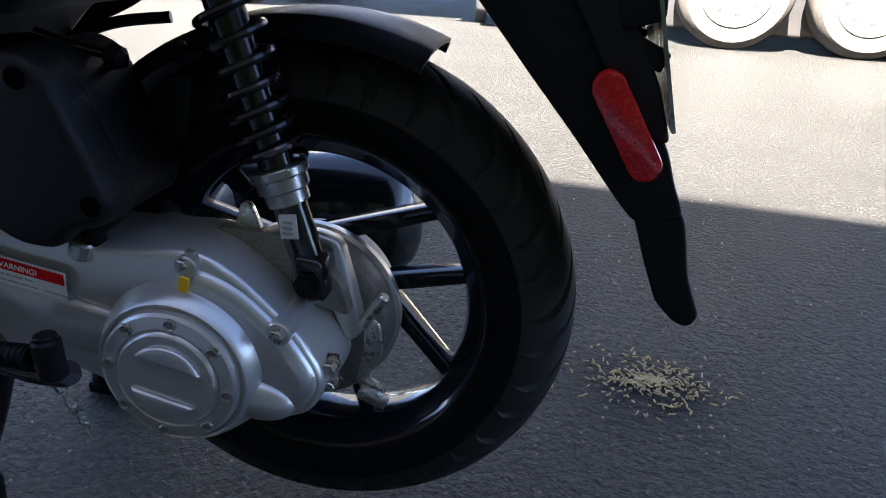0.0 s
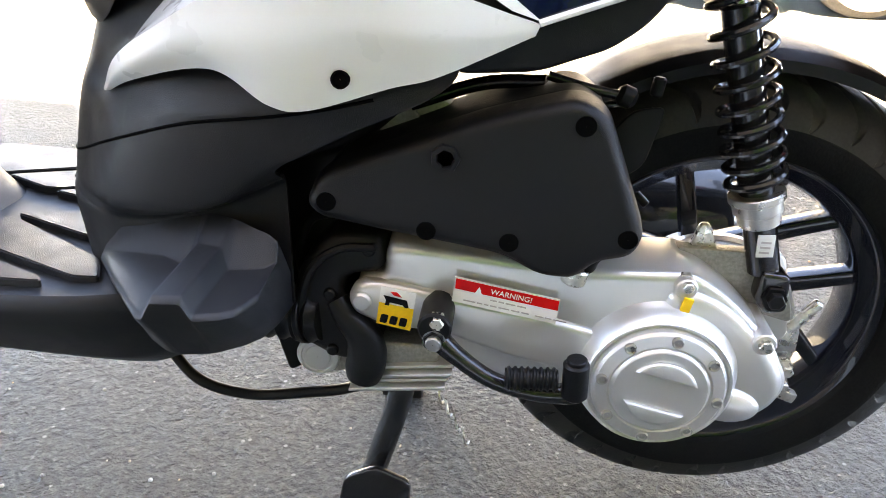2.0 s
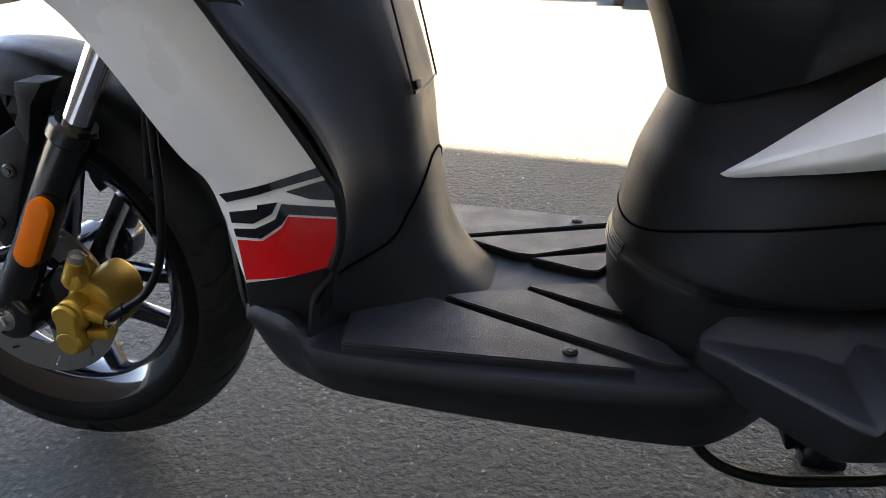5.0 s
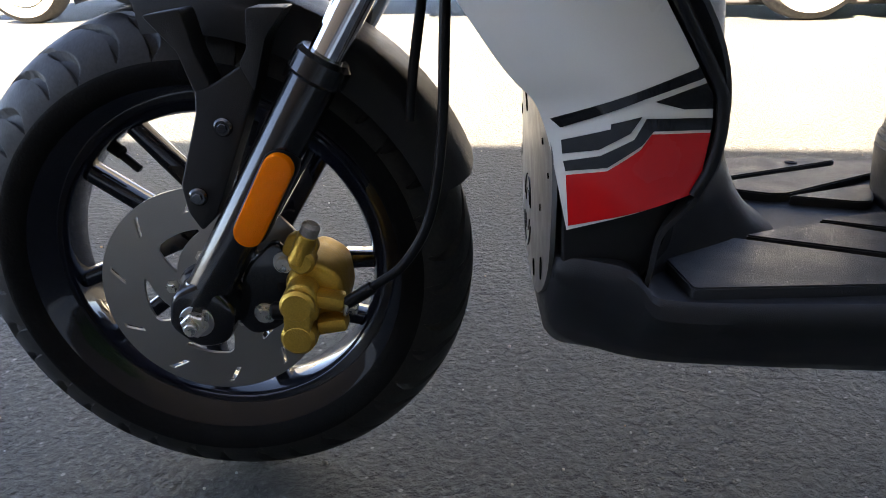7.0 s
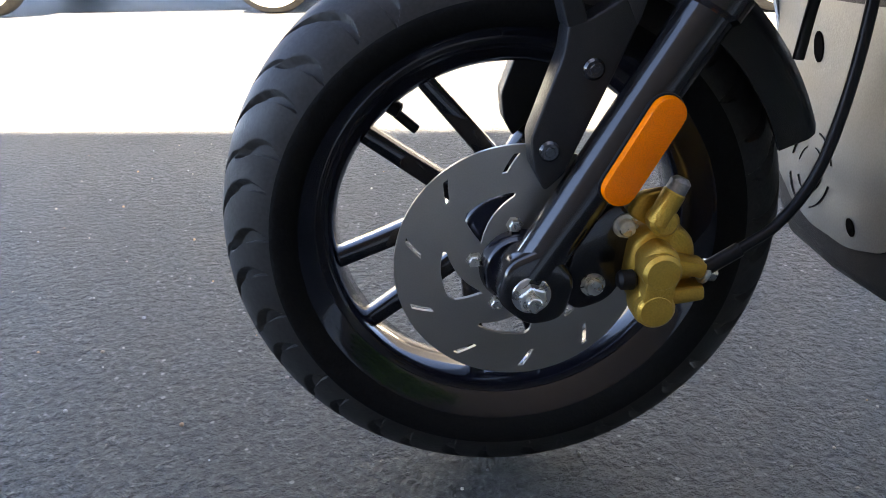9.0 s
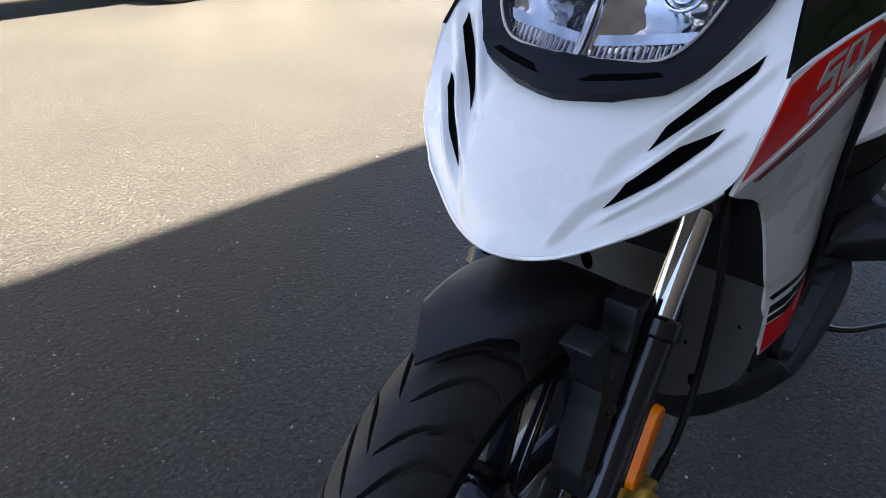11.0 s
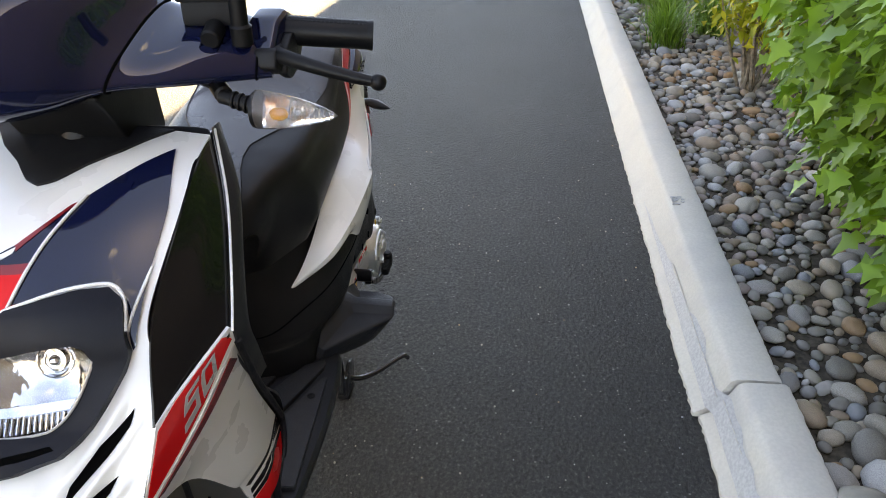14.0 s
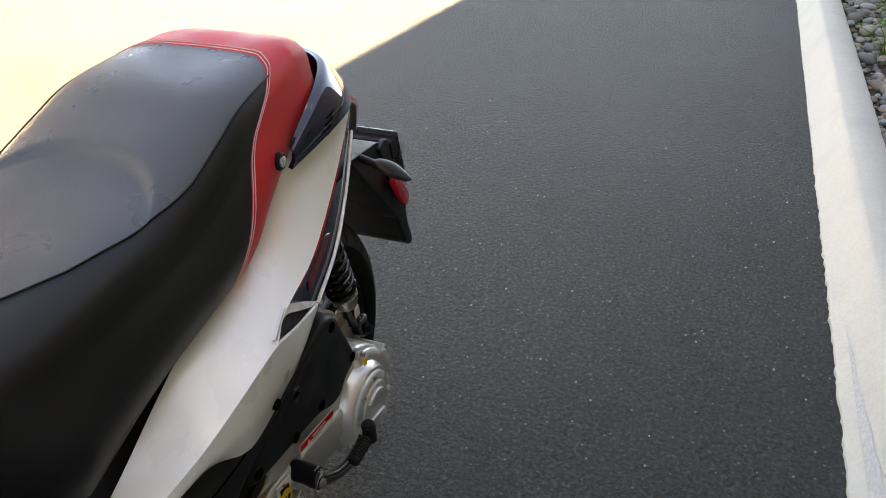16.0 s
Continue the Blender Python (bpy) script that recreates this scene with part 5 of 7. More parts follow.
two_sided("side_panel", SIDE_LOW, WHITE, label="pearl white tail side panel", nu=70, nv=14)
two_sided("tail_panel", SIDE_UP, WHITE, label="pearl white upper tail panel", nu=80, nv=10)
vent_up = [(-.170, -.221, .633), (-.130, -.207, .6345), (-.09, -.199, .612), (-.054, -.192, .590)]
vent_low = [(-.168, -.221, .6275), (-.136, -.214, .612), (-.10, -.207, .598), (-.056, -.195, .587)]
two_sided("vent_frame", [[(-.174, -.2225, .637), (-.126, -.207, .643), (-.082, -.197, .619), (-.032, -.188, .583)], [(x, y - .001, z) for x, y, z in vent_up]], WHITE, nu=20, nv=5)
VENT = [[(x, y + .006, z) for x, y, z in vent_up], [(x, y + .006, z) for x, y, z in vent_low]]
two_sided("vent_backing", VENT, HOSE, nu=16, nv=6, thick=.003)
for rr in (VENT, mirrored(VENT)):
    g = sheet(rr, 26, 9)
    wires = [tube(g[j], .0008, 5) for j in range(9)] + [tube(g[:, i], .0008, 5) for i in range(26)]
    part("vent_grille", joined(wires), BLACK, scooter, "black honeycomb vent grille")
TAILSIDE = [[(-.036, -.187, .5845), (.05, -.172, .615), (.15, -.142, .657), (.262, -.098, .702)], [(-.10, -.196, .615), (.01, -.178, .637), (.12, -.150, .675), (.25, -.108, .725)], [(-.125, -.2045, .640), (-.01, -.181, .652), (.10, -.154, .690), (.238, -.114, .748)]]
two_sided("tail_side", TAILSIDE, GLOSSBLACK, label="gloss black lower tail panel", nu=28, nv=10)
for s, rr in ((-1, TAILSIDE), (1, mirrored(TAILSIDE))):
    part("tail_stripe", on_sheet(rr, [(.12, .80), (.5, .84), (.95, .90), (.95, .97), (.5, .94), (.12, .90)], away=MID), RED, scooter, "thin red stripe")
    part("tail_stripe", on_sheet(rr, [(.10, .30), (.42, .34), (.40, .55), (.16, .48)], away=MID), DARKRED, scooter)
    part("tail_line", tube([(-.034, s * .1905, .582), (.05, s * .1755, .612), (.15, s * .145, .654), (.255, s * .104, .697)], .0028, 8, 24), WHITE, scooter, "white pin line")
    b = turned([(.0072, -.2065), (.0070, -.2108), (.0060, -.2108), (.0052, -.2092), (.0004, -.2092)], (-.177, 0, .537), 28)
    part("panel_screw", flipped(b) if s > 0 else b, PITSHADE, scooter, "dark recessed screw")

# black lower body, wrapped round the front of the seat post
WRAP = [
    [(-.500, 0, .30), (-.490, -.060, .30), (-.455, -.115, .30), (-.40, -.150, .30), (-.32, -.158, .30), (-.238, -.158, .31)],
    [(-.508, 0, .37), (-.498, -.060, .37), (-.460, -.115, .37), (-.40, -.148, .37), (-.32, -.160, .375), (-.238, -.160, .39)],
    [(-.506, 0, .386), (-.495, -.060, .386), (-.457, -.113, .384), (-.40, -.150, .384), (-.315, -.160, .400), (-.238, -.163, .434)],
    [(-.504, 0, .394), (-.493, -.060, .394), (-.455, -.112, .390), (-.395, -.157, .392), (-.310, -.178, .407), (-.236, -.180, .444)],
    [(-.501, 0, .412), (-.490, -.060, .412), (-.452, -.111, .408), (-.392, -.163, .408), (-.306, -.186, .419), (-.235, -.187, .456)],
    [(-.491, 0, .475), (-.477, -.055, .475), (-.438, -.100, .475), (-.372, -.164, .475), (-.29, -.189, .485), (-.175, -.191, .490)],
    [(-.477, 0, .515), (-.463, -.050, .512), (-.426, -.092, .505), (-.352, -.159, .512), (-.26, -.187, .512), (-.095, -.190, .536)],
    [(-.462, 0, .56), (-.448, -.050, .56), (-.410, -.085, .56), (-.345, -.126, .565), (-.27, -.138, .585), (-.10, -.150, .59)],
    [(-.460, 0, .63), (-.440, -.060, .63), (-.395, -.095, .63), (-.340, -.112, .635), (-.27, -.124, .648), (-.10, -.125, .66)],
]
part("lower_body", shell([[(x, -y, z) for x, y, z in r[:0:-1]] + r for r in WRAP], 64, 60, .004, (-.25, 0, .45)), BLACK, scooter, "textured black lower bodywork", sharp=60)
whole_wrap = [[(x, -y, z) for x, y, z in r[:0:-1]] + r for r in WRAP]
for s in (-1, 1):
    part("panel_gap", tube(sheet_trail(whole_wrap, [(.5 - s * a, b / 8) for a, b in ((.0, 4.1), (.1, 4.1), (.2, 4.4), (.3, 4.85), (.4, 5.25), (.47, 5.8))], .0002, (-.25, 0, .45), 60), .0014, 6), PITSHADE, scooter)
for k in range(5):
    v = .36 - k * .055
    part("post_rib", tube(sheet_trail(whole_wrap, [(.40, v - .004), (.45, v), (.5, v + .003), (.55, v), (.60, v - .004)], .0002, (-.25, 0, .45), 24), .0014, 6), HOSE, scooter, "fine moulded groove")

# passenger footrests
PEG_X = [-.424, -.405, -.385, -.345, -.327, -.319, -.311, -.287, -.280, -.262, -.250, -.240]
PEG_SECTIONS = [  # back wall top, tray back, tray front, lip, outer foot, inner foot: y and z of each
    [(-.146, .350), (-.152, .346), (-.156, .344), (-.159, .341), (-.150, .318), (-.13, .300)],
    [(-.148, .371), (-.162, .352), (-.180, .350), (-.184, .346), (-.170, .310), (-.13, .296)],
    [(-.150, .377), (-.172, .357), (-.206, .355), (-.211, .351), (-.190, .305), (-.13, .293)],
    [(-.155, .390), (-.189, .366), (-.254, .361), (-.260, .357), (-.228, .302), (-.13, .290)],
    [(-.158, .394), (-.196, .364), (-.276, .364), (-.282, .360), (-.240, .301), (-.13, .288)],
    [(-.159, .396), (-.199, .365), (-.280, .365), (-.286, .361), (-.243, .301), (-.13, .288)],
    [(-.160, .398), (-.193, .383), (-.280, .381), (-.286, .376), (-.244, .301), (-.13, .288)],
    [(-.168, .399), (-.199, .384), (-.279, .382), (-.285, .377), (-.240, .302), (-.13, .289)],
    [(-.170, .398), (-.207, .367), (-.278, .366), (-.284, .362), (-.238, .303), (-.13, .290)],
    [(-.178, .395), (-.201, .366), (-.274, .366), (-.280, .362), (-.226, .304), (-.13, .292)],
    [(-.182, .393), (-.198, .366), (-.266, .366), (-.272, .362), (-.215, .306), (-.13, .296)],
    [(-.186, .388), (-.193, .371), (-.240, .367), (-.245, .362), (-.200, .312), (-.13, .302)],
]


def footrest(s):
    """A winged footrest: a flat tray with a raised tread, an upright back and a sloped outer wall."""
    bm = bmesh.new()
    rings = [[(x, -s * y, z) for y, z in sec] for x, sec in zip(PEG_X, PEG_SECTIONS)]
    vs = grid_faces(bm, rings, wrap=True)
    bm.faces.new(vs[0])
    bm.faces.new(vs[-1])
    bmesh.ops.recalc_face_normals(bm, faces=bm.faces[:])
    bm.normal_update()
    es = [e for e in bm.edges if len(e.link_faces) == 2 and e.calc_face_angle() > .35]
    bmesh.ops.bevel(bm, geom=es, offset=.0028, segments=2, profile=0.5, affect="EDGES", clamp_overlap=True)
    return bm


for s in (-1, 1):
    peg = part("footrest", footrest(s), GREYPL, scooter, "charcoal plastic passenger footrest with a raised tread", sharp=32)

# footboard
def footboard():
    rows = []
    for x, yo, zt, zs, zc in ((-.8665, .158, .333, .296, .238), (-.862, .165, .337, .284, .224), (-.850, .171, .338, .272, .213), (-.832, .178, .338, .262, .210), (-.812, .186, .336, .255, .210), (-.799, .191, .328, .252, .209), (-.788, .195, .315, .250, .209), (-.772, .198, .312, .247, .208), (-.740, .200, .311, .244, .206), (-.66, .203, .311, .241, .203), (-.56, .203, .312, .237, .199), (-.46, .197, .314, .232, .193), (-.405, .187, .316, .230, .190), (-.375, .172, .314, .238, .196), (-.345, .150, .300, .252, .210), (-.315, .120, .290, .270, .245)):
        half = [(0, zc - .005), (yo * .5, zc), (yo * .70, zc * .5 + zs * .5 - .004), (yo * .84, zs), (yo * .945, zs + (zt - zs) * .5), (yo, zt - .016), (yo * .992, zt - .005), (yo * .965, zt), (yo * .5, zt), (0, zt)]
        ring = [(x, -y, z) for y, z in half] + [(x, y, z) for y, z in half[-2:0:-1]]
        rows.append(ring)
    bm = bmesh.new()
    cols = np.array(rows)
    fine = np.stack([curve(cols[:, i], 90) for i in range(cols.shape[1])], 1)
    vs = grid_faces(bm, fine, wrap=True)
    bm.faces.new(vs[0])
    bm.faces.new(vs[-1])
    bmesh.ops.recalc_face_normals(bm, faces=bm.faces[:])
    return bm


floor_board = part("footboard", footboard(), GREYPL, scooter, "charcoal plastic footboard with rubber inlays", sharp=40)
MATS = [[(-.757, -.188), (-.768, -.104), (-.742, -.086), (-.690, -.080), (-.484, -.166), (-.477, -.176)],
        [(-.678, -.075), (-.610, -.044), (-.588, -.044), (-.448, -.122), (-.428, -.160), (-.453, -.163)],
        [(-.592, -.036), (-.526, -.015), (-.512, -.016), (-.480, -.070), (-.490, -.075)]]
for o in MATS:
    for s in (1, -1):
        pts = rounded_outline([(x, y * s) for x, y in o], .006, 3)
        bm = bmesh.new()
        lo = [bm.verts.new((x, y, .309)) for x, y in pts]
        hi = [bm.verts.new((x, y, .3215)) for x, y in pts]
        bm.faces.new(hi)
        for i in range(len(pts)):
            bm.faces.new((lo[i], lo[(i + 1) % len(pts)], hi[(i + 1) % len(pts)], hi[i]))
        bmesh.ops.recalc_face_normals(bm, faces=bm.faces[:])
        bmesh.ops.bevel(bm, geom=[e for e in bm.edges if e.verts[0] in hi and e.verts[1] in hi], offset=.0015, segments=2, affect="EDGES")
        part("rubber_mat", bm, MAT, floor_board, "black rubber floor mat")
for s in (-1, 1):
    part("mat_screw", joined([rod((-.539, s * .159, .3215), (-.539, s * .159, .3235), .0075, 18, .001), rod((-.539, s * .159, .3235), (-.539, s * .159, .3242), .004, 6, .0003)]), HOSE, floor_board)

# leg shield, rider's side
LEG = [
    [(-.612, 0, .298), (-.622, .05, .298), (-.680, .09, .298), (-.768, .135, .298), (-.794, .180, .300)],
    [(-.655, 0, .330), (-.662, .050, .330), (-.706, .090, .330), (-.772, .138, .332), (-.788, .179, .334)],
    [(-.678, 0, .360), (-.684, .050, .360), (-.720, .090, .360), (-.770, .140, .362), (-.782, .178, .364)],
    [(-.692, 0, .40), (-.698, .047, .40), (-.728, .088, .40), (-.760, .140, .40), (-.757, .181, .400)],
    [(-.704, 0, .47), (-.708, .047, .47), (-.735, .088, .47), (-.757, .140, .47), (-.746, .184, .470)],
    [(-.713, 0, .54), (-.717, .050, .54), (-.748, .090, .54), (-.784, .145, .54), (-.772, .192, .540)],
    [(-.740, 0, .63), (-.744, .055, .63), (-.778, .100, .63), (-.842, .152, .63), (-.846, .200, .630)],
    [(-.775, 0, .78), (-.778, .060, .78), (-.810, .110, .78), (-.890, .170, .78), (-.936, .213, .780)],
    [(-.768, 0, .88), (-.769, .060, .88), (-.778, .110, .88), (-.812, .155, .88), (-.845, .187, .875)],
    [(-.752, 0, .95), (-.752, .060, .95), (-.752, .100, .95), (-.754, .130, .95), (-.756, .148, .948)],
]
SEAM = [(0, 3.85), (.06, 3.82), (.125, 3.62), (.20, 3.20), (.26, 2.80), (.375, 2.40), (.46, 2.0), (.485, 1.7)]
leg = part("leg_shield", shell(both(LEG), 48, 44, .004, (-1.0, 0, .6)), GREYPL, scooter, "charcoal inner leg shield with a glove box", sharp=60)
for s in (-1, 1):
    part("shield_seam", tube(sheet_trail(both(LEG), [(.5 + s * a, b / 9) for a, b in SEAM], .0003, (-1.0, 0, .6), 50), .0016, 6), PITSHADE, leg)
part("glovebox_gap", tube([(-.757, -.062, .70), (-.737, -.055, .63), (-.7165, -.052, .548), (-.7135, -.050, .535), (-.7125, -.040, .532), (-.7115, .040, .532), (-.7165, .055, .548), (-.757, .062, .70)], .0012, 6, 60), HOSE, leg, "glove box outline")
part("glovebox_latch", block((-.711, -.046, .541), (.004, .012, .009), (0, -12, -14), .001), HOSE, leg)
part("shield_sticker", prism([(-.783, .60), (-.757, .60), (-.750, .575), (-.775, .575)], .118, .121, 0), DECWHITE, leg, "small white printed notice")

# ---- seat --------------------------------------------------------------------------------------
seat = new("seat")
seat.parent = scooter
sx = [-.532, -.515, -.49, -.45, -.42, -.38, -.28, -.18, -.10, -.04, .05, .12, .165, .195, .212]
szt = [.690, .716, .736, .754, .762, .772, .790, .806, .838, .862, .876, .880, .868, .842, .805]
szb = [.630, .605, .580, .543, .552, .578, .628, .652, .665, .700, .750, .764, .772, .776, .780]
sw = [.055, .082, .100, .116, .130, .146, .156, .156, .152, .146, .134, .120, .102, .074, .030]


def seat_at(x, v):
    """A point of the seat: v runs from 0 on the crown to 1 on the lower edge."""
    zt, zb, w = (np.interp(x, sx, c) for c in (szt, szb, sw))
    a = min(v / .5, 1.0) * math.pi / 2
    if v <= .5:
        y = w * .97 * math.sin(a) ** .72
        z = zt - (.046 if x < .1 else .04) * (1 - math.cos(a)) ** 1.9
        # the passenger's half begins with a low curved step
        t = min(max((x + .150 + .9 * v * v) / .016, 0), 1)
        z += .008 * (t * t * (3 - 2 * t) - min(max((x + .15) / .2, 0), 1)) * max(0.0, 1 - (v / .34) ** 2) * (x < .05)
        return np.array((x, y, z))
    t = (v - .5) / .5
    z0 = zt - (.046 if x < .1 else .04)
    y = w * (.97 + (.05 + .10 * min(1.0, max(0.0, (.03 - x) / .12))) * math.sin(t * math.pi) - .06 * t * t)
    y *= 1 - .55 * t * min(1.0, max(0.0, (-.38 - x) / .08))
    return np.array((x, y, z0 + (zb - z0) * t))


def red_edge(v):
    return float(np.interp(v, [0, .2, .3, .4, .47, .55, .65, .8, 1.0], [.064, .060, .042, .006, -.03, -.07, -.10, -.135, -.158]))


smooth_tables = []
for tab in (szt, szb, sw):
    p = np.array([sx, tab]).T
    smooth_tables.append(curve(np.c_[p, np.zeros(len(p))], 120))
sx = list(smooth_tables[0][:, 0])
szt, szb, sw = (list(t[:, 1]) for t in smooth_tables)


def seam_v(x):
    """Where the piped seam between the seat's top and its sides runs."""
    return float(np.interp(x, [-.53, -.51, -.485, -.455, -.42, -.385, -.355, -.30, -.24, -.15, -.05, .05], [.26, .24, .17, .11, .075, .07, .11, .205, .27, .325, .335, .34]))


def seat_part(lo, hi, v0, v1, nu, nv):
    """The seat's skin between two limits along it (functions of v) and two limits round it (functions of x), on both sides."""
    bm = bmesh.new()
    for s in (-1, 1):
        rows = []
        for q in np.linspace(0, 1, nv):
            row = []
            for k in range(nu):
                x = -.2
                for _ in range(4):
                    v = v0(x) + (v1(x) - v0(x)) * q
                    x = lo(v) + (hi(v) - lo(v)) * k / (nu - 1)
                row.append(seat_at(x, v) * (1, s, 1))
            rows.append(row)
        grid_faces(bm, rows)
    bmesh.ops.remove_doubles(bm, verts=bm.verts[:], dist=1e-4)
    bmesh.ops.recalc_face_normals(bm, faces=bm.faces[:])
    bm.normal_update()
    if sum(f.normal.dot(f.calc_center_median() - Vector((-.15, 0, .6))) for f in bm.faces) < 0:
        bmesh.ops.reverse_faces(bm, faces=bm.faces[:])
    return bm


front_end, back_end = (lambda v: -.530 if v < .5 else -.530 + .078 * ((v - .5) / .5) ** .9), (lambda v: .210)
part("cushion", seat_part(front_end, red_edge, lambda x: 0.0, seam_v, 130, 18), VINYL, seat, "grained dark grey vinyl seat top, lightened for sky sheen", sharp=70)
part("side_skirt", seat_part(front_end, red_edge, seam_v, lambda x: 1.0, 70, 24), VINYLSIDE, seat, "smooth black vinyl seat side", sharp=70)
part("red_band", seat_part(red_edge, back_end, lambda x: 0.0, lambda x: 1.0, 24, 34), REDVINYL, seat, "red vinyl band round the seat's back", sharp=70)
nose_rows = [[seat_at(front_end(v), v) * (1, s, 1) for v in np.linspace(0, 1, 24)] for s in (-1, 1)]
ring = nose_rows[0][::-1] + nose_rows[1][1:]
bm = bmesh.new()
grid_faces(bm, [[p * (1, k, 1) - np.array((d, 0, 0)) for p in ring] for k, d in ((1, 0), (.9, .005), (.7, .010), (.4, .0145), (.15, .016), (0, .0163))])
bmesh.ops.remove_doubles(bm, verts=bm.verts[:], dist=1e-5)
bmesh.ops.recalc_face_normals(bm, faces=bm.faces[:])
# the upright nose gets the dark side vinyl to paint its shading
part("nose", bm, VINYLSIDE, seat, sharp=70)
part("seat_base", prism([(-.44, .555), (-.40, .575), (-.28, .645), (-.1, .67), (.04, .75), (.17, .785), (.17, .80), (-.3, .74), (-.42, .66)], -.05, .05, .01), BLACK, seat)
for off in (.004, .011):
    path = [seat_at(red_edge(v) + off, v) for v in np.linspace(0, 1, 60)]
    path = [p + np.array((0, .0006, .0008)) for p in path]
    loop = [p * (1, -1, 1) for p in path[::-1]] + path[1:]
    part("stitching", tube(loop, .0006, 5), THREAD, seat, "pale stitching")
for s in (-1, 1):
    part("seam", tube([seat_at(x, seam_v(x)) * (1, s, 1) + np.array((0, s * .0008, .0006)) for x in np.linspace(-.528, red_edge(.32), 90)], .0012, 6), VINYLSIDE, seat, "piped seam")
for s in (-1, 1):
    b = joined([rod((-.012, s * .140, .772), (-.012, s * .1545, .772), .0115, 24, .002)])
    part("seat_lock", b, HOSE, seat)
    part("lock_barrel", rod((-.012, s * .145, .772), (-.012, s * .1565, .772), .007, 18, .001), STEEL, seat)

# grab rail round the seat's back
GRAB = [
    [(.030, -.138, .772), (.075, -.134, .796), (.140, -.118, .816), (.205, -.086, .824), (.245, -.040, .824), (.252, 0, .824)],
    [(.026, -.146, .768), (.082, -.146, .792), (.150, -.130, .812), (.222, -.092, .820), (.262, -.042, .820), (.270, 0, .820)],
    [(.022, -.150, .758), (.100, -.154, .776), (.178, -.141, .786), (.250, -.100, .782), (.285, -.045, .780), (.294, 0, .780)],
    [(.018, -.146, .746), (.110, -.152, .760), (.190, -.140, .762), (.262, -.100, .756), (.292, -.045, .752), (.300, 0, .752)],
]
part("grab_rail", shell([r + [(x, -y, z) for x, y, z in r[-2::-1]] for r in GRAB], 60, 18, .006, (.12, 0, .76)), GLOSSBLACK, scooter, "gloss black grab rail", sharp=50)
for s in (-1, 1):
    for k in range(3):
        a = (.094 + .010 * k, s * .1575, .7655 + .0085 * k)
        part("rail_slot", tube([a, (a[0] + .026, s * .1555, a[2] + .0035)], .0022, 8), HOSE, scooter)
part("tail_cap", prism(rounded_outline([(.20, .70), (.22, .76), (.285, .765), (.335, .72), (.32, .66), (.26, .65)], .015), -.085, .085, .02), REDLENS, scooter, "red tail lamp at the end of the body", sharp=60)


# ---- front bodywork ----------------------------------------------------------------------------
FACE_HALF = [
    [(-.780, 0, .955), (-.776, .080, .956), (-.774, .156, .950)],
    [(-.888, 0, .928), (-.866, .088, .937), (-.833, .158, .936)],
    [(-.974, 0, .898), (-.946, .094, .905), (-.903, .161, .902)],
    [(-1.022, 0, .842), (-1.012, .090, .848), (-.992, .158, .842)],
    [(-1.040, 0, .795), (-1.034, .090, .798), (-1.018, .166, .800)],
    [(-1.075, 0, .742), (-1.066, .090, .745), (-1.054, .174, .755)],
    [(-1.118, 0, .714), (-1.103, .094, .708), (-1.084, .171, .708)],
    [(-1.165, 0, .658), (-1.150, .086, .655), (-1.112, .160, .668)],
    [(-1.208, 0, .597), (-1.193, .052, .603), (-1.158, .110, .633)],
]
FACE = both(FACE_HALF)
BEHIND = (-.85, 0, .72)
fairing = new("front_fairing")
fairing.parent = scooter
LAMP = [(0, 4.02), (.035, 3.80), (.095, 3.63), (.33, 3.47), (.545, 3.40), (.61, 3.50), (.655, 3.78), (.575, 4.48), (.46, 4.90), (.32, 5.06), (.11, 5.14), (0, 5.19)]
SLOTS = [[(0.876, 4.74), (0.859, 5.03), (0.741, 5.52), (0.504, 6.39), (0.536, 6.03), (0.687, 5.33)], [(0.813, 5.93), (0.782, 6.21), (0.622, 6.8), (0.477, 7.19), (0.498, 6.84), (0.648, 6.31)]]


def ease(x, a, b):
    t = min(max((x - a) / (b - a), 0), 1)
    return t * t * (3 - 2 * t)


def face_relief(u, v):
    """How far the white face stands proud of its smooth sheet: a raised middle of the beak, and lips round the slanted slots."""
    a, r = abs(2 * u - 1), 8 * v
    h = .0050 * ease(a, .46, .34) * ease(r, 5.6, 6.4) * ease(r, 8.0, 7.5)
    for slot in SLOTS:
        (u0, r0), (u1, r1) = slot[0], slot[3]
        dx, dy = (u1 - u0) * .16, (r1 - r0) * .056
        px_, py_ = (a - u0) * .16, (r - r0) * .056
        t = (px_ * dx + py_ * dy) / (dx * dx + dy * dy)
        along = ease(t, -.16, .12) * ease(t, 1.22, .9)
        d = (px_ * dy - py_ * dx) / math.hypot(dx, dy)
        h += along * (.0042 * math.exp(-((d - .013) / .0055) ** 2) + .0042 * math.exp(-((d + .013) / .0055) ** 2) - .0035 * math.exp(-(d / .006) ** 2))
    return h


def inside(poly, x, y):
    hit = False
    for (ax, ay), (bx, by) in zip(poly, poly[1:] + poly[:1]):
        if (ay > y) != (by > y) and x < ax + (y - ay) / (by - ay) * (bx - ax):
            hit = not hit
    return hit


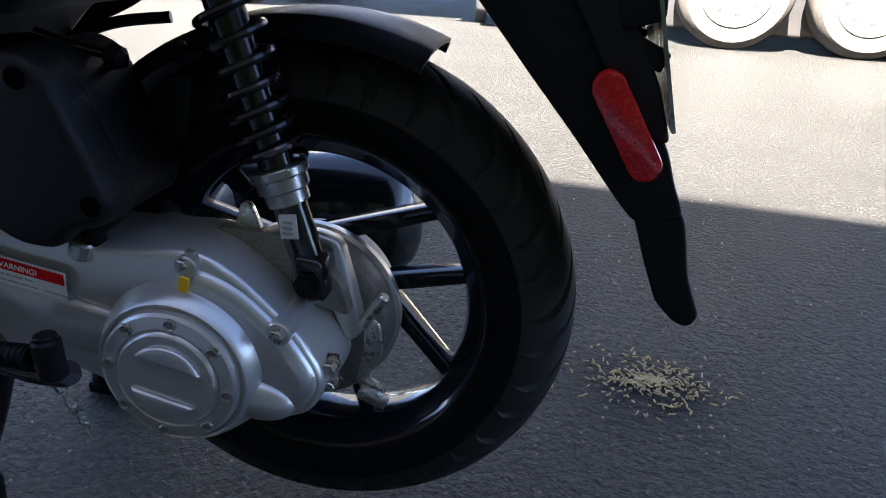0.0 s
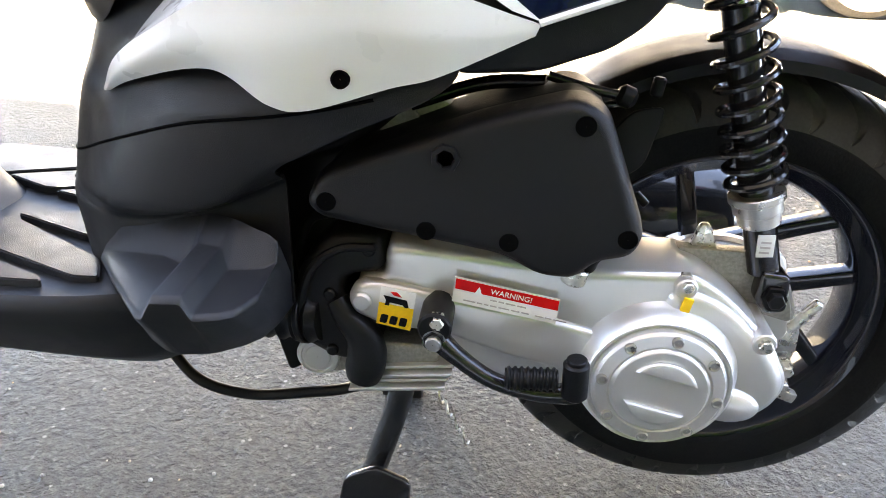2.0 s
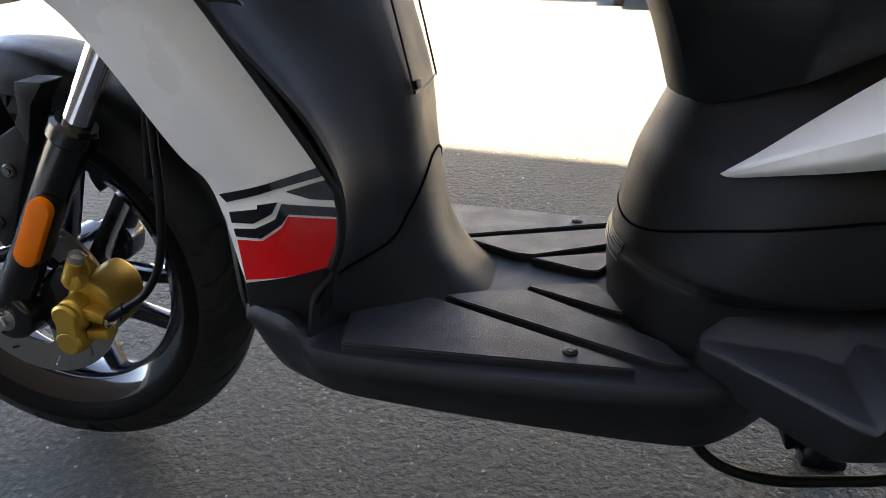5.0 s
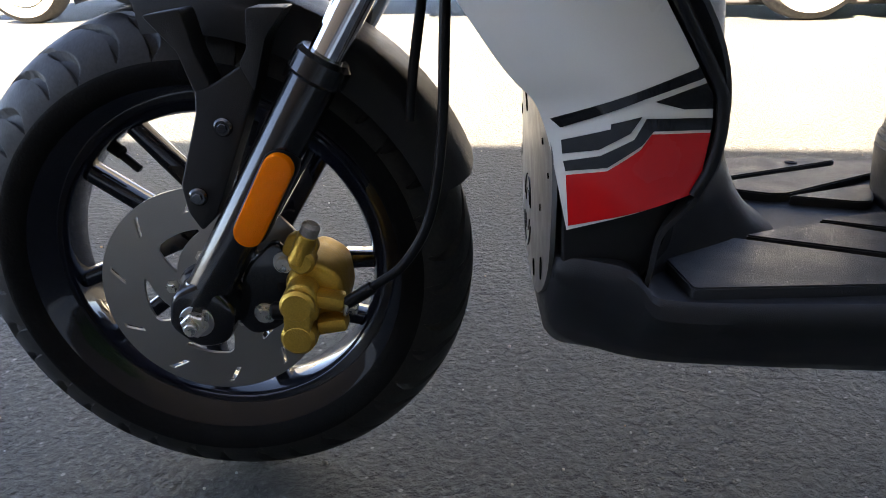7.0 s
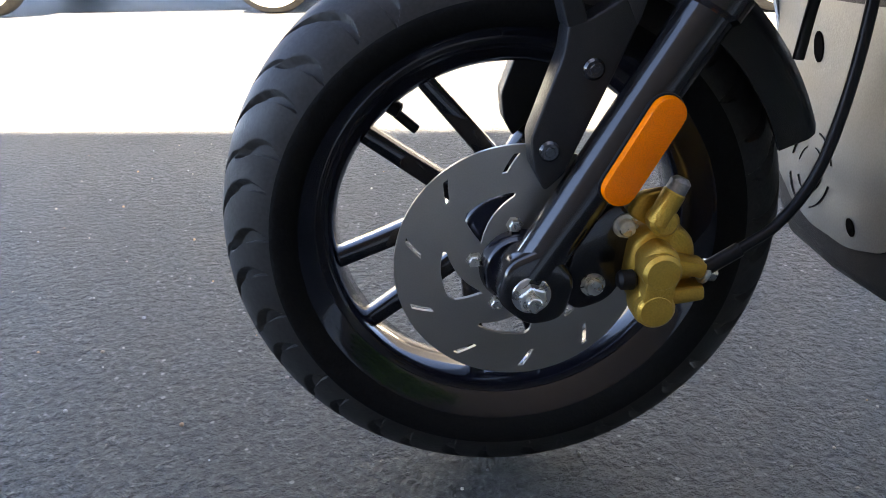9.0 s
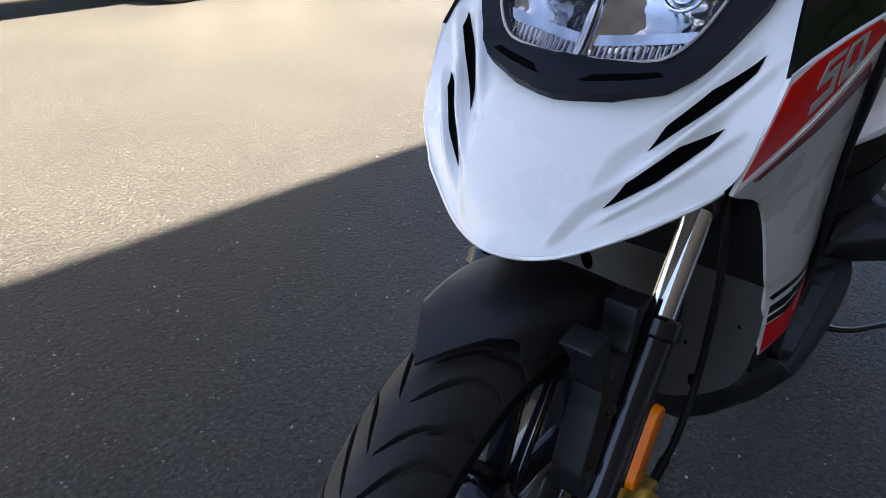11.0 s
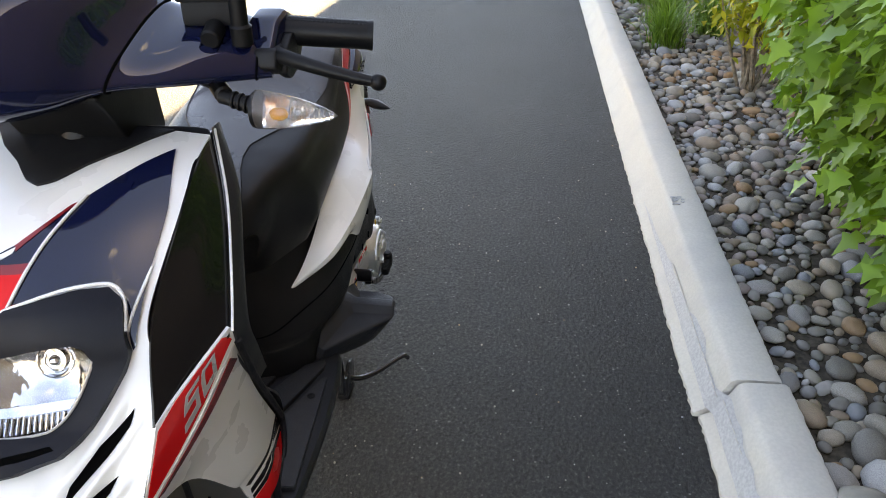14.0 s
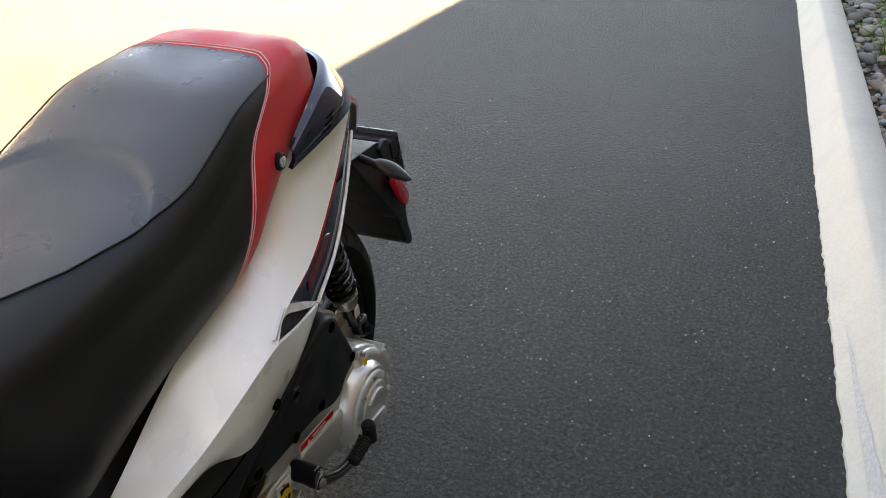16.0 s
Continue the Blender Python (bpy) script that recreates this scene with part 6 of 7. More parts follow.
def face_shell():
    """The white face with its relief and with the lamp's opening cut out."""
    n_u, n_v = 181, 200
    g = sheet(FACE, n_u, n_v)
    nrm = np.cross(np.gradient(g, axis=1), np.gradient(g, axis=0))
    nrm /= np.linalg.norm(nrm, axis=2)[..., None]
    if (nrm * (g - np.array(BEHIND))).sum() < 0:
        nrm = -nrm
    lift = np.array([[face_relief(i / (n_u - 1), j / (n_v - 1)) for i in range(n_u)] for j in range(n_v)])
    bm = bmesh.new()
    vs = [[bm.verts.new(p) for p in row] for row in g + nrm * lift[..., None]]
    hole = [(u * 1.03, 4.4 + (r - 4.4) * 1.04) for u, r in LAMP]
    for j in range(n_v - 1):
        for i in range(n_u - 1):
            if not inside([(-.01, 3.9)] + hole + [(-.01, 5.3)], abs((2 * i + 1) / (n_u - 1) - 1), 8 * (j + .5) / (n_v - 1)):
                bm.faces.new((vs[j][i], vs[j][i + 1], vs[j + 1][i + 1], vs[j + 1][i]))
    bmesh.ops.delete(bm, geom=[v for v in bm.verts if not v.link_faces], context="VERTS")
    bm.normal_update()
    if sum(f.normal.dot(f.calc_center_median() - Vector(BEHIND)) for f in bm.faces) < 0:
        bmesh.ops.reverse_faces(bm, faces=bm.faces[:])
        bm.normal_update()
    bmesh.ops.solidify(bm, geom=bm.faces[:], thickness=.005)
    return bm


part("face", face_shell(), WHITE, fairing, "glossy pearl white front fairing with a beak", sharp=60)


def face_uv(u, row):
    """u from -1 (left of the machine) to 1, row as in the table above."""
    return (.5 + .5 * u, row / 8)


def face_piece(name, poly, mat, off, thick, parent=None, label="", cell=.010, lift=None):
    return part(name, on_sheet(FACE, [face_uv(u, r) for u, r in poly], off, thick, BEHIND, cell, lift=lift), mat, parent or fairing, label, sharp=50)


def face_line(name, pts, r, mat, off=.001, n=40, label=""):
    return part(name, tube(sheet_trail(FACE, [face_uv(u, q) for u, q in pts], off, BEHIND, n), r, 7), mat, fairing, label)


face_piece("top_trough", [(-.72, .02), (-.35, .01), (.35, .01), (.72, .02), (.43, .52), (.24, .71), (.10, .93), (0, 1.0), (-.10, .93), (-.24, .71), (-.43, .52)], BLACK, .003, .003, label="matte black dash trough")
for s in (-1, 1):
    face_piece("screen_panel", [(s * .81, .55), (s * .60, .90), (s * .36, 1.35), (s * .26, 1.92), (s * .145, 2.84), (s * .36, 2.68), (s * .53, 2.63), (s * .70, 2.62), (s * .83, 2.80), (s * .875, 3.06), (s * .93, 2.5), (s * .915, 1.8), (s * .868, 1.2)], GLOSSBLACK, .0028, .002, label="gloss black screen panel")
    face_piece("screen_horn", [(s * .885, 3.30), (s * .945, 2.62), (s * .950, 3.05), (s * .915, 3.60), (s * .895, 3.66)], GLOSSBLACK, .006, .005)
    face_line("screen_piping", [(s * .365, 1.33), (s * .265, 1.9), (s * .12, 2.90), (s * .075, 3.05), (0, 3.10)], .0019, WHITE, .0042)
    face_line("lamp_piping", [(s * .125, 2.93), (s * .16, 2.83), (s * .37, 2.71), (s * .53, 2.66), (s * .70, 2.66), (s * .805, 2.79), (s * .855, 2.98), (s * .874, 3.26)], .0019, WHITE, .014)
    face_line("horn_piping", [(s * .874, 3.26), (s * .905, 2.92), (s * .943, 2.50)], .0017, WHITE, .006)
face_piece("centre_badge", [(-.355, 1.36), (-.13, 1.93), (0, 2.13), (.13, 1.93), (.355, 1.36), (.26, 1.92), (.11, 2.93), (.06, 3.07), (-.06, 3.07), (-.11, 2.93), (-.26, 1.92)], GLOSSBLACK, .0038, .002, label="dark centre badge")
face_piece("badge_red", [(-.195, 2.37), (0, 2.35), (.195, 2.37), (.11, 2.92), (.06, 3.05), (-.06, 3.05), (-.11, 2.92)], RED, .0046, .0012, label="red shield")
face_piece("badge_fade", [(-.213, 2.24), (0, 2.22), (.213, 2.24), (.195, 2.37), (0, 2.35), (-.195, 2.37)], DARKRED, .0046, .0012)
for k in range(5):
    u = .072 - k * .036
    face_piece("word_mark", [(u - .014, 2.62), (u + .014, 2.62), (u + .014, 2.72), (u - .014, 2.72)], DECWHITE, .0054, .0008, cell=.02)
face_piece("green_stripe", [(.338, 1.43), (.300, 1.47), (.105, 1.98), (.12, 2.06)], GREEN, .0046, .001)
face_piece("red_stripe", [(-.338, 1.43), (-.300, 1.47), (-.105, 1.98), (-.12, 2.06)], DARKRED, .0046, .001)
face_piece("white_stripe", [(-.115, 2.0), (0, 2.15), (.115, 2.0), (.105, 2.09), (0, 2.24), (-.105, 2.09)], DECWHITE, .0048, .001)

# headlight in its matte surround
head_lamp = new("headlight")
head_lamp.parent = scooter
for s in (-1, 1):
    outer = [(0, 3.14), (.065, 3.11), (.125, 2.97), (.165, 2.84), (.37, 2.74), (.53, 2.69), (.70, 2.69), (.80, 2.82), (.848, 3.0), (.872, 3.3), (.888, 3.68), (.83, 4.12), (.71, 4.68), (.58, 5.24), (.48, 5.54), (.26, 5.84), (.1, 5.98), (0, 6.02)]
    ring = [(u * s, r) for u, r in outer] + [(u * s, r) for u, r in LAMP[::-1]]
    brow = lambda u, v: .008 * ease(8 * v, 4.3, 3.2) * ease(8 * v, 2.70, 2.95) + .005 * ease(8 * v, 4.9, 5.3) * ease(8 * v, 5.95, 5.7)
    face_piece("lamp_surround", ring, SURROUND, .013, .014, label="matte black headlight surround", cell=.009, lift=brow)
    # a flat black patch paints the hollow's shade on the surround
    face_piece("surround_hollow", [(s * .10, 5.80), (s * .15, 5.63), (s * .44, 5.28), (s * .465, 5.38), (s * .28, 5.64)], PITSHADE, .0182, .001)
    bowl = lambda u, v: -.030 * max(0.0, 1 - (((2 * u - 1) * s - .33) / .36) ** 2) * max(0.0, 1 - ((8 * v - 4.15) / 1.05) ** 2)
    part("reflector", on_sheet(FACE, [face_uv(u * s * 1.02, 4.4 + (r - 4.4) * 1.03) for u, r in LAMP], .0005, .001, BEHIND, .006, lift=bowl), REFLECTOR, head_lamp, "bright plated reflector", sharp=60)
    # a stepped shelf with upright flutes, and the bulb in its cup
    part("lamp_ledge", on_sheet(FACE, [face_uv(s * a, b) for a, b in ((.04, 4.62), (.53, 4.46), (.50, 4.62), (.04, 4.78))], .004, .004, BEHIND, .02), REFLECTOR, head_lamp)
    for u in np.linspace(.05, .47, 14):
        part("flute", tube(sheet_trail(FACE, [face_uv(s * u, 4.80 - .30 * u), face_uv(s * u, 5.12 - .46 * u)], .003, BEHIND, 6), .0020, 8), REFLECTOR, head_lamp)
    c = np.array(sheet_trail(FACE, [face_uv(s * .375, 3.84), face_uv(s * .375, 3.85)], -.006, BEHIND, 2)[0])
    ax_u, ax_v = np.array((.12, 1.0 * s, 0)), np.array((.42, 0, .9))
    for rad, wire in ((.0175, .0022), (.0105, .0013)):
        part("bulb_ring", tube([c + rad * (math.cos(a) * ax_u + math.sin(a) * ax_v) for a in np.linspace(0, 2 * math.pi, 33)], wire, 8), REFLECTOR, head_lamp)
    part("bulb_cup", rod(c + np.array((.012, 0, -.004)), c + np.array((-.001, 0, .001)), .0150, 28, .003), REFLECTOR, head_lamp)
    cup = bmesh.new()
    bmesh.ops.create_uvsphere(cup, u_segments=20, v_segments=12, radius=.0065, matrix=pose(*c))
    part("bulb", cup, CHROME, head_lamp)
    glass = part("lens", on_sheet(FACE, [face_uv(u * s, r) for u, r in LAMP], .0145, .0018, BEHIND, .008), GLASS, head_lamp, "clear headlight lens")
    glass.visible_shadow = False
    part("lens_rim", tube(sheet_trail(FACE, [face_uv(u * s * .99, r) for u, r in LAMP], .0145, BEHIND, 60), .0015, 6), DECGREY, head_lamp)
part("lamp_divider", tube(sheet_trail(FACE, [face_uv(0, 4.02), face_uv(0, 4.5), face_uv(0, 5.16)], .010, BEHIND, 20), [.004, .006, .005], 10), REFLECTOR, head_lamp, "clear ribbed centre bar")
face_piece("surround_nose", [(-.07, 3.1), (.07, 3.1), (.10, 3.58), (.035, 3.80), (0, 4.02), (-.035, 3.80), (-.10, 3.58)], SURROUND, .024, .010)

for s in (-1, 1):
    # two slanted air slots on each cheek, with raised lips; flat black paints their inner shade
    for slot in SLOTS:
        face_piece("air_slot", [(s * a, b) for a, b in slot], PITSHADE, .0012, .0006, label="flat black patch painted as the dark of an air slot", cell=.005, lift=face_relief)
    face_line("beak_edge", [(s * .99, 7.0), (s * .99, 7.4), (s * .99, 7.7), (s * .97, 7.97), (s * .5, 7.985), (0, 7.99)], .0030, WHITE, -.0025, 60)

# cheeks: black side panel, red number stripe, white leg-shield side
CHEEK = [[(-1.060, -.177, .752), (-.996, -.163, .836), (-.906, -.165, .902), (-.834, -.161, .938)], [(-.995, -.196, .770), (-.945, -.190, .835), (-.860, -.176, .900), (-.785, -.156, .946)], [(-.945, -.217, .782), (-.902, -.207, .830), (-.828, -.184, .892), (-.758, -.152, .949)]]
BAND = [[(-1.102, -.164, .660), (-1.010, -.194, .714), (-.933, -.217, .768)], [(-1.082, -.173, .710), (-1.010, -.196, .752), (-.938, -.2175, .787)], [(-1.058, -.178, .754), (-1.000, -.199, .776), (-.941, -.217, .792)]]
CHEST = [[(-.858, -.166, .364), (-.882, -.163, .457), (-.914, -.166, .497), (-1.004, -.166, .614), (-1.102, -.164, .660)], [(-.808, -.180, .383), (-.820, -.182, .462), (-.842, -.184, .50), (-.925, -.190, .624), (-1.010, -.1955, .714)], [(-.761, -.178, .400), (-.757, -.179, .464), (-.772, -.181, .497), (-.856, -.195, .630), (-.933, -.217, .768)]]
for s in (-1, 1):
    m = (lambda r: r) if s < 0 else mirrored
    shield = part("shield_side", shell(m(CHEST), 50, 24, .004, BEHIND), WHITE, fairing, "pearl white leg-shield side", sharp=60)
    part("cheek_panel", shell(m(CHEEK), 30, 14, .004, BEHIND), DECBLACK, fairing, "glossy black cheek panel", sharp=60)
    part("number_stripe", shell(m(BAND), 30, 12, .004, BEHIND), WHITE, fairing, sharp=60)
    part("stripe_red", on_sheet(m(BAND), [(.02, .10), (.30, .07), (.62, .09), (.97, .24), (.88, .93), (.5, .96), (.25, .96), (.04, .88)], .0010, .001, BEHIND), RED, fairing, "red stripe with silver number 50")

    def digit(strokes, u0, du):
        for a, b, c, d in strokes:
            lo, hi = .18, .80
            part("number", on_sheet(m(BAND), [(u0 + a * du, lo + (hi - lo) * b), (u0 + c * du, lo + (hi - lo) * b), (u0 + c * du, lo + (hi - lo) * d), (u0 + a * du, lo + (hi - lo) * d)], .0022, .0008, BEHIND, .02), DECGREY, fairing)
    five = [(0, .82, 1, 1), (0, .5, .22, .82), (0, .42, 1, .6), (.78, .12, 1, .42), (0, 0, 1, .18)]
    zero = [(0, .82, 1, 1), (0, 0, 1, .18), (0, .18, .24, .82), (.76, .18, 1, .82)]
    if s < 0:
        digit(five, .38, .17)
        digit(zero, .59, .17)
    else:
        digit(zero, .38, .17)
        digit(five, .59, .17)
    part("stripe_dark", on_sheet(m(CHEST), [(.985, .10), (.985, .90), (.945, .95), (.955, .55), (.965, .12)], .0010, .001, BEHIND), DARKRED, fairing, "dark red underline")
    part("edge_trim", tube([(x, y * -s, z) for x, y, z in [(-.763, -.180, .398), (-.753, -.182, .425), (-.751, -.183, .464), (-.765, -.185, .499), (-.85, -.199, .632), (-.900, -.212, .71), (-.932, -.219, .768)]], .0048, 10, 60), BLACK, fairing, "black edge trim")
    edge = [(-.850, -.199, .632), (-.900, -.212, .71), (-.935, -.220, .776), (-.898, -.209, .832), (-.824, -.187, .894), (-.754, -.153, .953)]
    flange = [[(x, y * -s, z) for x, y, z in edge], [(x + .022 * q, (y - .009 * k) * -s, z + .004 * k) for (x, y, z), k, q in zip(edge, (0, .3, .5, .55, .5, .1), (1, 1, 1, 1, .95, .55))], [(x + .034 * q, (y - .006 * k) * -s, z - .002) for (x, y, z), k, q in zip(edge, (0, .3, .5, .55, .5, .1), (1, 1, 1, 1, .95, .55))]]
    part("shield_flange", shell(flange, 40, 8, .004, (-.95, 0, .75)), GREYPL, fairing, "matte black leg-shield flange", sharp=50)
    part("cheek_line", tube([(x, y * -s, z) for x, y, z in [(-.943, -.2205, .788), (-.902, -.2112, .832), (-.828, -.1885, .893), (-.758, -.1560, .951)]], .0017, 7, 40), WHITE, fairing)
    # stripes and red field at the foot of the shield
    decals = [([(-.857, .368), (-.758, .400), (-.755, .447), (-.801, .447), (-.808, .435), (-.831, .417), (-.861, .411)], RED, "red lower field"),
              ([(-.8615, .4145), (-.831, .420), (-.8075, .4385), (-.800, .4495), (-.755, .4495), (-.7555, .4585), (-.806, .4590), (-.8135, .443), (-.837, .429), (-.8635, .4225)], DECBLACK, "black shadow line"),
              ([(-.8645, .4285), (-.838, .434), (-.8165, .448), (-.8095, .4605), (-.831, .4545), (-.831, .4505), (-.866, .4395)], DECBLACK, ""),
              ([(-.875, .456), (-.761, .499), (-.757, .491), (-.809, .4735), (-.867, .4495)], DECBLACK, ""),
              ([(-.801, .4715), (-.756, .487), (-.7555, .4655), (-.779, .4655)], DECBLACK, "")]
    for poly, mt, lab in decals:
        uv = box_uv(CHEST, (0, 2), densify(poly), 160, 160)
        part("shield_decal", on_sheet(m(CHEST), uv, .0010 if mt is not RED else .0008, .0008, BEHIND), mt, shield, lab)

part("inner_front", prism(rounded_outline([(-1.06, .70), (-1.0, .775), (-.93, .85), (-.80, .91), (-.79, .70), (-.81, .50), (-.86, .50), (-.94, .55), (-1.0, .62)], .02), -.085, .085, .02), BLACK, fairing, "black inner fairing", sharp=60)
APRON = both([
    [(-.905, 0, .66), (-.905, .08, .66), (-.908, .152, .62)],
    [(-.886, 0, .54), (-.886, .09, .54), (-.892, .156, .53)],
    [(-.878, 0, .47), (-.878, .09, .47), (-.881, .160, .47)],
])
BELLY = both([
    [(-.878, 0, .47), (-.878, .09, .47), (-.881, .160, .47)],
    [(-.872, 0, .40), (-.872, .09, .40), (-.872, .164, .42)],
    [(-.870, 0, .31), (-.870, .085, .31), (-.870, .156, .335)],
    [(-.870, 0, .272), (-.870, .068, .274), (-.870, .124, .292)],
    [(-.870, 0, .249), (-.870, .036, .250), (-.870, .078, .262)],
])
part("inner_apron", shell(APRON, 30, 16, .004, (-.7, 0, .5)), BLACK, fairing, sharp=60)
belly = part("belly_plate", shell(BELLY, 40, 40, .004, (-.7, 0, .4)), PLATEMETAL, fairing, "satin grey splash plate behind the wheel", sharp=60)
for s in (-1, 1):
    b = prism(rounded_outline([(-.860, .322), (-.862, .378), (-.80, .41), (-.764, .42), (-.772, .345), (-.795, .318)], .006), -.164, -.10, .004)
    part("shield_filler", b if s < 0 else flipped(b), BLACK, fairing)
# black ovals laid on the plate paint the dark of its holes
for y, z, w, h in ((.072, .424, .014, .022), (.160, .392, .007, .008), (.158, .342, .006, .010), (-.034, .270, .012, .010), (-.098, .298, .010, .015), (-.105, .422, .003, .004), (-.080, .352, .003, .005), (-.140, .402, .003, .003)):
    o = [(y + .66 * w * math.cos(a), z + .66 * h * math.sin(a) + .33 * w * math.cos(a)) for a in np.linspace(0, 2 * math.pi, 14, endpoint=False)]
    part("plate_slot", on_sheet(BELLY, box_uv(BELLY, (1, 2), o, 120, 120), .001, .001, (-.7, 0, .4), .02), PITSHADE, belly)
for ring, width in ((.040, 40), (.024, 30)):
    for k0 in range(4):
        o = [(.052 + ring * .95 * math.cos(math.radians(k)), .302 + ring * math.sin(math.radians(k))) for k in np.linspace(k0 * 90 + 10, k0 * 90 + 10 + width + 20, 8)]
        part("knockout_ring", tube(sheet_trail(BELLY, box_uv(BELLY, (1, 2), o, 120, 120), .0006, (-.7, 0, .4), 14), .0010 if ring > .03 else .0007, 5), HOSE, belly)

# ---- front suspension -------------------------------------------------------------------------
fork = new("front_fork")
fork.parent = scooter
FB, FT = np.array((-1.195, -.106, .262)), np.array((-1.056, -.106, .495))
fd = (FT - FB) / np.linalg.norm(FT - FB)
for s in (-1, 1):
    k = np.array((1, -s, 1))
    p = lambda d, y=0.0: (FB + fd * d + np.array((0, y, 0))) * k
    part("slider", joined([rod(p(-.004), p(.262), .0215, 28, .003), rod(p(.250), p(.274), .0255, 28, .004)]), SPRING, fork, "gloss black fork slider")
    part("stanchion", rod(p(.265), p(.46), .0155, 28, .001), CHROME, fork, "chromed fork tube")
    part("axle_clamp", prism(rounded_outline([(-1.222, .250), (-1.214, .285), (-1.18, .300), (-1.155, .268), (-1.165, .232), (-1.195, .226)], .012), s * .106 - .02, s * .106 + .02, .006), SPRING, fork, sharp=50)
    part("axle_washer", rod((-1.193, s * .122, .257), (-1.193, s * .127, .257), .0165, 28, .001), STEEL, fork)
    part("axle_nut", rod((-1.193, s * .126, .257), (-1.193, s * .137, .257), .0125, 6, .0015), ZINC, fork, "plated hexagon axle nut")
    part("axle_end", rod((-1.193, s * .135, .257), (-1.193, s * .145, .257), .0065, 16, .001), ZINC, fork)
    b = capsule((-1.130, .350), (-1.098, .408), .0135, -.139, -.123)
    part("reflector", b if s < 0 else flipped(b), AMBER, fork, "oblong amber side reflector")
    b = capsule((-1.130, .350), (-1.098, .408), .0155, -.130, -.113)
    part("reflector_base", b if s < 0 else flipped(b), HOSE, fork)
    part("guide_post", rod(p(.215, .018), p(.215, .040), .006, 14), SPRING, fork)
part("axle", rod((-1.195, -.12, .258), (-1.195, .12, .258), .009), STEEL, fork)
part("yoke", block((-.985, 0, .61), (.05, .25, .05), (0, -30, 0), .012), SPRING, fork)

caliper = new("brake_caliper")
caliper.parent = scooter
part("hanger", prism(rounded_outline([(-1.165, .245), (-1.15, .300), (-1.118, .330), (-1.098, .300), (-1.105, .262), (-1.12, .236), (-1.15, .226)], .012), -.100, -.088, .003), SPRING, caliper)
part("body", prism(rounded_outline([(-1.108, .300), (-1.082, .316), (-1.056, .300), (-1.052, .262), (-1.070, .236), (-1.100, .232), (-1.112, .258)], .012, 5), -.118, -.046, .008), GOLD, caliper, "gold cast brake caliper", sharp=50)
part("outer_half", prism(rounded_outline([(-1.108, .290), (-1.092, .304), (-1.076, .296), (-1.074, .268), (-1.084, .258), (-1.076, .244), (-1.086, .230), (-1.106, .232), (-1.112, .250), (-1.104, .266)], .009, 5), -.142, -.112, .007), GOLD, caliper, sharp=50)
part("cylinder_cover", joined([rod((-1.092, -.148, .282), (-1.092, -.12, .282), .0160, 32, .003), rod((-1.094, -.148, .249), (-1.094, -.12, .249), .0160, 32, .003), capsule((-1.092, .278), (-1.094, .253), .0125, -.1476, -.12)]), GOLD, caliper, "waisted gold cover over two pistons")
part("rib", block((-1.066, -.125, .280), (.030, .022, .014), (0, 12, 0), .004), GOLD, caliper)
part("rib", block((-1.064, -.125, .256), (.028, .022, .014), (0, -8, 0), .004), GOLD, caliper)
part("pin_boss", joined([rod((-1.094, -.122, .314), (-1.080, -.122, .345), .0095, 20, .003), rod((-1.088, -.13, .318), (-1.088, -.11, .318), .012, 20, .003)]), GOLD, caliper)
part("pin_rubber", rod((-1.082, -.122, .340), (-1.076, -.122, .354), .0085, 16, .003), ALUDARK, caliper)
part("mount_ear", prism(rounded_outline([(-1.112, .318), (-1.104, .336), (-1.08, .340), (-1.075, .322), (-1.09, .305)], .006), -.108, -.096, .003), GOLD, caliper)
part("slide_pin", joined([rod((-1.122, -.125, .268), (-1.106, -.125, .268), .0085, 18, .003)]), HOSE, caliper)
part("banjo", joined([rod((-1.056, -.125, .274), (-1.040, -.125, .272), .0075, 6, .001), rod((-1.052, -.125, .274), (-1.048, -.125, .273), .0105, 20, .001)]), ZINC, caliper)
for x, z in ((-1.135, .252), (-1.111, .306)):
    bolt((x, -.108, z), .0085, caliper, .009, ZINC, hexed=False)
part("brake_hose", tube([(-1.046, -.128, .280), (-1.020, -.130, .298), (-.995, -.130, .318), (-.972, -.130, .360), (-.960, -.130, .43), (-.956, -.128, .52), (-.952, -.115, .62), (-.94, -.09, .70)], .0046, 10, 50), HOSE, caliper, "black rubber brake hose")
part("hose_end", rod((-1.050, -.128, .277), (-1.024, -.130, .295), .0062, 14, .001), HOSE, caliper)
part("cable", tube([(-.988, -.10, .44), (-.984, -.10, .48), (-.975, -.098, .54), (-.965, -.09, .62)], .0045, 10, 20), HOSE, scooter)

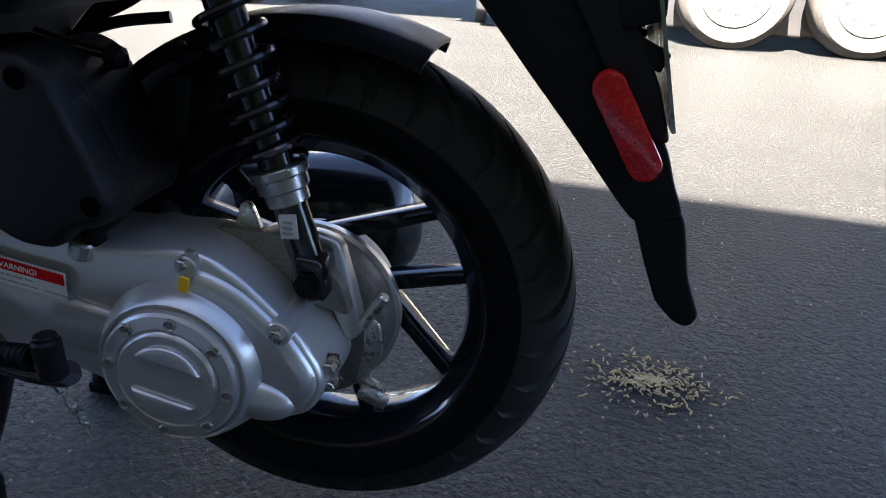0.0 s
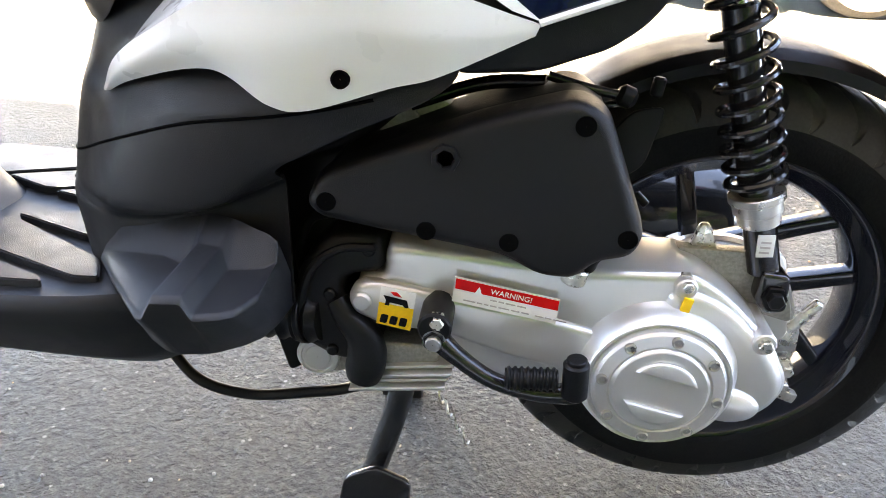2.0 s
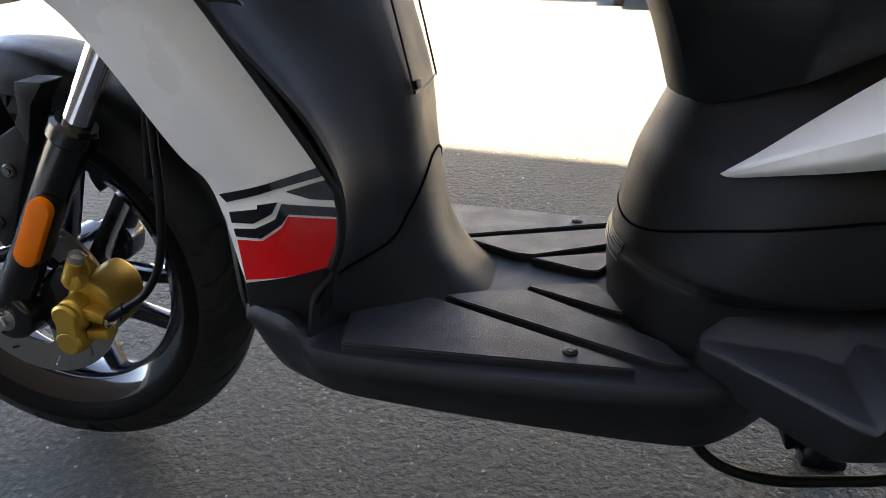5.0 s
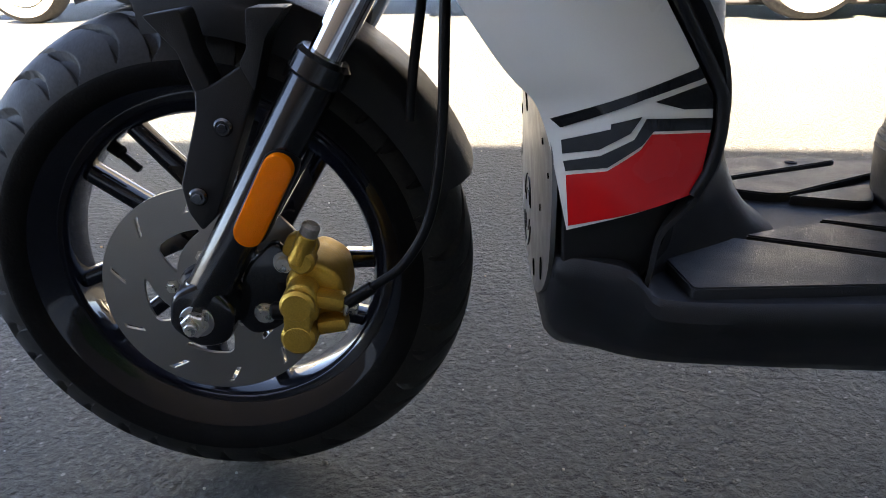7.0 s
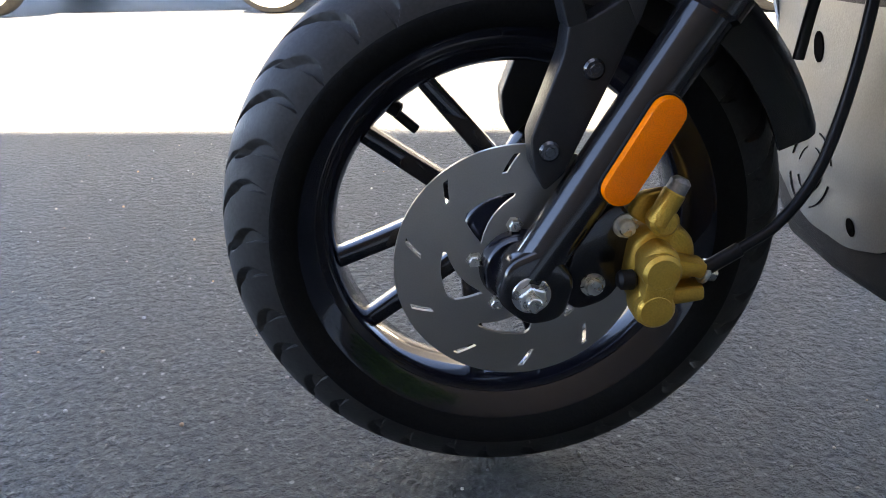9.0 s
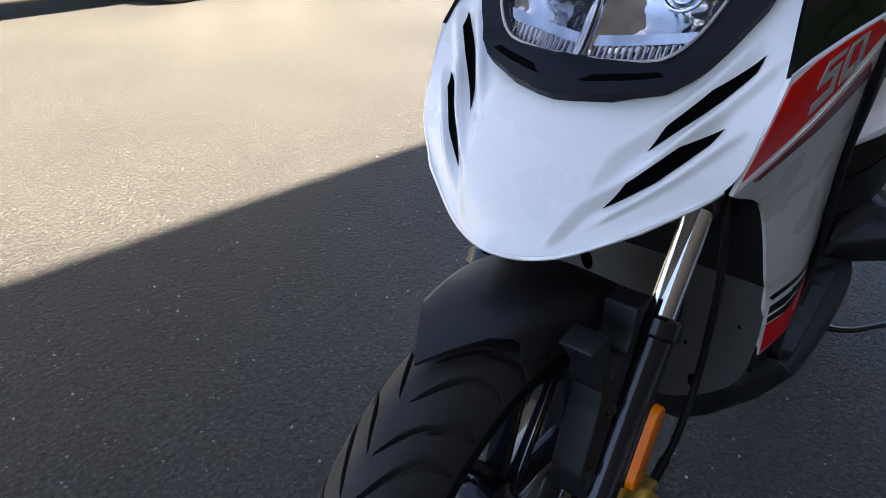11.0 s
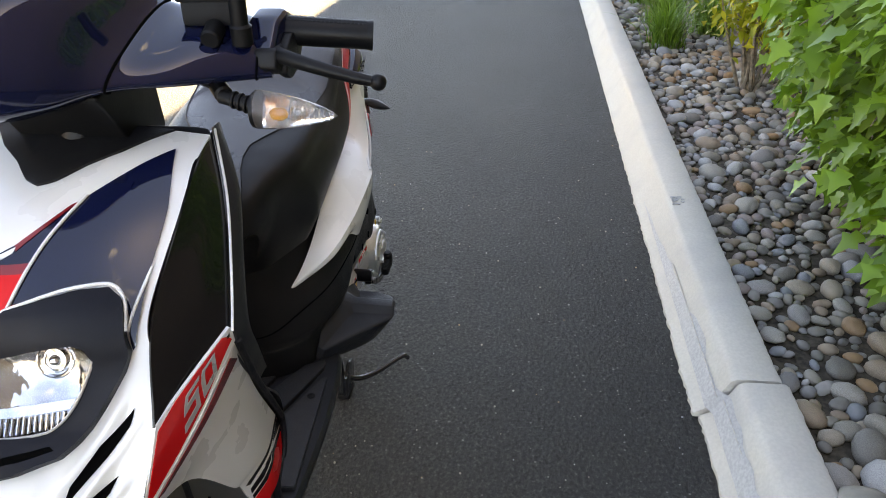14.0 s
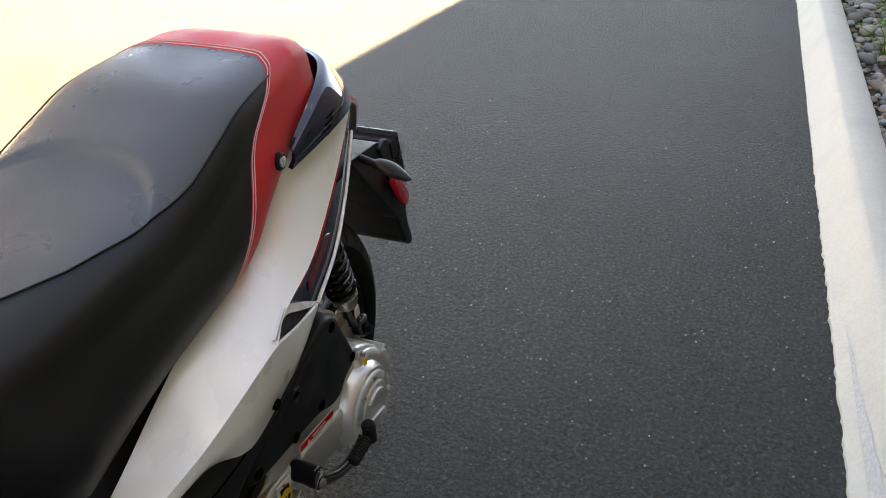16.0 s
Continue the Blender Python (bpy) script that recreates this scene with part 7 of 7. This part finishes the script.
front_guard = new("front_mudguard")
front_guard.parent = scooter
part("guard", arc_guard(FRONT_MID, .288, .074, 22, 97, .046, nose=16, taper=.26), GREYPL, front_guard, "charcoal plastic front mudguard", sharp=60)
for s in (-1, 1):
    b = joined([prism(rounded_outline(o, .004, 3), -.106, -.072, .005, 0, 3) for o in (
        [(-1.170, .470), (-1.172, .449), (-1.195, .384), (-1.192, .358), (-1.182, .340), (-1.167, .354), (-1.132, .434), (-1.117, .470), (-1.128, .489), (-1.155, .473)],
        [(-1.205, .530), (-1.180, .501), (-1.170, .466), (-1.155, .472), (-1.165, .500), (-1.172, .535)],
        [(-1.129, .490), (-1.118, .466), (-1.104, .512), (-1.085, .535), (-1.118, .535), (-1.121, .503)])[:3 if s < 0 else 1]])
    part("stay", b if s < 0 else flipped(b), GREYPL, front_guard, "forked mudguard stay", sharp=50)
    for x, z in ((-1.149, .437), (-1.180, .374)):
        b = joined([rod((x, -.110, z), (x, -.100, z), .0085, 18, .002), rod((x, -.1115, z), (x, -.108, z), .0045, 6, .0005)])
        part("stay_screw", b if s < 0 else flipped(b), SPRING, front_guard)

# ---- handlebar, levers, signals -------------------------------------------------------------------
bars = new("handlebar")
bars.parent = scooter
COWL = both([
    [(-.800, 0, .985), (-.780, .045, 1.000), (-.765, .082, 1.012), (-.735, .15, 1.012), (-.700, .222, 1.010)],
    [(-.915, 0, 1.012), (-.892, .045, 1.018), (-.842, .082, 1.022), (-.792, .15, 1.016), (-.728, .226, 1.008)],
    [(-.945, 0, 1.036), (-.915, .045, 1.038), (-.852, .086, 1.034), (-.802, .155, 1.028), (-.732, .228, 1.018)],
    [(-.938, 0, 1.085), (-.900, .050, 1.078), (-.822, .090, 1.054), (-.782, .155, 1.048), (-.722, .228, 1.036)],
    [(-.890, 0, 1.132), (-.850, .055, 1.118), (-.752, .092, 1.078), (-.728, .155, 1.070), (-.694, .226, 1.056)],
    [(-.800, 0, 1.150), (-.770, .060, 1.132), (-.698, .095, 1.088), (-.680, .155, 1.076), (-.662, .224, 1.060)],
    [(-.690, 0, 1.120), (-.682, .060, 1.108), (-.666, .095, 1.076), (-.656, .155, 1.060), (-.646, .222, 1.046)],
    [(-.660, 0, 1.060), (-.656, .060, 1.055), (-.654, .095, 1.046), (-.648, .155, 1.036), (-.640, .220, 1.030)],
])
part("cowl", shell(COWL, 60, 44, .004, (-.76, 0, 1.05)), GLOSSBLACK, bars, "gloss black handlebar cowl", sharp=60)
part("steering_stem", rod((-.80, 0, .90), (-.765, 0, 1.03), .022, 28, .006), HOSE, bars)
part("stem_cover", prism(rounded_outline([(-.785, .930), (-.850, 1.018), (-.715, 1.024), (-.705, .930)], .010), -.068, .068, .010), HOSE, bars, "matte black cover round the steering stem", sharp=50)
for s in (-1, 1):
    part("cowl_seam", tube(sheet_trail(COWL, [(.5 + s * .25, v) for v in np.linspace(.14, .75, 12)], .0004, (-.76, 0, 1.05), 50), .0016, 6), PITSHADE, bars)
    part("cowl_seam", tube(sheet_trail(COWL, [(.5 + s * .475, v) for v in np.linspace(.10, .80, 12)], .0004, (-.76, 0, 1.05), 40), .0014, 6), PITSHADE, bars)
for s in (-1, 1):
    grip_path = [(-.668 + .025 * f, s * (.222 + .112 * f), 1.050 - .010 * f) for f in np.linspace(0, 1, 40)]
    part("grip", tube(grip_path, [.0192 if k < 1 or k > 37 else .0182 for k in range(40)], 28), HOSE, bars, "black rubber grip with fine raised knurls")
    nubs = []
    for row_a in (58, 74, 90, 106, 122):
        for f in np.linspace(.06, .92, 20):
            f += .021 * (row_a in (74, 106))
            a = math.radians(row_a)
            nubs.append(block((-.668 + .025 * f - .0182 * math.cos(a), s * (.222 + .112 * f), 1.050 - .010 * f + .0182 * math.sin(a)), (.0030, .0028, .0007), (0, 90 - row_a, 0), .0004, 1))
    part("knurl", joined(nubs), HOSE, bars)
    part("switch_housing", prism(rounded_outline([(-.738, 1.022), (-.730, 1.046), (-.700, 1.072), (-.668, 1.078), (-.642, 1.066), (-.634, 1.036), (-.650, 1.012), (-.700, 1.004)], .008, 4), s * .214 - .019, s * .214 + .019, .007), GLOSSBLACK, bars, "gloss black switch housing", sharp=40)
    part("housing_clamp", prism(rounded_outline([(-.726, 1.012), (-.716, 1.040), (-.690, 1.052), (-.660, 1.050), (-.648, 1.030), (-.670, 1.006), (-.705, 1.000)], .006, 3), s * .236 - .008, s * .236 + .004, .003), BLACK, bars, sharp=40)
    part("fluid_reservoir", joined([block((-.712, s * .160, 1.084), (.050, .066, .030), (0, 0, -s * 10), .004), block((-.714, s * .160, 1.101), (.056, .072, .008), (0, 0, -s * 10), .0025)]), BLACK, bars, "square black fluid reservoir", sharp=40)
    part("reservoir_button", rod((-.735, s * .168, 1.068), (-.764, s * .170, 1.060), .0115, 24, .002), HOSE, bars)
    part("lever_perch", prism(rounded_outline([(-.744, 1.022), (-.736, 1.044), (-.700, 1.044), (-.690, 1.020), (-.710, 1.006)], .006, 3), s * .222 - .016, s * .222 + .014, .005), BLACK, bars, sharp=40)
    part("brake_lever", tube([(-.716, s * .226, 1.036), (-.735, s * .250, 1.034), (-.742, s * .288, 1.026), (-.740, s * .326, 1.016), (-.738, s * .350, 1.011)], [.0095, .0092, .0082, .0074, .0066], 14, 30), HOSE, bars, "gloss black brake lever with a ball end")
    ball = bmesh.new()
    bmesh.ops.create_uvsphere(ball, u_segments=20, v_segments=14, radius=.0102, matrix=pose(-.738, s * .357, 1.010))
    part("lever_ball", ball, HOSE, bars)
    part("mirror_boss", joined([rod((-.738, s * .198, 1.050), (-.742, s * .200, 1.135), .0100, 24, .003), rod((-.737, s * .198, 1.048), (-.739, s * .199, 1.074), .0128, 24, .003)]), HOSE, bars, "black mirror mounting stub")
    sig = new("turn_signal")
    sig.parent = scooter
    part("stalk", joined([rod((-.752, s * .165, 1.006), (-.770, s * .180, .998), .011, 16, .003), rod((-.772, s * .176, .998), (-.782, s * .222, .990), .0085, 16, .001)] + [rod((-.7755 - .0022 * q, s * (.192 + .008 * q), .9955 - .0015 * q), (-.776 - .0022 * q, s * (.196 + .008 * q), .995 - .0015 * q), .0108, 16, .001) for q in range(4)]), HOSE, sig)
    rows = []
    for t in np.linspace(0, 1, 16):
        k = (1 - t ** 1.7) ** .75
        cx, cy, cz = -.784 + .014 * t, s * (.222 + .092 * t), .9875 - .005 * t
        rows.append([(cx + .020 * k * math.cos(a), cy, cz + (.023 if math.sin(a) > 0 else .022) * k * math.sin(a) - .004 * t) for a in np.linspace(0, 2 * math.pi, 28, endpoint=False)])
    b = bmesh.new()
    vs = grid_faces(b, rows, wrap=True)
    b.faces.new(vs[0])
    bmesh.ops.remove_doubles(b, verts=b.verts[:], dist=1e-5)
    bmesh.ops.recalc_face_normals(b, faces=b.faces[:])
    lens = part("lens", b, SIGNALGLASS, sig, "clear ribbed signal lens", sharp=60)
    lens.visible_shadow = False
    part("lens_base", joined([tube([(-.784, s * .219, .9875), (-.784, s * .2235, .9875)], .0205, 28)]), HOSE, sig)
    inner = [[((-.781 + .010 * t) + .0160 * (1 - t ** 1.6) ** .8 * math.cos(a) + .003, s * (.225 + .062 * t), .9872 - .004 * t + .0190 * (1 - t ** 1.6) ** .8 * math.sin(a)) for a in np.linspace(-1.5, 1.5, 12)] for t in np.linspace(0, .98, 10)]
    b = bmesh.new()
    grid_faces(b, inner)
    bmesh.ops.solidify(b, geom=b.faces[:], thickness=.001)
    part("signal_reflector", b, FACETED, sig)
    for t in np.linspace(.45, .90, 9):
        k = (1 - t ** 1.7) ** .75 * .90
        part("lens_rib", tube([(-.784 + .014 * t + .020 * k * math.cos(a), s * (.222 + .092 * t), .9875 - .009 * t + .0225 * k * math.sin(a)) for a in np.linspace(math.pi * .55, math.pi * 1.45, 10)], .0011, 5), SIGNALGLASS, sig)
    bl = bmesh.new()
    bmesh.ops.create_uvsphere(bl, u_segments=18, v_segments=12, radius=.0060, matrix=pose(-.778, s * .246, .982) @ Matrix.Diagonal((.8, 1.9, 1, 1)))
    part("bulb", bl, BULB, sig, "amber bulb")
    part("signal_wire", tube([(-.772, s * .182, 1.004), (-.762, s * .160, 1.006), (-.765, s * .135, 1.016)], .0025, 8, 16), HOSE, sig)
